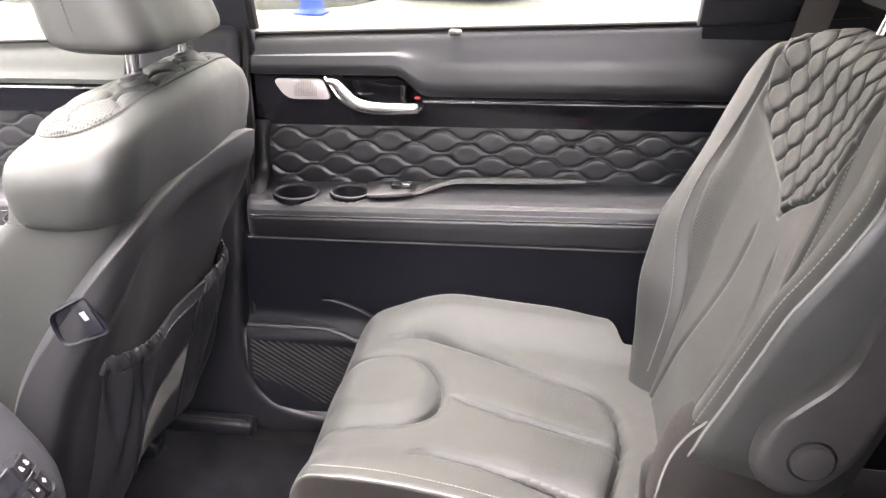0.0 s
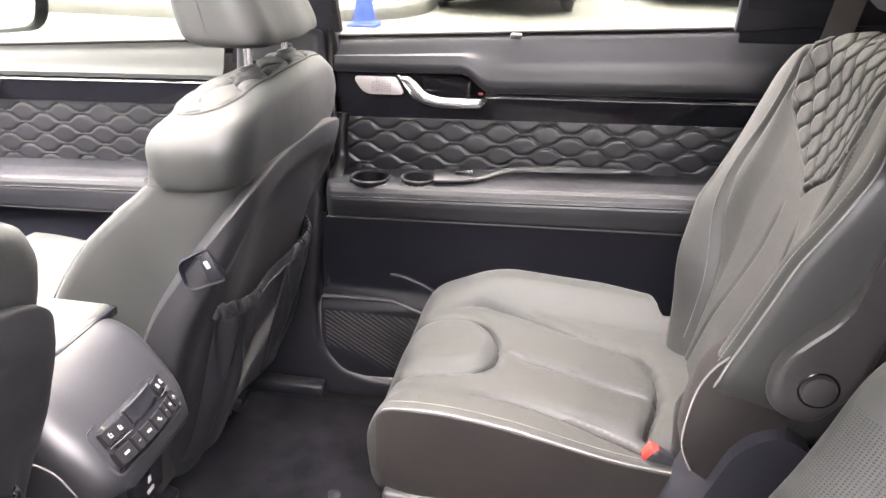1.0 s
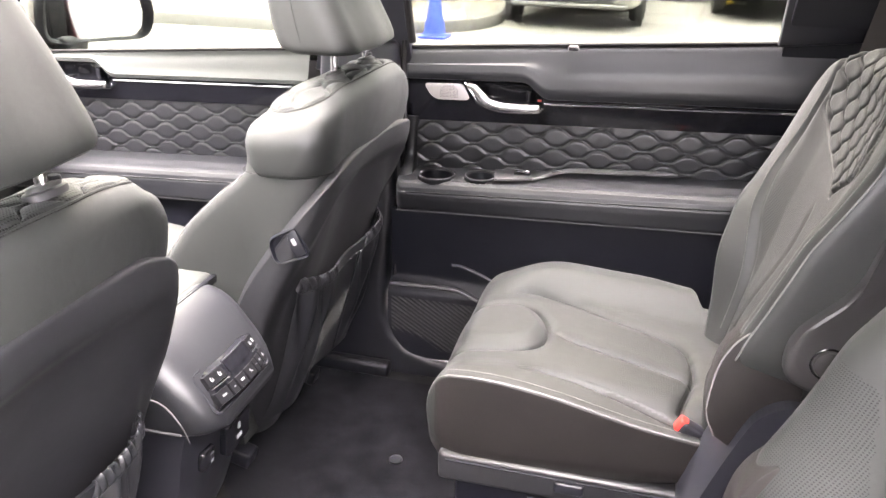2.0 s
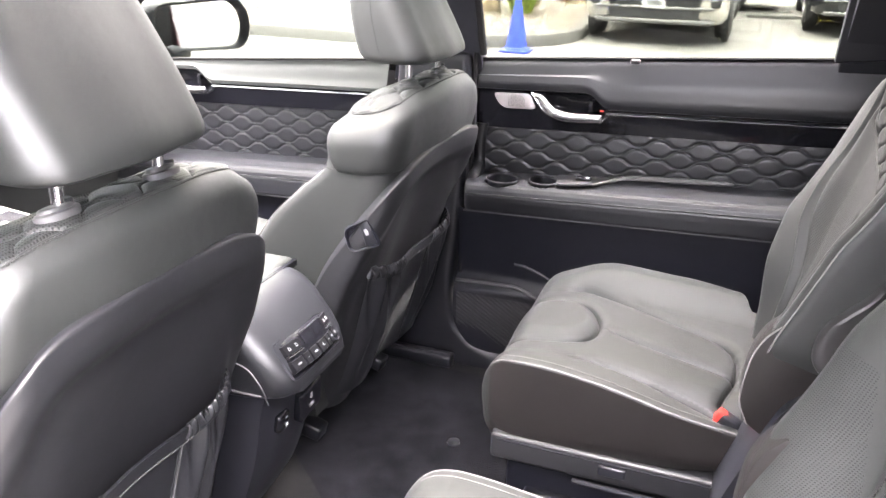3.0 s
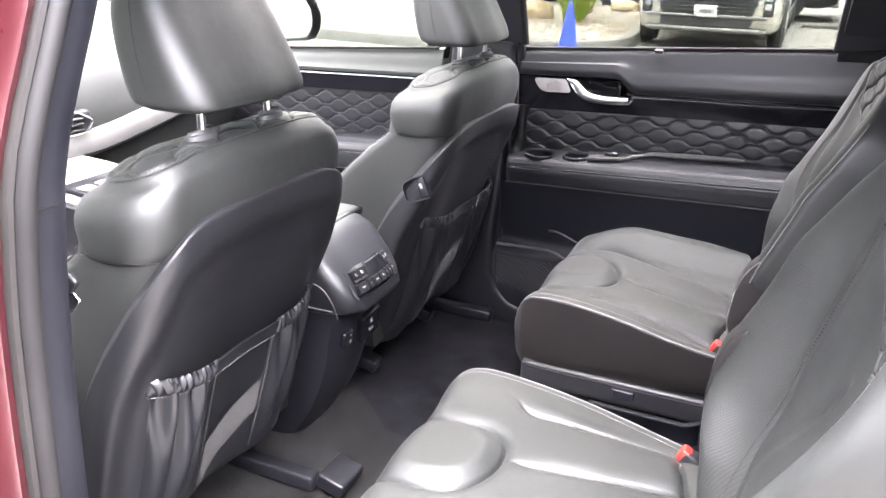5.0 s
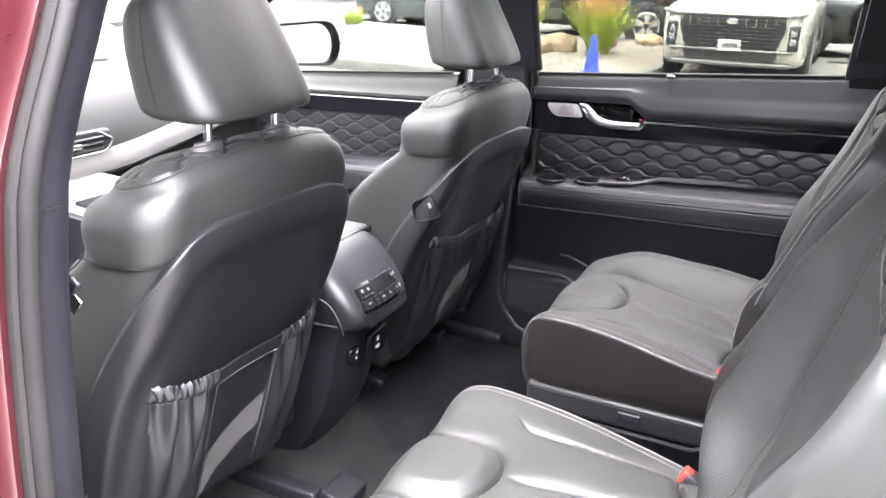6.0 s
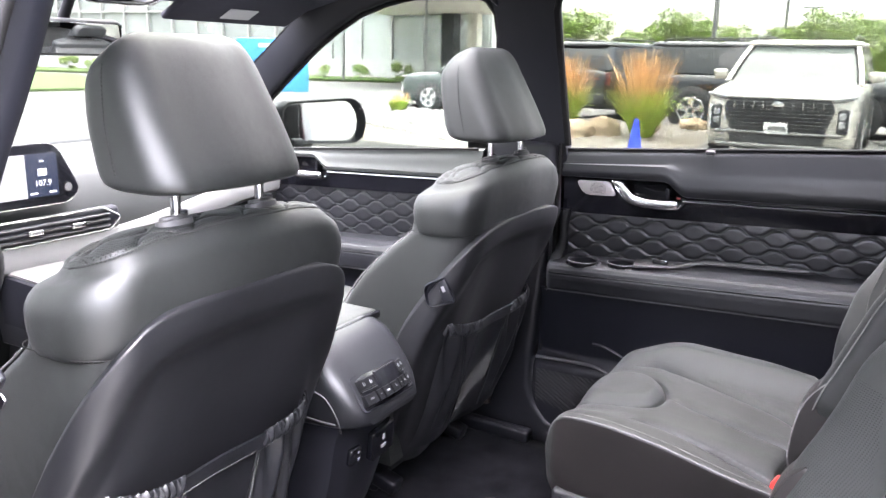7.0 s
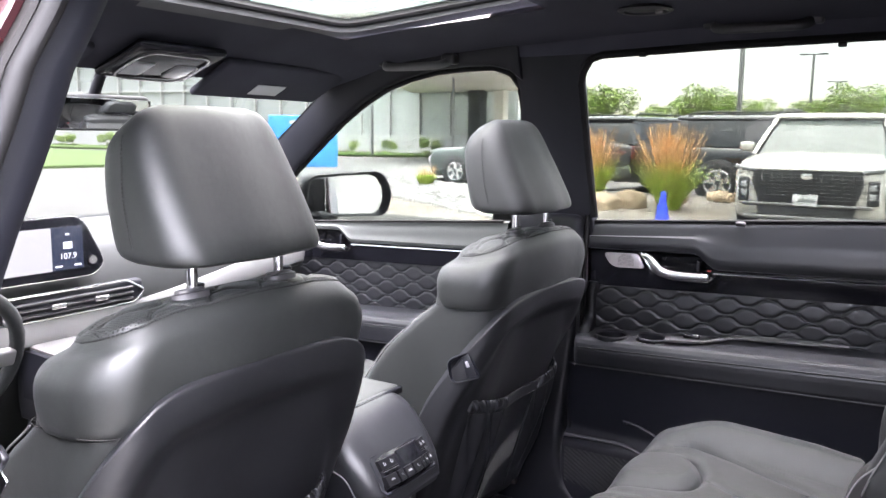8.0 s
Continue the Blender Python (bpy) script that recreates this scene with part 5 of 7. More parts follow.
def chair(name, yc, mirror, label):
    seat = thing(name, label, "car seat", (0.15, yc, FLOOR_Z), group="second-row seats")
    s = mirror

    # cushion: y runs outwards from the seat's middle
    def cush(x, y, z):
        return (x, yc + s * y, z)

    def top_at(x):
        def f(y):
            t = (x + 0.10) / 0.52
            z = 0.272 + 0.012 * smooth(0.0, 0.3, t) - 0.022 * smooth(0.35, 1.0, t)
            if y > 0:
                z += 0.040 * smooth(0.13, 0.20, y) * smooth(-0.09, 0.10, x)
            else:
                z += (0.018 - 0.048 * min(1.0, max(0.0, (x + 0.01) / 0.39))) * smooth(0.13, 0.205, -y)
            g = 0.0
            d = seg_dist((x, y), LOOP)
            g += 0.0105 * math.exp(-(d / 0.0032) ** 2) + 0.0085 * math.exp(-(d / 0.012) ** 2)
            inside = smooth(0.09, 0.055, math.hypot((x + 0.0) / 1.15, (y - 0.0)))
            g -= 0.010 * inside * smooth(0.0, 0.03, d)
            for q in LONG:
                d = seg_dist((x, y), q)
                g += (0.0115 * math.exp(-(d / 0.0034) ** 2) + 0.0080 * math.exp(-(d / 0.013) ** 2)) * smooth(q[0][0] - 0.005, q[0][0] + 0.06, x)
            z += 0.003 * noise.noise(Vector((x * 8, y * 8, 2.0 + s)))
            nose = max(0.0, (-0.015 - x) / 0.077)
            z -= 0.072 * nose ** 3.6
            return z - g
        return f
    def half_out(x):
        return 0.232 - 0.026 * max(0.0, -x / 0.092) ** 5 - 0.012 * smooth(0.25, 0.35, x) - 0.045 * smooth(0.345, 0.375, x)

    def half_in(x):
        return 0.232 - 0.040 * max(0.0, (0.01 - x) / 0.102) ** 3 - 0.012 * smooth(0.25, 0.42, x)

    rings = []
    for k in range(261):
        x = -0.092 + 0.512 * k / 260
        w, wi = half_out(x), half_in(x)
        low = line([(-0.092, 0.165), (-0.084, 0.13), (-0.055, 0.112), (0.0, 0.108), (0.20, 0.13), (0.42, 0.155)], x)
        rings.append([cush(x, y, z) for y, z in cross_ring(w, top_at(x), low, 0.008, 170, wi)])
    cushion = part("cushion", loft(rings), LEATHER, seat, "smooth black leather seat cushion with sewn panels", angle=70)
    second_material(cushion, LEATHER_PERF, lambda c: 0.225 < c.x < 0.34 and -0.155 < s * (c.y - yc) < 0.150 - 0.36 * (c.x - 0.05) and c.z > 0.22)
    cushion.data.materials.append(SIDE_VINYL)
    for f in cushion.data.polygons:
        if abs(f.normal.y) > 0.80 and abs(f.center.y - yc) > 0.16:
            f.material_index = 2
    # pale welt along the cushion's inboard edge and round its nose
    edge = []
    for k in range(60):
        x = -0.087 + 0.459 * k / 59
        w = half_in(x)
        edge.append(cush(x, -w + 0.002, top_at(x)(-(w - 0.008)) - 0.002))
    part("inner_welt", tube(edge, 0.0011, 6), PIPING, cushion, "pale welt")
    part("inner_stitch", stitches([cush(x, (s * (y - yc)) + 0.016, top_at(x)(s * (y - yc) + 0.016) + 0.0004) for x, y, z in edge[4:]], 0.0055, 0.0006), THREAD, cushion)
    edge = []
    for k in range(60):
        x = -0.087 + 0.449 * k / 59
        w = half_out(x)
        edge.append(cush(x, w - 0.004, top_at(x)(w - 0.008) - 0.002))
    part("outer_welt", tube(edge, 0.0016, 6), PIPING, cushion, "pale welt")
    for q in LONG:
        part("panel_stitch", stitches([cush(x, y, top_at(x)(y) + 0.001) for x, y in [(a, b + 0.009) for a, b in q]], 0.0055, 0.0004), SEAM, cushion)

    # backrest: lateral y outwards, up along the tilted back, depth forwards
    up = Vector((math.sin(TILT), 0, math.cos(TILT)))
    fw = Vector((-math.cos(TILT), 0, math.sin(TILT)))

    yb = yc - (0.040 if s > 0 else 0.058)          # where the back stands across the car

    def back(y, h, d):
        p = PIVOT + up * h + fw * d
        return (p.x, yb + s * y, p.z)

    CREST = [(-0.02, 0.135), (0.05, 0.160), (0.16, 0.192), (0.30, 0.243), (0.42, 0.268), (0.47, 0.268), (0.52, 0.243), (0.56, 0.195), (0.585, 0.150), (0.60, 0.11)]
    RISE = [(-0.02, 0.02), (0.05, 0.034), (0.18, 0.063), (0.24, 0.064), (0.30, 0.050), (0.40, 0.030), (0.46, 0.022), (0.53, 0.016), (0.60, 0.0)]
    EDGE_IN = [(-0.02, 0.16), (0.06, 0.18), (0.11, 0.225), (0.16, 0.272), (0.21, 0.287), (0.42, 0.287), (0.47, 0.282), (0.52, 0.250), (0.56, 0.200), (0.585, 0.160), (0.60, 0.12)]
    RISE_IN = [(-0.02, 0.03), (0.05, 0.055), (0.13, 0.076), (0.20, 0.075), (0.267, 0.066), (0.314, 0.060), (0.364, 0.055), (0.40, 0.046), (0.435, 0.037), (0.475, 0.026), (0.53, 0.012), (0.60, 0.0)]
    SEAMS = [(0.0, 0.105), (0.15, 0.135), (0.30, 0.172), (0.38, 0.178), (0.46, 0.170), (0.54, 0.160), (0.60, 0.12)]
    QUILT = [(0.362, 0.0), (0.385, 0.030), (0.41, 0.080), (0.435, 0.120), (0.47, 0.155), (0.55, 0.165), (0.60, 0.15)]

    def face(h):
        crest, rise, seam = line(CREST, h), line(RISE, h), line(SEAMS, h)
        border = line(QUILT, h)

        def f(y):
            ay = abs(y - 0.045 * smooth(0.1, 0.4, h))
            d = rise * smooth(seam - 0.01, crest - 0.004, y)
            if y < 0:
                wi = line(EDGE_IN, h)
                u = smooth(seam - 0.005, wi - 0.020, -y)
                d = line(RISE_IN, h) * u + 0.010 * math.sin(math.pi * min(1.0, max(0.0, (-y - seam) / max(0.02, wi - seam)))) * smooth(0.0, 0.2, h)
            d -= 0.028 * max(0.0, 1 - (ay / 0.16) ** 2) * smooth(0.10, 0.28, h) * smooth(0.62, 0.50, h)
            g = 0.0
            if ay < border and h > 0.362:
                rim = min(border - ay, 0.014) / 0.014
                d += quilt(h + 0.010, y - 0.045, 0.058, 0.0232, 0.0092, 0.0042, 0.0030) * smooth(0.0, 1.0, rim) + 0.001
            if h > 0.355:
                g += 0.006 * math.exp(-((ay - border) / 0.0038) ** 2)
            g += 0.006 * math.exp(-((ay - seam) / 0.0045) ** 2)
            mid = 0.045 + 0.045 * smooth(0.36, 0.0, h)
            g += 0.0035 * math.exp(-((ay - mid) / 0.005) ** 2) * smooth(0.34, 0.30, h)
            d += 0.003 * noise.noise(Vector((h * 9, y * 9, 5.0 + s)))
            top = max(0.0, (h - 0.52) / 0.08)
            return d - g - 0.045 * top ** 2.5
        return f
    rings = []
    for h in [-0.02 + 0.37 * k / 74 for k in range(75)] + [0.352 + 0.248 * k / 120 for k in range(121)]:
        w = line(CREST, h) + 0.022
        rings.append([back(y, h, d) for y, d in cross_ring(w, face(h), -0.095 + 0.03 * smooth(0.5, 0.6, h), 0.020, 220, line(EDGE_IN, h))])
    rest = part("backrest", loft(rings), LEATHER, seat, "black leather backrest with a quilted shoulder insert", angle=70)
    def in_panel(c):
        v = c - PIVOT
        h, y = v.dot(up), s * (c.y - yb)
        return v.dot(fw) > -0.06 and 0.03 < h < 0.355 and (abs(y - 0.045 * smooth(0.1, 0.4, h)) < line(SEAMS, h) - 0.006 or (s < 0 and y < 0 and c.x < 0.46))
    second_material(rest, LEATHER_PERF_BACK, in_panel)
    pts = [back(-line(EDGE_IN, h) + 0.002, h, face(h)(-line(EDGE_IN, h) + 0.020) - 0.006) for h in [0.12 + 0.38 * k / 50 for k in range(51)]]
    if s > 0:
        part("inner_welt", tube(pts, 0.0013, 6), PIPING, rest, "pale welt along the bolster")
    pts = [back(-line(EDGE_IN, h) + 0.016, h, face(h)(-line(EDGE_IN, h) + 0.020) + 0.001) for h in [0.12 + 0.38 * k / 50 for k in range(51)]]
    if s > 0:
        part("inner_welt_stitch", stitches(pts, 0.0055, 0.0006), THREAD, rest)
    for sy in (1,):
        pts = [back(sy * (line(CREST, h) + 0.014), h, face(h)(sy * (line(CREST, h) - 0.006)) - 0.010) for h in [0.03 + 0.46 * k / 50 for k in range(51)]]
        part("welt", tube(pts, 0.0013, 6), PIPING, rest, "pale welt")
    for sy in (-1, 1):
        pts = [back(sy * (line(SEAMS, h) + 0.008) + 0.045 * smooth(0.1, 0.4, h), h, face(h)(sy * (line(SEAMS, h) + 0.008) + 0.045 * smooth(0.1, 0.4, h)) + 0.0008) for h in [0.04 + 0.46 * k / 50 for k in range(51)]]
        part("side_stitch", stitches(pts, 0.0055, 0.0008), THREAD if s > 0 else SEAM, rest)

    # head restraint
    rings = []
    for k in range(13):
        t = k / 12
        h = 0.628 + 0.185 * t
        w = line([(0, 0.105), (0.06, 0.128), (0.3, 0.132), (0.7, 0.115), (0.92, 0.085), (1, 0.05)], t)
        d0 = line([(0, -0.015), (0.1, 0.012), (0.5, 0.022), (0.9, 0.004), (1, -0.02)], t)
        rings.append([back(y, h, d0 + x + 0.0) for x, y in plan_ring(0.0, -0.105 + 0.04 * t, w, 0.035, 0.03)])
    part("head_restraint", loft(rings), LEATHER, seat, "black leather head restraint")
    for sy in (-1, 1):
        a, b = Vector(back(sy * 0.071, 0.585, -0.050)), Vector(back(sy * 0.071, 0.65, -0.050))
        part("post", tube([a, b], 0.0068, 12), BRIGHT, seat, "polished chrome post")
        part("collar", tube([a, a.lerp(b, 0.18)], [0.019, 0.014], 14), PLASTIC_GREY, seat, "grey post collar")

    # inboard hinge cover with a round cap, and the moulded arm below it
    if s > 0:
        cov = round_poly([(0.028, 0.235), (0.025, 0.262), (0.010, 0.292), (-0.006, 0.320), (-0.016, 0.355), (-0.012, 0.45), (-0.075, 0.45), (-0.070, 0.31), (-0.071, 0.245), (-0.045, 0.184), (-0.004, 0.182), (0.020, 0.20)], 0.02, 4)
        bm = bmesh.new()
        outline = [Vector((d, h)) for d, h in cov]
        c = sum(outline, Vector((0, 0))) / len(outline)
        rings = []
        for yy, f in ((-0.250, 1.0), (-0.291, 1.0), (-0.299, 0.97), (-0.304, 0.90), (-0.306, 0.76), (-0.304, 0.5)):
            rings.append([back(yy, (c + (p - c) * f).y, (c + (p - c) * f).x) for p in outline])
        loft(rings, bm=bm)
        cover = part("hinge_cover", bm, COVER, seat, "moulded charcoal plastic hinge cover")
        c = Vector(back(-0.3085, 0.235, -0.026))
        part("cap_ring", tube([(c.x + 0.0222 * math.cos(a), c.y + 0.003, c.z + 0.0222 * math.sin(a)) for a in [k * math.tau / 32 for k in range(32)]], 0.0014, 6, closed=True), GLOSS, cover, "thin ring round the bolt cap")
        part("hinge_cap", lathe([(0.0, -0.004), (0.012, -0.004), (0.0185, -0.0025), (0.0195, 0.0), (0.0195, 0.008)], c, "y", 26), COVER, cover, "round charcoal bolt cap")
    # moulded valance from the hinge down to the floor
    yi = yc - s * (0.320 if s > 0 else 0.225)      # inboard face of the lower mouldings
    val = round_poly([(0.348, 0.19), (0.385, 0.30), (0.415, 0.375), (0.462, 0.402), (0.508, 0.37), (0.524, 0.25), (0.60, 0.20), (0.60, -0.04), (0.345, -0.04), (0.335, 0.14)], 0.04, 5)
    bm = prism(val, "y", yi + s * 0.115, yi - s * 0.022, 0.020, 4)
    part("hinge_valance", bm, PLASTIC, seat, "moulded black plastic valance")
    # leather skirt closing the gap between bolster and cushion
    front = curve_pts([(0.392, 0.490), (0.373, 0.468), (0.359, 0.438), (0.352, 0.396), (0.351, 0.353), (0.366, 0.318)], 4)
    bm = prism([tuple(p) for p in front] + [(0.41, 0.29), (0.47, 0.30), (0.47, 0.43), (0.43, 0.48)], "y", yi + s * 0.050, yi, 0.004)
    skirt = part("side_skirt", bm, SIDE_VINYL, seat, "brown-black leather skirt with a pale welt")
    if s > 0:
        part("skirt_welt", tube([(p.x + 0.001, yi + s * 0.001, p.y) for p in front], 0.0013, 6), PIPING, skirt, "pale welt")
    # base box with a small latch, and the floor rails
    part("base_box", rbox((0.145, yc + s * 0.005, 0.030), (0.37, 0.38, 0.13), 0.012), LOWER, seat, "matt black recessed seat foot")
    ledge = part("riser_ledge", rbox((0.150, yc - s * 0.010, 0.112), (0.42, 0.450, 0.058), 0.010, 4), SHELL, seat, "dark grey plastic seat riser")
    part("riser_latch", rbox((0.168, yc - s * 0.236, 0.114), (0.050, 0.010, 0.022), 0.005), PLASTIC, ledge, "small riser latch")
    part("riser_groove", rbox((0.150, yc - s * 0.2355, 0.128), (0.39, 0.004, 0.003), 0.001), LOWER, ledge)
    part("side_rod", tube([(0.10, yc - s * 0.238, 0.078), (0.30, yc - s * 0.240, 0.078), (0.345, yc - s * 0.238, 0.100)], 0.005, 8), PLASTIC, seat, "black lever rod")
    for sy in (-1, 1):
        part("floor_rail", rbox((0.315, yc + sy * 0.185, -0.018), (0.63, 0.04, 0.035), 0.008), PLASTIC, seat, "black floor rail")
    # belt buckle in its slot
    bk = part("buckle", rbox((0.352, yc - s * 0.196, 0.235), (0.050, 0.026, 0.030), 0.006, turn=pose(0, 0, 0, 0, 28, 0)), PLASTIC, seat, "black belt buckle")
    part("release_button", rbox((0.334, yc - s * 0.196, 0.248), (0.018, 0.021, 0.024), 0.004, turn=pose(0, 0, 0, 0, 28, 0)), RED, bk, "red release button")
    return seat


chair("captain_seat", 0.365, 1, "black leather captain's seat beside the far door")
chair("captain_seat", -0.425, -1, "black leather captain's seat beside the open doorway")


# ---- centre console between the front seats ----
console = thing("centre_console", "black centre console with rear climate controls", "console", (-0.7, -0.04, FLOOR_Z))
YC = -0.043


def con_ring(x):
    """Half width, top, lower edge of the upper body at x."""
    w = line([(-1.30, 0.13), (-0.60, 0.128), (-0.42, 0.122), (-0.36, 0.113), (-0.325, 0.098), (-0.310, 0.078)], x)
    top = line([(-1.30, 0.425), (-0.62, 0.432), (-0.50, 0.449), (-0.425, 0.452), (-0.40, 0.446), (-0.38, 0.433), (-0.355, 0.404), (-0.33, 0.366), (-0.31, 0.325)], x)
    low = line([(-1.30, 0.28), (-0.42, 0.300), (-0.34, 0.302), (-0.31, 0.308)], x)
    return w, top, low


rings = []
for k in range(41):
    x = -1.30 + 0.99 * k / 40 if k < 10 else -0.62 + 0.312 * (k - 10) / 30
    w, top, low = con_ring(x)
    r = min(0.055, (top - low) * 0.48)
    pts = []
    for i in range(8):
        a = math.pi / 2 * i / 7
        pts.append((w - r + r * math.sin(a), top - r + r * math.cos(a)))
    pts += [(w, (top - r + low) / 2 + 0.004), (w - 0.004, low + 0.006), (w - 0.012, low)]
    ring = [(0.0, top)] + [(w * 0.35, top)] + pts
    ring = ring + [(-y, z) for y, z in reversed(ring[1:])]
    rings.append([(x, YC + y, z) for y, z in ring])
part("upper_body", loft(rings), VINYL, console, "soft black upper console")
# armrest lid with a dark gap behind it
part("armrest_lid", rbox((-0.575, YC, 0.4385), (0.296, 0.246, 0.030), 0.010, 4), LEATHER, console, "black leather armrest lid")
part("lid_gap", rbox((-0.4225, YC, 0.4455), (0.008, 0.236, 0.014), 0.002), GLOSS, console)
# climate panel: tilted, bowed black face with keys and a small display
PAN_N = Vector((0.82, 0, 0.57)).normalized()
PAN_UP = Vector((-0.57, 0, 0.82)).normalized()
PAN_C = Vector((-0.326, YC - 0.008, 0.366))


def pan(a, b, d):
    """A point on the climate panel: a across, b up, d proud; the face bows towards its middle."""
    bow = -2.2 * a * a
    a, b = a * 0.9, b * 0.84
    p = PAN_C + Vector((0, 1, 0)) * a + PAN_UP * b + PAN_N * (d + bow * 0.5)
    p.x += bow * 0.35
    return p


def pan_box(name, a0, a1, b0, b1, d, mat, parent, label="", r=0.3):
    def f(u, v):
        a, b = a0 + (a1 - a0) * u, b0 + (b1 - b0) * v
        e = max(abs(2 * u - 1), abs(2 * v - 1))
        return pan(a, b, d * (1 - smooth(0.86, 1.0, e) * 0.8))
    return part(name, sheet(f, 14, 8), mat, parent, label)


PAN_TURN = pose(0, 0, 0, 0, -35, 0)


def symbol(parent, a, b, shapes, label):
    """A printed symbol made of small bars: (across, up, width, height) in millimetres round a, b."""
    bm = bmesh.new()
    for x, y, w, h in shapes:
        rbox(pan(a + x / 1000, b + y / 1000, 0.0136), (0.0010, w / 1000, h / 1000), 0.0002, 1, turn=PAN_TURN, bm=bm)
    return part("symbol", bm, SYMBOL, parent, label)


SEAT_MARK = ((-2.0, 1.2, 1.4, 5.5), (0.4, -1.8, 4.6, 1.6), (1.6, 1.8, 0.9, 3.0), (-1.2, 4.6, 1.6, 1.4))
WORD_MARK = ((-3.4, 0, 1.5, 3.2), (-1.1, 0, 1.5, 3.2), (1.2, 0, 1.5, 3.2), (3.5, 0, 1.5, 3.2))
FAN_MARK = ((0, 0, 1.6, 1.6), (0, 2.2, 1.5, 2.4), (0, -2.2, 1.5, 2.4), (2.3, 0, 2.4, 1.5), (-2.3, 0, 2.4, 1.5))
SEAT_AIR_MARK = ((-1.2, 1.0, 1.3, 5.0), (1.0, -1.8, 4.0, 1.4), (-3.6, 1.5, 2.0, 0.9))
MINUS_MARK, DOT_MARK = ((0, 0, 3.4, 1.0),), ((0, 0, 3.6, 3.4),)
panel = pan_box("climate_panel", -0.083, 0.083, -0.040, 0.034, 0.010, GLOSS, console, "gloss black climate control panel")
bm = tube([pan(a, b, 0.006) for a, b in round_poly([(-0.086, -0.043), (0.086, -0.043), (0.086, 0.037), (-0.086, 0.037)], 0.009, 3)], 0.0026, 6, closed=True)
part("panel_bezel", bm, PLASTIC, panel, "thin black bezel")
glass_ob = pan_box("display", -0.032, 0.042, 0.000, 0.031, 0.0118, GLOSS, panel, "small dark display")
part("display_mark", tube([pan(a, 0.0295, 0.0132) for a in (-0.030, -0.01, 0.01, 0.03, 0.040)], 0.0005, 5), PLASTIC_GREY, glass_ob, "thin grey display edge")
for a0, a1 in ((-0.079, -0.035), (0.045, 0.079)):
    key = pan_box("heater_key", a0, a1, 0.000, 0.028, 0.0128, PANEL_KEY, panel, "matt black heater key")
    for q in (0.30, 0.70):
        symbol(key, a0 + (a1 - a0) * q, 0.013, SEAT_MARK, "white heated seat symbol")
    part("key_lip", tube([pan(a0 + (a1 - a0) * q, -0.0005, 0.0132) for q in (0.04, 0.5, 0.96)], 0.0005, 5), PLASTIC_GREY, key)
LOW_KEYS = ((-0.079, -0.048, WORD_MARK), (-0.046, -0.031, MINUS_MARK), (-0.029, -0.004, WORD_MARK), (-0.002, 0.026, SEAT_AIR_MARK), (0.028, 0.040, MINUS_MARK), (0.042, 0.058, DOT_MARK), (0.060, 0.079, FAN_MARK))
for a0, a1, shapes in LOW_KEYS:
    key = pan_box("climate_key", a0, a1, -0.035, -0.006, 0.0128, PANEL_KEY, panel, "matt black climate key")
    symbol(key, (a0 + a1) / 2, -0.020, shapes, "white key symbol")
# lower body, narrowing towards the floor, with a socket bay
rings = []
for k in range(17):
    t = k / 16
    z = 0.308 - 0.33 * t
    xr = line([(0, -0.345), (0.15, -0.362), (0.4, -0.378), (0.7, -0.410), (1, -0.47)], t)
    w = 0.108 - 0.010 * t
    ring = [(xr - 0.95, w), (xr - 0.10, w), (xr - 0.04, w * 0.97), (xr - 0.015, w * 0.86), (xr - 0.004, w * 0.62), (xr, w * 0.3), (xr, 0.0)]
    ring = ring + [(x, -y) for x, y in reversed(ring[:-1])]
    rings.append([(x, YC + y, z) for x, y in ring])
part("lower_body", loft(rings), PLASTIC, console, "black plastic lower console")
bay = part("socket_bay", rbox((-0.362, YC + 0.034, 0.224), (0.018, 0.070, 0.062), 0.004, turn=pose(0, 0, 0, 6, 8, 0)), GLOSS, console, "gloss black socket flap")
part("flap_symbol", rbox((-0.3515, YC + 0.030, 0.235), (0.002, 0.008, 0.012), 0.0008), SYMBOL, bay, "white socket symbol")
part("flap_lettering", rbox((-0.3535, YC + 0.032, 0.214), (0.002, 0.016, 0.007), 0.0008), SYMBOL, bay, "white bar of small lettering")
port = part("charge_port", rbox((-0.368, YC - 0.045, 0.222), (0.014, 0.034, 0.036), 0.006, turn=pose(0, 0, 0, 0, 8, 0)), GLOSS, console, "black charging port")
for dz in (-0.007, 0.007):
    part("port_symbol", rbox((-0.3605, YC - 0.040, 0.222 + dz), (0.002, 0.008, 0.005), 0.001), SYMBOL, port, "white port symbol")
part("side_line", tube(curve_pts([(-0.345, YC - 0.113, 0.300), (-0.352, YC - 0.121, 0.335), (-0.375, YC - 0.1235, 0.365), (-0.42, YC - 0.1245, 0.375)], 6), 0.0014, 6), PLASTIC_GREY, console)
part("side_groove", tube([(-0.352, YC - 0.122, 0.318), (-0.60, YC - 0.128, 0.318)], 0.002, 6), PLASTIC_GREY, console)

# ---- dashboard ----
dash = thing("dashboard", "dark grey dashboard with silver band, screen and air vents", "dashboard", (-1.5, -0.04, 0.1))


def dash_ring(y):
    hump = 0.02 * math.exp(-((y + 0.42) / 0.18) ** 2)
    return [(-1.95, y, 0.10), (-1.45, y, 0.10), (-1.36, y, 0.30), (-1.31, y, 0.40), (-1.275, y, 0.455), (-1.265, y, 0.50), (-1.27, y, 0.56), (-1.285, y, 0.60), (-1.30, y, 0.645),
            (-1.33, y, 0.672 + hump), (-1.40, y, 0.690 + hump), (-1.60, y, 0.690 + hump), (-1.95, y, 0.62)]


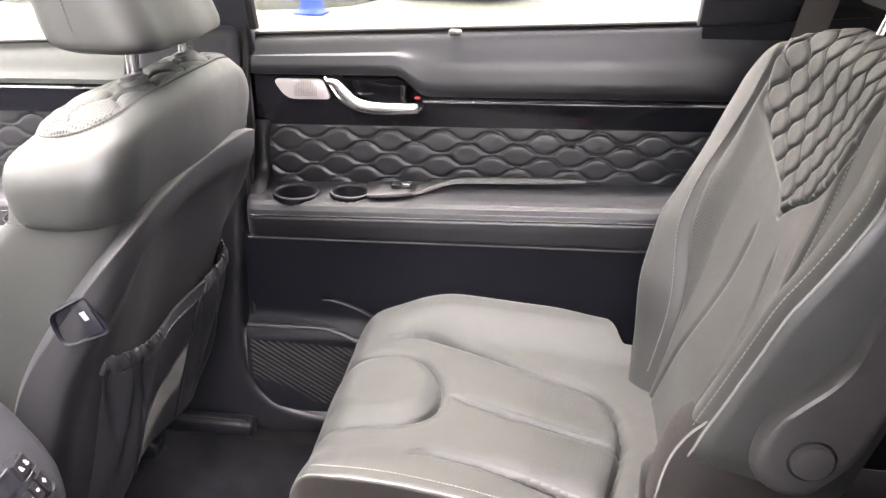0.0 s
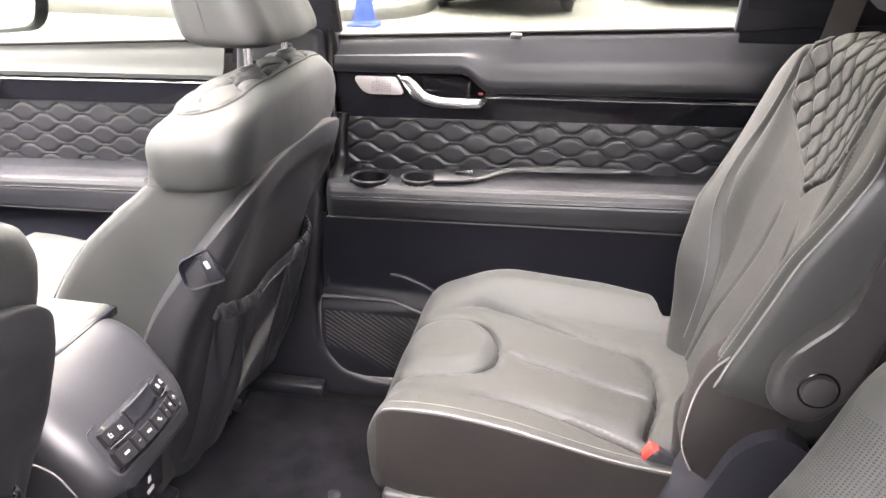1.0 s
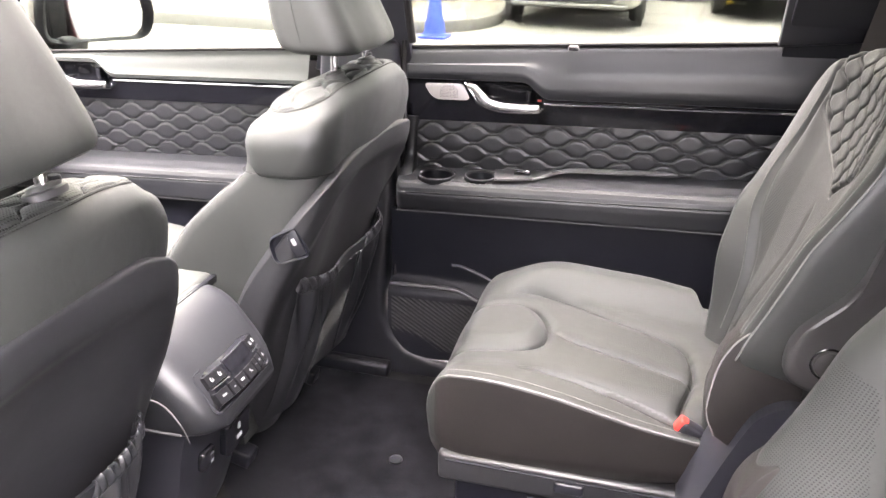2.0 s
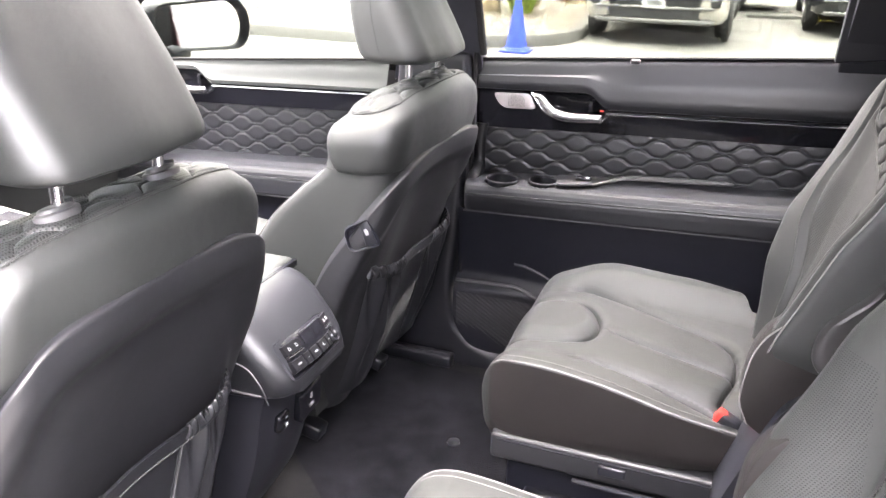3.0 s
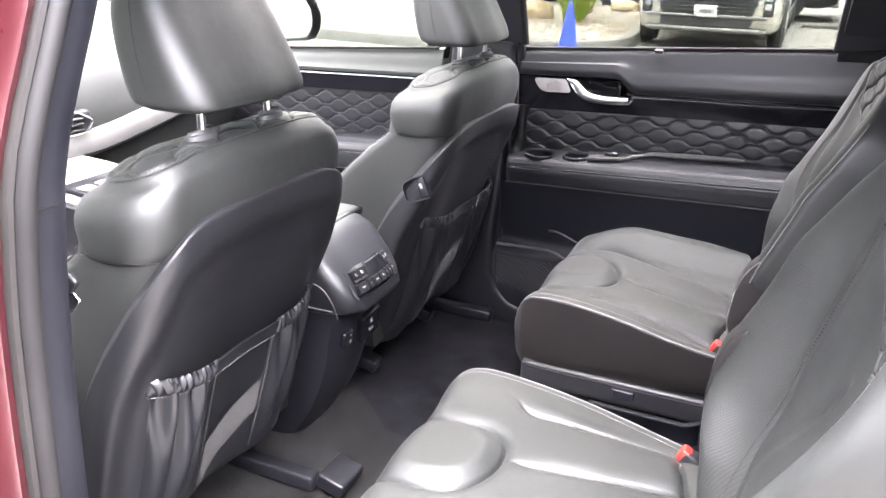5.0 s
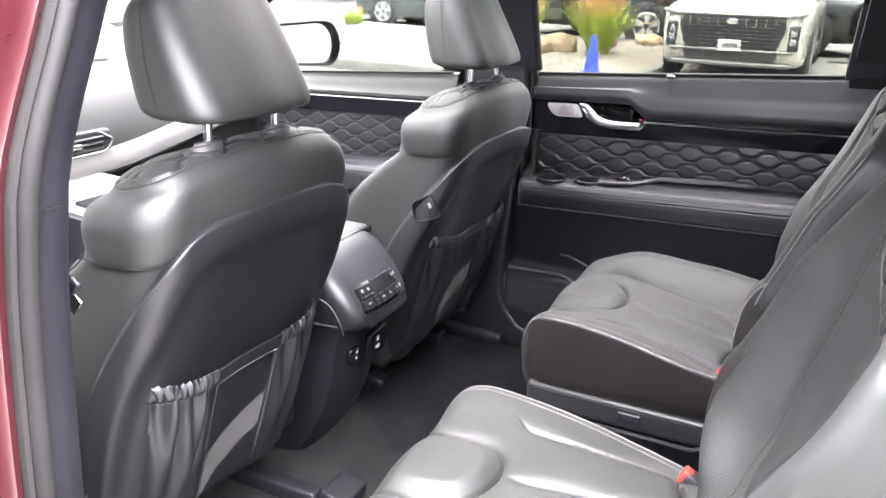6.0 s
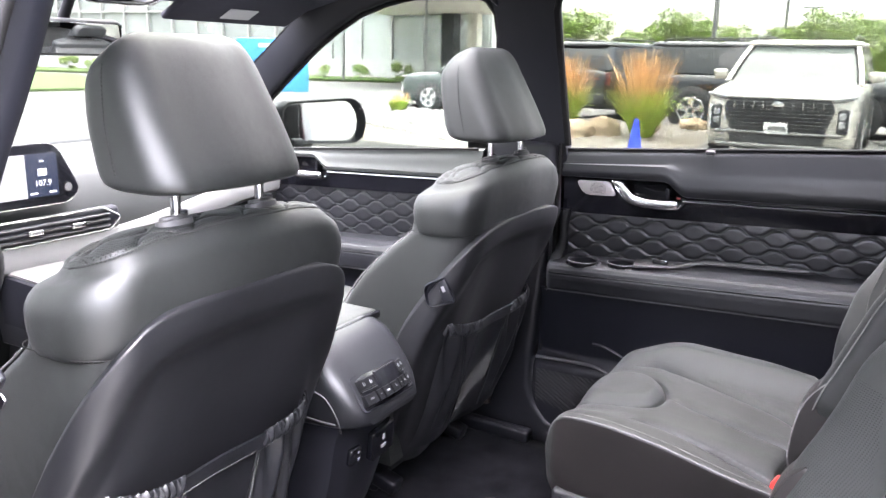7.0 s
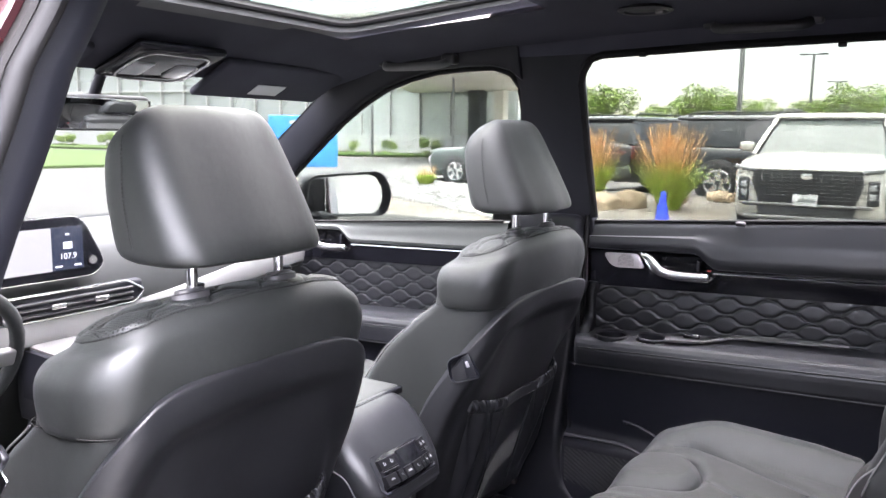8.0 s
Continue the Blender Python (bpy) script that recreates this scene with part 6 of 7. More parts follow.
part("body", loft([dash_ring(-0.80 + 1.55 * k / 40) for k in range(41)]), DASH_PAD, dash, "soft dark grey dashboard body", angle=60)
band = [(-1.262, 0.446), (-1.244, 0.460), (-1.240, 0.488), (-1.250, 0.512), (-1.27, 0.514), (-1.28, 0.446)]
part("silver_band", loft([[(x + 0.03 * smooth(0.2, 0.75, y), y, z + 0.085 * smooth(0.10, 0.75, y)) for x, z in band] for y in [-0.30 + 1.0 * k / 24 for k in range(25)]]), SILVER, dash, "satin silver band across the dashboard")
for vy, vl, vz in ((-0.045, 0.36, 0.541), (0.58, 0.20, 0.600)):
    vent = part("air_vent", rbox((-1.262, vy, vz), (0.030, vl, 0.058), 0.012), PLASTIC, dash, "black air vent")
    part("vent_frame", tube([(-1.247, vy + a, vz + b) for a, b in round_poly([(-vl / 2, -0.028), (vl / 2 - 0.03, -0.028), (vl / 2, 0.0), (vl / 2 - 0.05, 0.029), (-vl / 2, 0.029)], 0.01, 3)], 0.003, 6, closed=True), CHROME, vent, "thin chrome vent frame")
    for i in range(3):
        part("vane", rbox((-1.247, vy - 0.01, vz - 0.015 + 0.014 * i), (0.014, vl * 0.86, 0.004), 0.001, turn=pose(0, 0, 0, 0, 20, 0)), PLASTIC_GREY, vent, "grey vent vane")
    for a in (-0.06, 0.05):
        part("vane_tab", rbox((-1.236, vy + a, vz - 0.001), (0.012, 0.036, 0.012), 0.003), CHROME, vent, "chrome vent tab")
screen = thing("screen", "wide dashboard screen showing a map and radio", "screen", (-1.26, -0.2, 0.60))
part("housing", prism(round_poly([(-0.395, 0.601), (-0.004, 0.599), (0.022, 0.624), (0.014, 0.648), (-0.024, 0.722), (-0.046, 0.738), (-0.395, 0.738)], [0.02, 0.02, 0.014, 0.02, 0.02, 0.02, 0.02], 4), "x", -1.280, -1.2446, 0.004), GLOSS, screen, "gloss black screen housing")
part("housing_rim", tube([(-1.2462, y, z) for y, z in round_poly([(-0.396, 0.600), (-0.004, 0.598), (0.023, 0.624), (0.015, 0.648), (-0.023, 0.723), (-0.046, 0.739), (-0.396, 0.739)], [0.02, 0.02, 0.014, 0.02, 0.02, 0.02, 0.02], 4)], 0.0016, 6, closed=True), CHROME, screen, "thin bright rim")
part("map_view", rbox((-1.2435, -0.215, 0.668), (0.003, 0.21, 0.098), 0.001), SCREEN_MAP, screen, "pale grey map picture")
part("radio_view", rbox((-1.2435, -0.071, 0.668), (0.003, 0.078, 0.098), 0.001), SCREEN_DARK, screen, "dark blue radio picture")
face = Matrix(((0, 0, 1, -1.2412), (1, 0, 0, -0.071), (0, 1, 0, 0.650), (0, 0, 0, 1)))
write_text("107.9", 0.019, face, SCREEN_TEXT, screen, "station_number")
part("radio_symbol", rbox((-1.2415, -0.071, 0.675), (0.001, 0.022, 0.016), 0.0004), SCREEN_TEXT, screen, "white radio symbol")
for a, w in ((-0.095, 0.018), (-0.048, 0.018)):
    part("caption_bar", rbox((-1.2415, a, 0.628), (0.001, w, 0.004), 0.0003), SCREEN_TEXT, screen, "white caption bar")
part("caption_bar", rbox((-1.2415, -0.071, 0.700), (0.001, 0.010, 0.004), 0.0003), SCREEN_TEXT, screen, "white caption bar")
part("map_bar", rbox((-1.2415, -0.235, 0.640), (0.001, 0.014, 0.014), 0.0003), PLASTIC_GREY, screen, "grey map marker")
part("side_symbol", lathe([(0.0, 0.0), (0.010, 0.0), (0.011, -0.003)], (-1.2410, -0.008, 0.634), "x", 16), CHROME, screen, "round star-like button")
second_material(dash.children[0], PLASTIC, lambda c: c.z < 0.462 and c.x > -1.6)
# steering wheel rim, tilted, ahead of the driver
wheel = thing("steering_wheel", "black leather steering wheel ahead of the driver seat", "steering wheel", (-1.15, -0.437, 0.48))
wm = pose(-1.15, -0.445, 0.48, 0, -64, 0)
part("rim", tube([wm @ Vector((0.185 * math.cos(a), 0.185 * math.sin(a), 0)) for a in [k * math.tau / 40 for k in range(40)]], 0.015, 10, closed=True), LEATHER, wheel, "black leather rim")
part("hub", rbox(wm @ Vector((0, 0, -0.02)), (0.13, 0.16, 0.05), 0.02, turn=pose(0, 0, 0, 0, -64, 0)), PLASTIC, wheel, "black hub")
for a in (-1, 1):
    part("spoke", rbox(wm @ Vector((0.0, a * 0.125, -0.005)), (0.04, 0.11, 0.018), 0.006, turn=pose(0, 0, 0, 0, -64, 0)), SILVER, wheel, "silver spoke")
part("column", tube([wm @ Vector((0, 0, -0.02)), (-1.36, -0.437, 0.40)], 0.035, 12), PLASTIC, wheel)

# front floor console: silver bridge with a rotary knob and keys
bridge = thing("gear_bridge", "silver-trimmed front console bridge with a rotary knob", "console", (-1.05, YC, 0.40))
rings = []
for k in range(15):
    t = k / 14
    x = -0.80 - 0.47 * t
    z = 0.432 + 0.03 * smooth(0, 1, t)
    rings.append([(x, YC + y, z + dz) for y, dz in ((-0.128, -0.012), (-0.128, -0.004), (-0.12, 0.0), (0.12, 0.0), (0.128, -0.004), (0.128, -0.012))])
side_rings = [[(x, YC + (y - YC) * 1.06, z + (-0.009 if k in (1, 2, 3, 4) else -0.11)) for k, (x, y, z) in enumerate(r)] for r in rings]
part("bridge_side", loft(side_rings), PLASTIC, bridge, "black side wall")
part("deck", loft(rings), BLADE_SILVER, bridge, "satin silver deck")
part("key_pad", rbox((-0.98, YC, 0.448), (0.20, 0.20, 0.010), 0.004, turn=pose(0, 0, 0, 0, 4, 0)), GLOSS, bridge, "gloss black key pad")
part("rotary_knob", lathe([(0.024, 0.0), (0.024, 0.006), (0.018, 0.008), (0.018, 0.024), (0.015, 0.027), (0.0, 0.027)], (-0.93, YC + 0.07, 0.452), n=24), CHROME, bridge, "chrome rotary knob")
for i in range(3):
    for j in range(2):
        part("bridge_key", rbox((-1.02 + 0.04 * j, YC - 0.07 + 0.05 * i, 0.457), (0.03, 0.036, 0.008), 0.003), SILVER, bridge, "silver push key")
part("cup_well", lathe([(0.040, 0.0), (0.036, 0.004), (0.034, 0.0)], (-0.84, YC - 0.04, 0.437), n=24, caps=False), GLOSS, bridge, "cup well ring")

# ---- roof fittings ----
def grab_handle(x, label):
    h = thing("grab_handle", label, "grab handle", (x, 0.62, 1.13), group="roof grab handles")
    y0 = 0.600
    z0 = roof_z(x, y0) - (0.010 if x < -0.3 else -0.002)
    # the front bar's paler grey stands in for light from the sunroof
    part("bar", tube(curve_pts([(x - 0.100, y0 + 0.010, z0), (x - 0.085, y0 - 0.018, z0 - 0.012), (x - 0.05, y0 - 0.030, z0 - 0.016), (x + 0.05, y0 - 0.030, z0 - 0.016), (x + 0.085, y0 - 0.018, z0 - 0.012), (x + 0.100, y0 + 0.010, z0)], 6), 0.0075, 10, flat=1.4), GRIP_LIT if x < -0.3 else PLASTIC_GREY, h, "grey grip bar")
    for a in (-0.097, 0.097):
        part("foot", rbox((x + a, y0 + 0.008, z0 + 0.002), (0.040, 0.034, 0.026), 0.008), PLASTIC_GREY, h, "handle foot")
    return h


grab_handle(-0.74, "dark grey folding grab handle above the front window")
grab_handle(0.10, "dark grey folding grab handle above the rear window")
vent = thing("roof_vent", "round ceiling air vent in the headliner", "vent", (-0.10, 0.465, 1.18))
part("ring", lathe([(0.052, 0.0), (0.056, -0.004), (0.050, -0.008), (0.042, -0.007), (0.040, 0.0)], (-0.10, 0.465, roof_z(-0.10, 0.465)), n=28, caps=False), PLASTIC_GREY, vent, "grey vent ring")
part("core", lathe([(0.0, -0.004), (0.040, -0.004), (0.041, 0.004)], (-0.10, 0.465, roof_z(-0.10, 0.465)), n=24), PLASTIC, vent, "dark vent core")
part("knob", rbox((-0.07, 0.465, roof_z(-0.10, 0.465) - 0.007), (0.018, 0.012, 0.010), 0.003), SILVER, vent, "small silver vent wheel")
over = thing("overhead_console", "glossy black overhead console with reading lamps", "overhead console", (-0.98, -0.03, 1.13))
part("body", rbox((-0.985, 0.0, 1.080), (0.16, 0.23, 0.020), 0.010, 4, turn=pose(0, 0, 0, 0, -20, 0)), GLOSS, over, "gloss black console body")
part("rim", tube([(-0.985 + a * 0.93, b, 1.066 + a * 0.34) for a, b in round_poly([(-0.065, -0.09), (0.065, -0.09), (0.065, 0.09), (-0.065, 0.09)], 0.04, 5)], 0.0025, 6, closed=True), CHROME, over, "thin chrome rim")
for a in (-0.055, 0.055):
    part("lamp_lens", rbox((-1.0, a, 1.0635), (0.06, 0.055, 0.006), 0.003, turn=pose(0, 0, 0, 0, -22, 0)), LAMP_LENS, over, "clear reading lamp lens")
mir = thing("rear_view_mirror", "black rear-view mirror hanging at the windscreen", "mirror", (-1.12, -0.04, 0.97))
part("housing", rbox((-1.118, -0.068, 0.972), (0.035, 0.245, 0.078), 0.018, 4, turn=pose(0, 0, 0, 0, 9, -7)), PLASTIC, mir, "black mirror housing")
part("mirror_face", rbox((-1.0995, -0.070, 0.9695), (0.003, 0.228, 0.064), 0.001, turn=pose(0, 0, 0, 0, 9, -7)), MIRROR, mir, "mirror glass")
part("stem", tube([(-1.15, -0.06, 0.99), (-1.12, -0.05, 1.06)], 0.012, 10), PLASTIC, mir, "black stem")


def visor(y, label):
    v = thing("sun_visor", label, "sun visor", (-1.0, y, 1.12), group="sun visors")
    part("board", rbox((-1.035, y + 0.03, 1.062), (0.155, 0.44, 0.018), 0.008, turn=pose(0, 0, 0, 0, -28, 0)), LINER, v, "black fabric visor board")
    part("label_patch", rbox((-1.052, y + 0.02, 1.0405), (0.045, 0.10, 0.002), 0.0005, turn=pose(0, 0, 0, 0, -28, 0)), ICON, v, "pale warning label")


visor(0.36, "black fabric sun visor on the passenger side")
visor(-0.42, "black fabric sun visor on the driver side")

# ---- floor things ----
def mat_z(x, y):
    return carpet_z(x, y) + 0.006


mat_ob = thing("floor_mat", "worn black carpet floor mat with a fastening", "floor mat", (-0.2, 0.3, FLOOR_Z))
def mat_pt(u, v):
    x = -0.56 + 0.68 * u
    y0 = min(0.19, max(-0.02, 0.03 - 0.95 * (x + 0.37)))
    y = y0 + (0.61 - y0) * v
    return (x, y, mat_z(x, y) + 0.003 * noise.noise(Vector((x * 22, y * 18, 7))))


part("mat_surface", sheet(mat_pt, 70, 60), CARPET, mat_ob, "black carpet pile")
part("fastener", lathe([(0.014, 0.0), (0.014, 0.004), (0.009, 0.007), (0.0, 0.007)], (-0.195, 0.315, -0.043), n=16), PLASTIC, mat_ob, "round black mat fastener")
step = thing("scuff_strip", "grey moulded sill strip beside the front seat", "sill strip", (-0.43, 0.65, FLOOR_Z))
part("strip", rbox((-0.418, 0.632, -0.030), (0.21, 0.036, 0.036), 0.009), PLASTIC, step, "grey plastic strip")
part("groove", rbox((-0.42, 0.628, -0.0120), (0.18, 0.007, 0.004), 0.0015), PLASTIC, step)
anchor = thing("belt_anchor", "brown-grey seat belt end fitting on the pillar foot", "belt anchor", (-0.46, 0.65, 0.05))
part("fitting", rbox((-0.462, 0.646, 0.052), (0.040, 0.018, 0.050), 0.006), BELT, anchor, "grey plastic fitting")
part("webbing", rbox((-0.470, 0.650, 0.115), (0.030, 0.004, 0.07), 0.001), BELT, anchor, "grey webbing")
belt_r = thing("seat_belt", "grey seat belt strap on the rear pillar", "seat belt", (0.60, 0.70, 0.9))
part("strap", loft([[(x - 0.024, y, z), (x + 0.024, y - 0.006, z), (x + 0.024, y - 0.004, z), (x - 0.024, y + 0.002, z)] for x, y, z in ((0.66, 0.63, 1.12), (0.645, 0.655, 1.0), (0.63, 0.68, 0.88), (0.61, 0.70, 0.74), (0.58, 0.70, 0.40))]), BELT, belt_r, "grey woven strap")
latch = thing("pillar_latch", "chrome latch plate of the driver's seat belt", "belt latch", (-0.35, -0.76, 0.6))
part("plate", rbox((-0.345, -0.755, 0.600), (0.045, 0.004, 0.026), 0.0018, turn=pose(0, 0, 0, 0, 40, 0)), BRIGHT, latch, "bright metal tongue")
part("grip", rbox((-0.330, -0.757, 0.618), (0.020, 0.010, 0.022), 0.004, turn=pose(0, 0, 0, 0, 40, 0)), PLASTIC, latch, "grey plastic grip")
# door mirror outside the passenger window
dm = thing("door_mirror", "red and black passenger door mirror", "door mirror", (-1.25, 0.97, 0.72))
mir_m = pose(-1.225, 0.925, 0.733, 0, 0, -25)
outline = round_poly([(-0.165, -0.066), (0.145, -0.078), (0.172, 0.0), (0.135, 0.082), (-0.150, 0.070)], [0.045, 0.05, 0.05, 0.055, 0.04], 6)


def mirror_ring(d, g, dy=0.0):
    return [mir_m @ Vector((d, y * g + dy, z * g)) for y, z in outline]


part("shell", loft([mirror_ring(-0.13, 0.45), mirror_ring(-0.115, 0.70), mirror_ring(-0.085, 0.90), mirror_ring(-0.04, 1.0), mirror_ring(-0.012, 1.0)]), PAINT_RED, dm, "dark red shell")
part("rim", loft([mirror_ring(-0.012, 0.995), mirror_ring(0.014, 0.985), mirror_ring(0.020, 0.95), mirror_ring(0.016, 0.86, -0.006), mirror_ring(0.008, 0.83, -0.008)]), PLASTIC, dm, "black rim")
part("glass", loft([mirror_ring(0.006, 0.83, -0.008), mirror_ring(0.0095, 0.83, -0.008)]), MIRROR, dm, "mirror glass")
part("foot", rbox((-1.28, 0.86, 0.66), (0.08, 0.10, 0.05), 0.02), PLASTIC, dm, "black mirror foot")


# ---- the car park outside ----
def lot_z(x, y):
    return GROUND_Z + 0.11 * smooth(11.5, 15.0, y) * smooth(-9.0, -5.0, x) - 0.11 * smooth(-8.0, -11.5, x) * smooth(8.0, 14.0, y)


def ground_pt(u, v):
    x = (u - 0.5) * 2
    y = (v - 0.5) * 2
    X = math.copysign(abs(x) ** 3 * 900, x) + x * 14
    Y = math.copysign(abs(y) ** 3 * 900, y) + y * 14 + 5
    return (X, Y, lot_z(X, Y))


setting("ground", sheet(ground_pt, 70, 70), ASPHALT, "worn grey asphalt car park", "ground")

setting("pavement", prism([(-75, -30), (-5.0, -30), (-4.2, 8.4), (-9.2, 8.6), (-15.8, 13.2), (-17.5, 18.2), (-12.5, 19.0), (-12.5, 36.5), (-75, 30)], "z", GROUND_Z - 0.2, GROUND_Z + 0.012), CONCRETE, "pale concrete driveway ahead of the car", "pavement")
setting("lawn_left", prism(round_poly([(-26, 13), (-25, 18.5), (-40, 29), (-52, 30), (-46, 18)], 1.5, 4), "z", GROUND_Z - 0.05, GROUND_Z + 0.12, 0.03), LAWN, "mown lawn across the driveway", "lawn")
# planted island with kerb, gravel and boulders
isle = round_poly([(-2.35, 9.75), (-2.05, 10.6), (-2.5, 14.6), (-6.8, 15.2), (-12.0, 17.0), (-16.5, 17.6), (-15.2, 13.5), (-9.0, 9.2), (-4.0, 8.95)], 0.8, 6)


def inside(x, y, poly):
    c = False
    for i in range(len(poly)):
        (x1, y1), (x2, y2) = poly[i - 1], poly[i]
        if (y1 > y) != (y2 > y) and x < (x2 - x1) * (y - y1) / (y2 - y1) + x1:
            c = not c
    return c


bm = bmesh.new()
vs = [bm.verts.new((x, y, lot_z(x, y) + 0.115)) for x, y in isle]
bm.faces.new(vs)
bmesh.ops.triangulate(bm, faces=bm.faces)
bmesh.ops.subdivide_edges(bm, edges=bm.edges, cuts=7, use_grid_fill=True)
for v in bm.verts:
    v.co.z = lot_z(v.co.x, v.co.y) + 0.12 + 0.05 * noise.noise(Vector((v.co.x, v.co.y, 0)))
setting("gravel_island", bm, SOIL, "planted island of tan and white gravel", "gravel bed", 80)
rings = []
for g, z in ((0.09, -0.02), (0.085, 0.12), (0.06, 0.15), (-0.06, 0.15), (-0.08, 0.10)):
    ring = []
    for i, p in enumerate(isle):
        a, b = Vector(isle[i - 1]), Vector(isle[(i + 1) % len(isle)])
        d = (b - a).normalized()
        nrm = Vector((d.y, -d.x))
        q = Vector(p) + nrm * g
        ring.append((q.x, q.y, lot_z(q.x, q.y) + z))
    rings.append(ring)
setting("kerb", loft(rings, caps=False), CONCRETE, "pale concrete kerb round the island", "kerb")

rng = random.Random(4)
bm = bmesh.new()
count = 0
while count < 4200:
    if rng.random() < 0.55:
        x, y = rng.uniform(-6.5, -2.0), rng.uniform(8.9, 14.5)
    else:
        x, y = rng.uniform(-15, -5), rng.uniform(9, 17.5)
    if not inside(x, y, isle):
        continue
    r = rng.uniform(0.018, 0.05)
    z = lot_z(x, y) + 0.125
    vs = [bm.verts.new((x + r * a * rng.uniform(0.6, 1.2), y + r * b * rng.uniform(0.6, 1.2), z + r * c * rng.uniform(0.4, 0.9))) for a, b, c in ((1, 0, 0), (-1, 0, 0), (0, 1, 0), (0, -1, 0), (0, 0, 1))]
    for i, j in ((0, 2), (2, 1), (1, 3), (3, 0)):
        bm.faces.new((vs[i], vs[j], vs[4]))
    count += 1
tagged(link_mesh("gravel", bm, STONE, 20), "loose tan and white gravel stones on the island", "gravel", kind="stuff")


def boulder(x, y, sx, sy, sz, label):
    bm = bmesh.new()
    bmesh.ops.create_icosphere(bm, subdivisions=4, radius=1.0)
    for v in bm.verts:
        p = v.co.copy()
        k = 1 + 0.30 * noise.noise(p * 1.1 + Vector((x, y, 0))) + 0.10 * noise.noise(p * 3.2 + Vector((y, x, 0)))
        q = Vector([math.copysign(abs(c) ** 0.75, c) for c in p])
        v.co = Vector((q.x * sx, q.y * sy, q.z * sz)) * k + Vector((x, y, lot_z(x, y) + 0.12 + sz * 0.35))
    ob = link_mesh("boulder", bm, ROCK, 50)
    return tagged(ob, label, "boulder", group="island boulders")


boulder(-4.55, 12.2, 0.36, 0.28, 0.19, "orange-tan sandstone boulder on the gravel")
boulder(-4.10, 12.6, 0.26, 0.24, 0.22, "pale angular boulder on the gravel")
boulder(-3.62, 13.6, 0.24, 0.24, 0.17, "tan rounded boulder behind the grasses")
boulder(-2.9, 14.2, 0.26, 0.22, 0.15, "grey-tan boulder near the kerb")


def grass_clump(x, y, h, label, seed, plumes=1.0):
    r = random.Random(seed)
    root = thing("ornamental_grass", label, "grass clump", (x, y, lot_z(x, y) + 0.1), group="ornamental grasses")
    for name, n, mat, h0, h1, spread_r in (("blades", 900, BLADE, 0.0, 0.70, 0.36), ("plumes", int(230 * plumes), PLUME, 0.0, 1.0, 0.36)):
        bm = bmesh.new()
        for _ in range(n):
            a, q = r.uniform(0, math.tau), r.random() ** 0.6
            bx, by = x + 0.16 * q * math.cos(a), y + 0.16 * q * math.sin(a)
            hh = h * (h0 + (h1 - h0) * r.uniform(0.65, 1.0))
            out = spread_r * h * q * r.uniform(0.5, 1.3)
            droop = 0.14 * hh if name == "blades" else 0.02
            pts = []
            for k in range(5):
                t = k / 4
                pts.append(Vector((bx + out * t ** 1.4 * math.cos(a), by + out * t ** 1.4 * math.sin(a), lot_z(x, y) + 0.1 + hh * t - droop * t ** 3)))
            side = Vector((-math.sin(a + r.uniform(-1, 1)), math.cos(a), 0)) * (0.006 if name == "blades" else 0.004)
            if name == "blades":
                w = [1, 1, 0.8, 0.5, 0.1]
            else:
                w = [0.35, 0.35, 0.45, 2.4, 0.6]
            prev = None
            for p, ww in zip(pts, w):
                cur = (bm.verts.new(p - side * ww), bm.verts.new(p + side * ww))
                if prev:
                    bm.faces.new((prev[0], prev[1], cur[1], cur[0]))
                prev = cur
        part(name, bm, mat, root, "green arching blades" if name == "blades" else "tan upright seed plumes")
    return root


grass_clump(-3.42, 12.55, 1.55, "tall feather grass with tan plumes", 1)
grass_clump(-5.10, 13.2, 1.45, "tall feather grass behind the boulders", 2)
grass_clump(-5.35, 12.2, 0.9, "low green grass tuft", 3, 0.3)
grass_clump(-11.2, 17.0, 0.6, "small pale grass tuft", 5, 0.2)

# blue cone
cx, cy = -2.53, 9.12
cone = thing("traffic_cone", "plain blue plastic traffic cone on the asphalt", "traffic cone", (cx, cy, GROUND_Z))
part("base", rbox((cx, cy, GROUND_Z + 0.016), (0.36, 0.36, 0.032), 0.012), CONE_BLUE, cone, "square blue base")
part("body", lathe([(0.155, 0.03), (0.15, 0.05), (0.135, 0.06), (0.030, 0.68), (0.024, 0.70), (0.016, 0.70), (0.014, 0.66)], (cx, cy, GROUND_Z), n=28), CONE_BLUE, cone, "tapered blue cone")


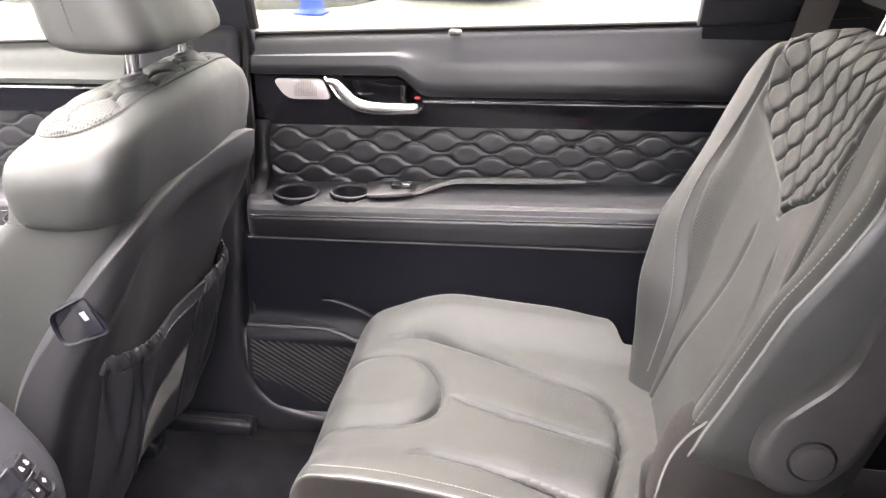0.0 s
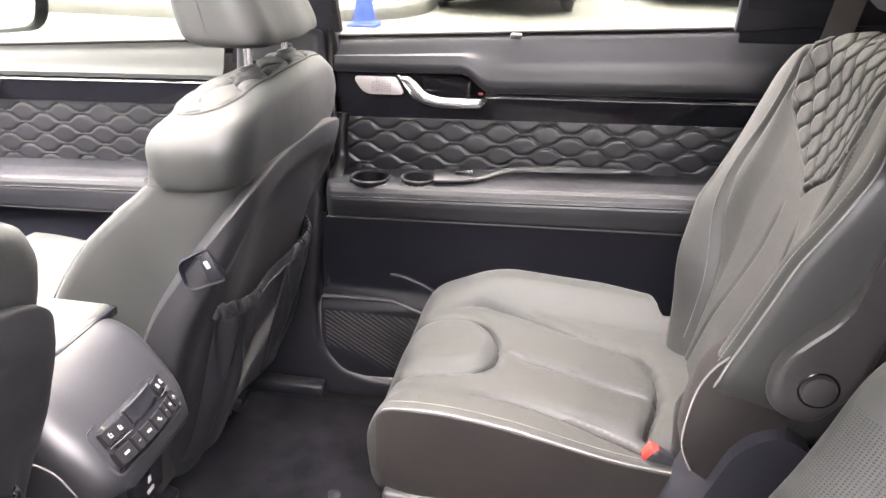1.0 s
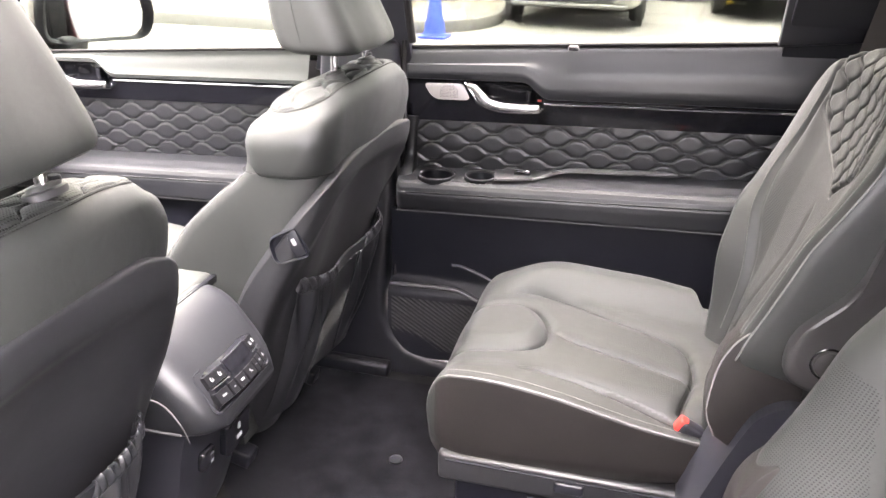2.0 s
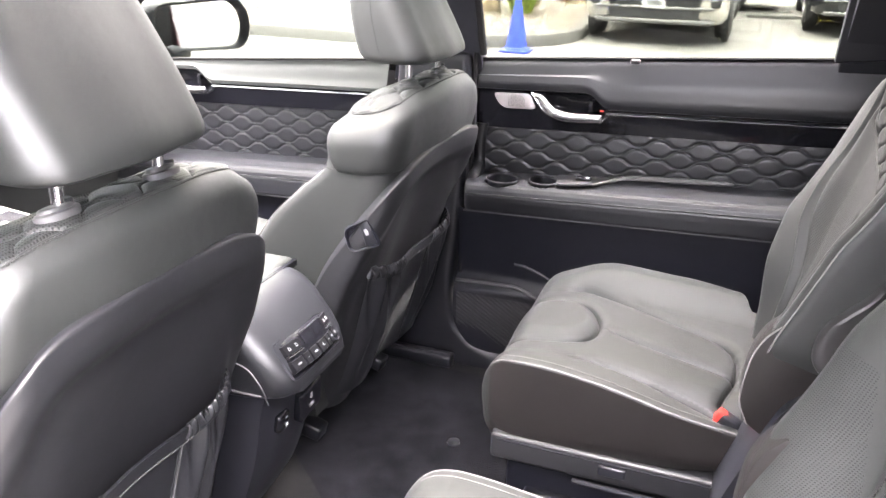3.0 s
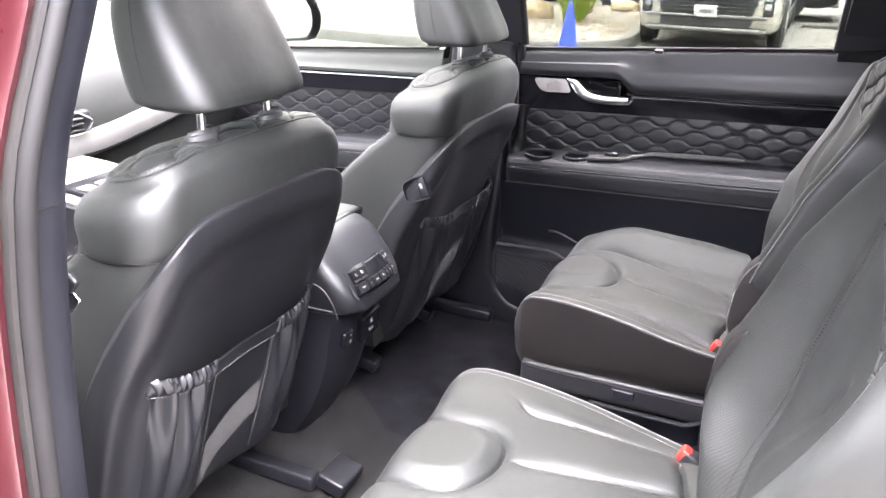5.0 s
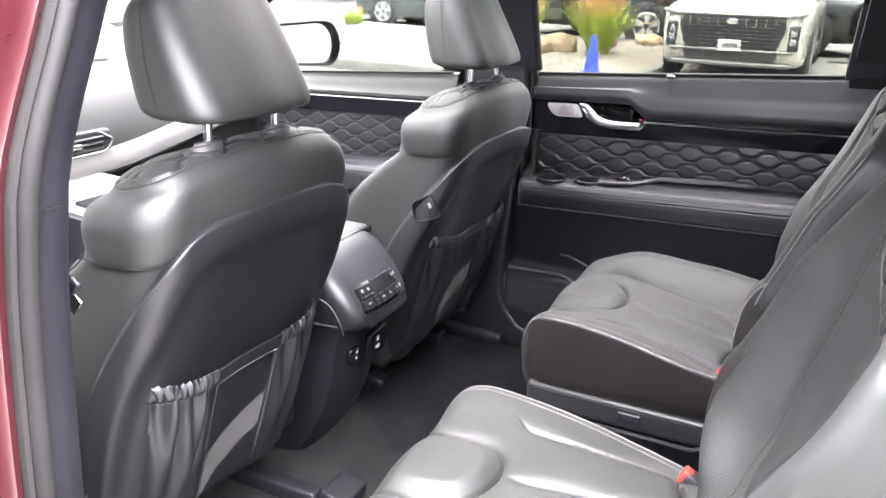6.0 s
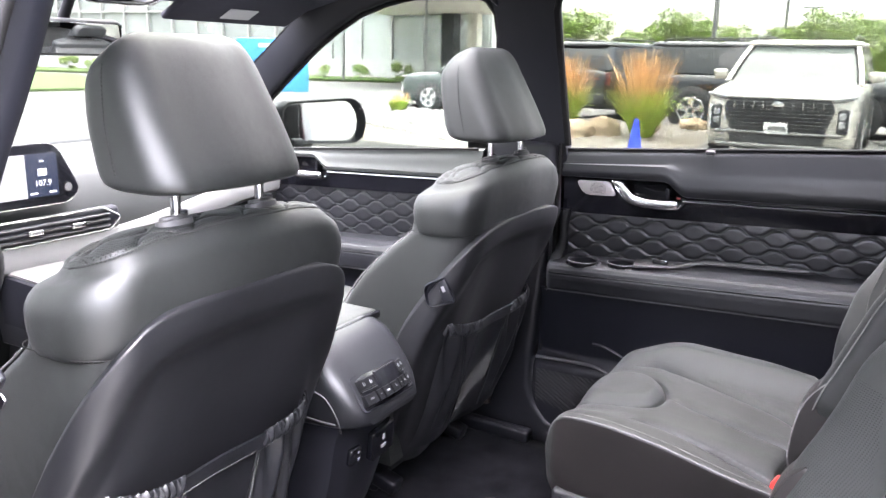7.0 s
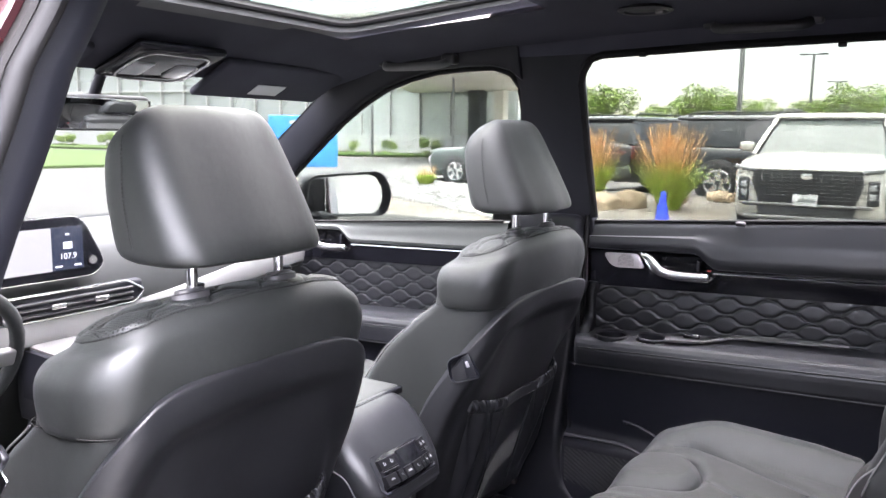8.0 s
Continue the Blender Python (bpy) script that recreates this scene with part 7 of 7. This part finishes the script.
# ---- parked vehicles ----
def wheel_parts(root, c, side, r=0.385):
    """A wheel whose outer face looks to side (+1 or -1 along x)."""
    tyre_prof = [(r * 0.66, 0.11), (r * 0.80, 0.115), (r * 0.95, 0.10), (r, 0.07), (r, -0.09), (r * 0.9, -0.11)]
    w = part("wheel", lathe([(a, b * side) for a, b in tyre_prof], c, "x", 30, caps=False), TYRE, root, "black tyre")
    bm = lathe([(r * 0.70, 0.112 * side), (r * 0.68, 0.118 * side), (r * 0.63, 0.105 * side), (r * 0.62, 0.03 * side)], c, "x", 30, caps=False)
    for k in range(5):
        a = k * math.tau / 5 + 0.3
        d, n = Vector((0, math.cos(a), math.sin(a))), Vector((0, -math.sin(a), math.cos(a)))
        ring = []
        for rad, wd in ((0.05, 0.045), (r * 0.35, 0.05), (r * 0.64, 0.075)):
            p = Vector(c) + d * rad
            ring.append([p + n * wd + Vector((0.10 * side, 0, 0)), p - n * wd + Vector((0.10 * side, 0, 0)), p - n * wd + Vector((0.06 * side, 0, 0)), p + n * wd + Vector((0.06 * side, 0, 0))])
        loft(ring, bm=bm)
    part("rim", bm, RIM, w, "five-spoke alloy rim")
    part("hub_back", lathe([(0.0, 0.03 * side), (r * 0.62, 0.03 * side), (r * 0.62, -0.05 * side)], c, "x", 24, caps=False), CLADDING, w)
    return w


def suv(name, label, paint, screen_mat=CAR_GLASS, face=True, group="parked cars"):
    """A large SUV, nose to -y, resting on z = 0."""
    root = thing(name, label, "car", (0, 0, 0), group=group)
    st = [(-2.50, 0.74, 0.42, 0.86), (-2.47, 0.86, 0.34, 0.95), (-2.40, 0.93, 0.28, 1.02), (-2.25, 0.965, 0.25, 1.065), (-1.8, 0.98, 0.24, 1.10), (-1.25, 0.985, 0.24, 1.13), (-0.9, 0.985, 0.24, 1.12),
          (0.5, 0.985, 0.24, 1.13), (1.6, 0.985, 0.24, 1.14), (2.2, 0.97, 0.27, 1.14), (2.40, 0.94, 0.33, 1.13), (2.47, 0.88, 0.42, 1.08), (2.49, 0.80, 0.50, 1.02)]
    rings = []
    for y, w, z0, z1 in st:
        half = [(0.0, z1 + 0.012), (w * 0.45, z1 + 0.008), (w * 0.78, z1 - 0.005), (w * 0.92, z1 - 0.035), (w * 0.975, z1 - 0.10), (w, z1 - 0.24), (w * 0.995, (z0 + z1) / 2 - 0.05), (w * 0.985, z0 + 0.16), (w * 0.97, z0 + 0.06), (w * 0.90, z0), (0.0, z0)]
        rings.append([(x, y, z) for x, z in half] + [(-x, y, z) for x, z in reversed(half[1:-1])])
    part("body", loft(rings), paint, root, "painted body", angle=50)
    cab = [(1.11, -1.24, 2.44, 0.93), (1.25, -0.98, 2.40, 0.90), (1.45, -0.62, 2.33, 0.845), (1.64, -0.26, 2.22, 0.775)]
    rings = []
    for z, y0, y1, w in cab:
        rings.append([(x, y, z) for x, y in round_poly([(-w, y0), (w, y0), (w, y1), (-w, y1)], [0.16, 0.16, 0.12, 0.12], 5)])
    part("glasshouse", loft(rings), CAR_GLASS, root, "dark side glass", angle=50)
    part("windscreen", loft([[(-w + 0.09, y - 0.012, z), (w - 0.09, y - 0.012, z), (w - 0.09, y + 0.0, z), (-w + 0.09, y + 0.0, z)] for z, y, _, w in cab]), screen_mat, root, "sloping windscreen")
    rings = []
    for dz, g in ((0.0, 0.0), (0.03, 0.02), (0.07, 0.0), (0.095, -0.09), (0.10, -0.25)):
        rings.append([(x, y, 1.625 + dz) for x, y in round_poly([(-0.80 - g, -0.34 - g), (0.80 + g, -0.34 - g), (0.80 + g, 2.30 + g), (-0.80 - g, 2.30 + g)], 0.14, 5)])
    part("roof", loft(rings), paint, root, "painted roof")
    for s in (-1, 1):
        for (ya, yb), wd in (((-1.27, -0.30), 0.06), ((0.42, 0.55), 0.05), ((1.42, 1.42), 0.05), ((2.36, 2.14), 0.11)):
            rings = []
            for z, _, _, w in cab:
                t = (z - 1.11) / 0.53
                y = ya + (yb - ya) * t
                rings.append([(s * (w + 0.012), y - wd, z), (s * (w + 0.012), y + wd, z), (s * (w - 0.05), y + wd, z), (s * (w - 0.05), y - wd, z)])
            part("pillar", loft(rings), paint, root)
        part("roof_rail", tube(curve_pts([(s * 0.70, -0.22, 1.70), (s * 0.71, -0.05, 1.775), (s * 0.71, 1.0, 1.785), (s * 0.71, 1.9, 1.775), (s * 0.70, 2.1, 1.70)], 5), 0.018, 8), CLADDING, root, "dark roof rail")
        mr = part("side_mirror", rbox((s * 1.08, -0.95, 1.20), (0.22, 0.12, 0.15), 0.05, 4), paint, root, "painted side mirror")
        part("mirror_arm", rbox((s * 0.98, -0.93, 1.13), (0.12, 0.06, 0.05), 0.015), CLADDING, mr)
        for y in (-1.52, 1.38):
            part("wheel_arch", lathe([(0.0, 0.0), (0.45, 0.0), (0.47, 0.01), (0.47, 0.10)] if s < 0 else [(0.0, 0.0), (0.45, 0.0), (0.47, -0.01), (0.47, -0.10)], (s * 0.990, y, 0.40), "x", 28, caps=False), CLADDING, root, "dark arch cladding")
            wheel_parts(root, Vector((s * 0.90, y, 0.385)), s)
        part("sill_cladding", rbox((s * 0.985, -0.05, 0.33), (0.04, 2.2, 0.16), 0.015), CLADDING, root, "dark sill cladding")
        part("door_handle", rbox((s * 0.99, 0.25, 0.96), (0.03, 0.22, 0.03), 0.01), paint, root)
        part("door_seam", rbox((s * 0.9845, 0.50, 0.72), (0.010, 0.008, 0.66), 0.0), CLADDING, root)
        part("tail_lamp", rbox((s * 0.90, 2.41, 0.93), (0.10, 0.14, 0.30), 0.03), TAIL_RED, root, "red tail lamp")
    part("rear_bumper", rbox((0, 2.44, 0.50), (1.75, 0.16, 0.26), 0.06), CLADDING, root, "dark rear bumper")
    part("rear_bar", rbox((0, 2.475, 0.92), (1.5, 0.05, 0.05), 0.01), TAIL_RED, root, "red rear light bar")
    rp = part("rear_plate", rbox((0, 2.50, 0.76), (0.305, 0.02, 0.152), 0.006), ICON, root, "white rear plate with grey bars")
    part("plate_bar", rbox((0, 2.512, 0.765), (0.20, 0.004, 0.05), 0.001), STEEL, rp)
    if face:
        g = part("grille", prism(round_poly([(-0.64, 0.92), (0.64, 0.92), (0.70, 0.80), (0.60, 0.50), (-0.60, 0.50), (-0.70, 0.80)], 0.05, 4), "y", -2.535, -2.40, 0.02), CLADDING, root, "dark grille")
        for i in range(8):
            z = 0.55 + 0.047 * i
            w = 0.58 + 0.014 * i
            part("grille_bar", rbox((0, -2.545, z), (2 * w, 0.03, 0.014), 0.005), CLADDING, g, "dark grey grille bar")
        for i in range(10):
            part("grille_cell", rbox((-0.56 + 0.124 * i, -2.552, 0.845), (0.020, 0.024, 0.10), 0.006), STEEL, g)
        part("grille_hood", rbox((0, -2.52, 0.940), (1.30, 0.07, 0.035), 0.014), STEEL, root, "grey upper grille bar")
        part("badge", prism([(0.075 * math.cos(a), 0.86 + 0.040 * math.sin(a)) for a in [k * math.tau / 20 for k in range(20)]], "y", -2.580, -2.565, 0.004), CHROME, g, "plain oval chrome badge")
        part("lower_grille", prism(round_poly([(-0.62, 0.46), (0.62, 0.46), (0.58, 0.33), (-0.58, 0.33)], 0.03, 3), "y", -2.525, -2.40, 0.012), CLADDING, root, "dark lower intake")
        part("skid_bar", rbox((0, -2.53, 0.475), (1.62, 0.06, 0.05), 0.02), SILVER, root, "silver bumper bar")
        part("chin", rbox((0, -2.47, 0.295), (1.60, 0.16, 0.07), 0.03), SILVER, root, "silver chin guard")
        pl = part("front_plate", rbox((0, -2.575, 0.545), (0.305, 0.02, 0.152), 0.006), ICON, root, "white front plate with grey bars")
        part("plate_bar", rbox((0.015, -2.587, 0.545), (0.20, 0.004, 0.05), 0.001), STEEL, pl)
        for s in (-1, 1):
            part("headlamp", rbox((s * 0.79, -2.46, 0.955), (0.30, 0.10, 0.050), 0.018, turn=pose(0, 0, 0, 0, s * -8, s * 14)), LAMP_LENS, root, "slim headlamp")
            dl = part("lamp_bay", rbox((s * 0.80, -2.475, 0.66), (0.145, 0.09, 0.33), 0.03, turn=pose(0, 0, 0, 0, 0, s * 14)), CLADDING, root, "dark lamp bay")
            for z in (0.73, 0.62):
                part("lamp", rbox((s * 0.79, -2.522, z), (0.085, 0.03, 0.085), 0.015, turn=pose(0, 0, 0, 0, 0, s * 14)), LAMP_LENS, dl, "clear lamp")
            part("light_strip", rbox((s * 0.875, -2.50, 0.67), (0.024, 0.05, 0.30), 0.008, turn=pose(0, 0, 0, 0, 0, s * 14)), ICON, dl, "white light strip")
    return root


def place(car, m):
    car.matrix_basis = m
    return car


place(suv("white_suv", "white SUV facing the kerb with a dark grille", PAINT_WHITE, WINDSCREEN), pose(-1.02, 13.05, GROUND_Z + 0.08, 1.0, 0, 0))
dark = suv("dark_suv", "black SUV parked side-on behind the grasses", PAINT_BLACK)
place(dark, pose(-1.85, 16.25, GROUND_Z + 0.11, 0, 0, 90))
dark2 = copy_thing(dark, pose(-5.55, 18.5, GROUND_Z + 0.11, 0, 0, 168))
tagged(dark2, "black SUV seen from behind with red tail lamps", "car")
dark3 = copy_thing(dark, pose(-6.7, 25.8, GROUND_Z + 0.11, 0, 0, 168))
tagged(dark3, "dark SUV parked beyond its black twin", "car")
place(suv("grey_suv", "dark grey-green SUV standing side-on in the lane", PAINT_GREY), pose(-10.31, 20.6, GROUND_Z - 0.11, 0, 0, -90))
dark4 = copy_thing(dark, pose(2.0, 14.9, GROUND_Z + 0.09, 0, 0, 0))
tagged(dark4, "black SUV facing the lane beside the white one", "car")
# unseen SUV copy, added to cut low light and reflections at the open doorway
doorway_blocker = copy_thing(dark, pose(0.3, -2.85, GROUND_Z, 0, 0, -90))
tagged(doorway_blocker, "unseen black SUV added to block low light at the doorway", "car")
stop = thing("wheel_stop", "yellow-ended concrete wheel stop", "wheel stop", (0.9, 14.5, GROUND_Z))
part("block", rbox((0.9, 14.5, GROUND_Z + 0.08), (1.5, 0.18, 0.14), 0.03), CONCRETE, stop, "concrete block")
part("painted_end", rbox((1.35, 14.5, GROUND_Z + 0.082), (0.35, 0.186, 0.146), 0.03), YELLOW, stop, "yellow painted end")

# ---- lamp posts, trees, far building ----
def lamp_post(x, y, h, r, label):
    root = thing("lamp_post", label, "lamp post", (x, y, GROUND_Z), group="car park lamp posts")
    part("pole", lathe([(r * 1.3, 0), (r * 1.1, h * 0.3), (r, h)], (x, y, GROUND_Z), n=12), STEEL, root, "grey steel pole")
    part("arm", rbox((x, y, GROUND_Z + h), (1.3, 0.08, 0.08), 0.02), STEEL, root)
    for s in (-1, 1):
        part("lamp_head", rbox((x + s * 0.62, y, GROUND_Z + h + 0.02), (0.55, 0.35, 0.10), 0.03), CLADDING, root, "flat lamp head")


lamp_post(-5.9, 30.0, 9.5, 0.085, "tall grey steel lamp post behind the parked cars")
lamp_post(-7.3, 60.0, 7.1, 0.09, "twin-head lamp post far across the car park")
lamp_post(-8.2, 85.0, 6.8, 0.09, "distant twin-head lamp post")
lamp_post(-28.5, 38.0, 8.0, 0.08, "twin-head lamp post before the showroom")
lamp_post(-33.0, 40.0, 8.0, 0.08, "slim lamp post before the showroom")
lamp_post(-20.5, 34.0, 4.6, 0.07, "short lamp post beside the showroom canopy")


def leafy(seed, n, rx, rz, size, lumps=9):
    """Crown mesh: many small leaf clumps gathered round several limbs' ends, with gaps."""
    r = random.Random(seed)
    bm = bmesh.new()
    cs = [(r.uniform(-0.62, 0.62) * rx, r.uniform(-0.62, 0.62) * rx, r.uniform(-0.6, 0.65) * rz, r.uniform(0.30, 0.52)) for _ in range(lumps)]
    for _ in range(n):
        c = r.choice(cs)
        d = Vector((r.gauss(0, 1), r.gauss(0, 1), r.gauss(0, 1))).normalized() * r.uniform(0.55, 1.05)
        p = Vector((c[0] + d.x * rx * c[3], c[1] + d.y * rx * c[3], c[2] + d.z * rz * c[3]))
        a, b = Vector((r.gauss(0, 1), r.gauss(0, 1), r.gauss(0, 1))).normalized(), Vector((r.gauss(0, 1), r.gauss(0, 1), r.gauss(0, 1))).normalized()
        s = size * r.uniform(0.5, 1.2)
        vs = [bm.verts.new(p + a * s), bm.verts.new(p + b * s * 0.7), bm.verts.new(p - a * s), bm.verts.new(p - b * s * 0.7)]
        bm.faces.new(vs)
    return bm


def tree(x, y, h, seed, label="broad green tree at the car park edge"):
    root = thing("tree", label, "tree", (x, y, GROUND_Z), group="far trees")
    bm = tube([(x, y, GROUND_Z - 0.1), (x + 0.1, y, GROUND_Z + h * 0.25), (x, y + 0.1, GROUND_Z + h * 0.6)], [h * 0.03, h * 0.022, h * 0.012], 9)
    r = random.Random(seed)
    for k in range(6):
        a = k * 1.05 + r.random()
        tube([(x, y, GROUND_Z + h * (0.25 + 0.05 * k)), (x + math.cos(a) * h * 0.15, y + math.sin(a) * h * 0.15, GROUND_Z + h * (0.42 + 0.06 * k)), (x + math.cos(a) * h * 0.27, y + math.sin(a) * h * 0.27, GROUND_Z + h * (0.52 + 0.06 * k))], [h * 0.012, h * 0.008, h * 0.003], 6, bm)
    part("trunk", bm, BARK, root, "brown trunk and limbs")
    bm = leafy(seed, 6500, h * 0.42, h * 0.40, h * 0.019, 13)
    bmesh.ops.translate(bm, vec=(x, y, GROUND_Z + h * 0.60), verts=bm.verts)
    part("crown", bm, LEAF, root, "uneven green crown")
    return root


t0 = tree(-15.2, 60.0, 5.4, 11)
for i, (x, y, k) in enumerate(((-22.4, 60, 1.02), (-18.6, 62, 0.74), (-13.0, 63, 0.92), (-10.6, 62, 0.80), (-8.2, 64, 0.82), (-5.4, 60, 0.98), (-3.0, 66, 0.95), (0.0, 62, 0.9), (3.6, 64, 1.05), (7.5, 62, 1.1), (-25.5, 64, 1.05), (-17.0, 70, 0.85), (12.0, 66, 1.2))):
    t = copy_thing(t0, pose(x, y, GROUND_Z, 0, 0, 67 * i))
    t.scale = (k * 1.05, k * 1.05, k)
bm = leafy(31, 12000, 44.0, 2.0, 0.30, 70)
bmesh.ops.scale(bm, vec=(1, 0.06, 1), verts=bm.verts)
bmesh.ops.translate(bm, vec=(-6, 84, GROUND_Z + 2.0), verts=bm.verts)
tagged(link_mesh("hedge_row", bm, LEAF, 20), "low green belt of far shrubs", "shrubs", kind="stuff")

# pale river stones over the island's driveway end
r = random.Random(77)
vs, fs = [], []
for _ in range(5200):
    u, v = r.random(), r.random()
    cx, cy = -4.9 - 9.5 * u, 9.35 + 6.6 * u + (0.5 + 4.0 * min(1.0, 2.2 * u)) * v
    s = r.uniform(0.035, 0.095)
    b = len(vs)
    a = r.random() * 3
    z0 = lot_z(cx, cy) + 0.10
    low = [(cx + math.cos(a + k * math.tau / 6) * s * r.uniform(0.75, 1.1), cy + math.sin(a + k * math.tau / 6) * s * r.uniform(0.75, 1.1), z0) for k in range(6)]
    high = [(cx + (x - cx) * 0.72, cy + (y - cy) * 0.72, z0 + s * r.uniform(0.55, 0.8)) for x, y, _ in low]
    vs += low + high + [(cx, cy, z0 + s * 0.85)]
    fs += [(b + k, b + (k + 1) % 6, b + 6 + (k + 1) % 6, b + 6 + k) for k in range(6)] + [(b + 6 + k, b + 6 + (k + 1) % 6, b + 12) for k in range(6)]
me = bpy.data.meshes.new("river_stones")
me.from_pydata(vs, [], fs)
me.materials.append(PEBBLE)
tagged(new("river_stones", me), "pale grey river stones over the planted bed", "stones", kind="stuff")

# strip of lawn and round shrubs before the showroom
setting("lawn", prism(round_poly([(-80, 31.5), (-36, 37.0), (-26, 40.5), (-26, 44.5), (-36, 43.0), (-80, 37.5)], 1.5, 4), "z", GROUND_Z - 0.05, GROUND_Z + 0.10, 0.03), LAWN, "mown green lawn strip by the showroom", "lawn")


def shrub(x, y, s, seed):
    root = thing("shrub", "clipped round green shrub on the lawn strip", "shrub", (x, y, GROUND_Z), group="clipped shrubs")
    bm = leafy(seed, 900, s * 0.8, s * 0.62, s * 0.085, 7)
    bmesh.ops.translate(bm, vec=(x, y, GROUND_Z + s * 0.46), verts=bm.verts)
    part("foliage", bm, LEAF, root)
    part("stem", tube([(x, y, GROUND_Z), (x, y, GROUND_Z + s * 0.6)], 0.03, 6), BARK, root)
    return root


s0 = shrub(-33.0, 39.8, 0.95, 21)
for i in range(14):
    t = i / 13
    m = pose(-58 + 31 * t + 0.5 * math.sin(i * 5), 37.0 + 4.5 * t + 0.4 * math.cos(i * 3), GROUND_Z, 0, 0, 50 * i)
    sc = copy_thing(s0, m)
    sc.scale = (0.8 + 0.3 * math.sin(i * 2.3) ** 2,) * 3

# showroom: white plinth, glass front with mullions, beige canopy and dark piers
FA, FB = Vector((-84.0, 40.0, 0)), Vector((-23.5, 47.0, 0))
FD = (FB - FA).normalized()
FN = Vector((FD.y, -FD.x, 0))
show = thing("showroom", "white and glass car showroom with a beige canopy", "building", (-50, 44, GROUND_Z))


def wall_box(a0, a1, z0, z1, d0, d1, bm=None):
    own = bmesh.new()
    for a in (a0, a1):
        for d in (d0, d1):
            for z in (z0, z1):
                p = FA + FD * a + FN * d
                own.verts.new((p.x, p.y, GROUND_Z + z))
    bmesh.ops.convex_hull(own, input=own.verts)
    return merged(bm, own)


LEN = (FB - FA).length
part("plinth", wall_box(0, LEN, -0.2, 1.25, -0.4, 0.3), WALL_WHITE, show, "white plinth wall")
part("roof", wall_box(-1, LEN, 8.6, 9.6, -2, 1.0), WALL_WHITE, show, "white roof edge")
part("core", wall_box(0, LEN, -0.2, 8.6, -2, -0.6), WALL_WHITE, show, "pale inner wall")
npan = 26
for i in range(npan):
    a0, a1 = LEN * i / npan, LEN * (i + 1) / npan
    part("window", wall_box(a0 + 0.06, a1 - 0.06, 1.25, 8.6, -0.3, -0.2), FACADE_GLASS, show, "tall glass pane")
    part("mullion", wall_box(a0 - 0.06, a0 + 0.06, 1.25, 8.6, -0.35, 0.1), WALL_WHITE, show, "white mullion")
part("transom", wall_box(0, LEN, 4.4, 4.55, -0.35, 0.05), WALL_WHITE, show, "white transom")
part("canopy", prism([(-22.5, 29.0), (-14.2, 30.5), (-21.6, 46.3), (-31.0, 46.0)], "z", GROUND_Z + 4.15, GROUND_Z + 5.0, 0.05), CANOPY, show, "beige entrance canopy")
part("pier", rbox((-25.0, 44.6, GROUND_Z + 2.05), (0.9, 0.9, 4.2), 0.03), CLADDING, show, "dark grey canopy pier")
part("pier", rbox((-23.4, 44.8, GROUND_Z + 2.05), (0.7, 0.7, 4.2), 0.03), CANOPY, show, "beige canopy pier")
# blue steel container
bx = thing("steel_container", "plain blue painted steel container", "container", (-21.6, 24.0, GROUND_Z))
part("box", rbox((-21.6, 24.0, GROUND_Z + 0.98), (2.7, 1.6, 2.1), 0.05, turn=pose(0, 0, 0, 0, 0, 40)), BLUE, bx, "blue steel box")
part("panel", rbox((-20.9, 23.2, GROUND_Z + 1.75), (1.1, 0.02, 0.16), 0.004, turn=pose(0, 0, 0, 0, 0, 40)), ICON, bx, "white bar of unreadable writing")
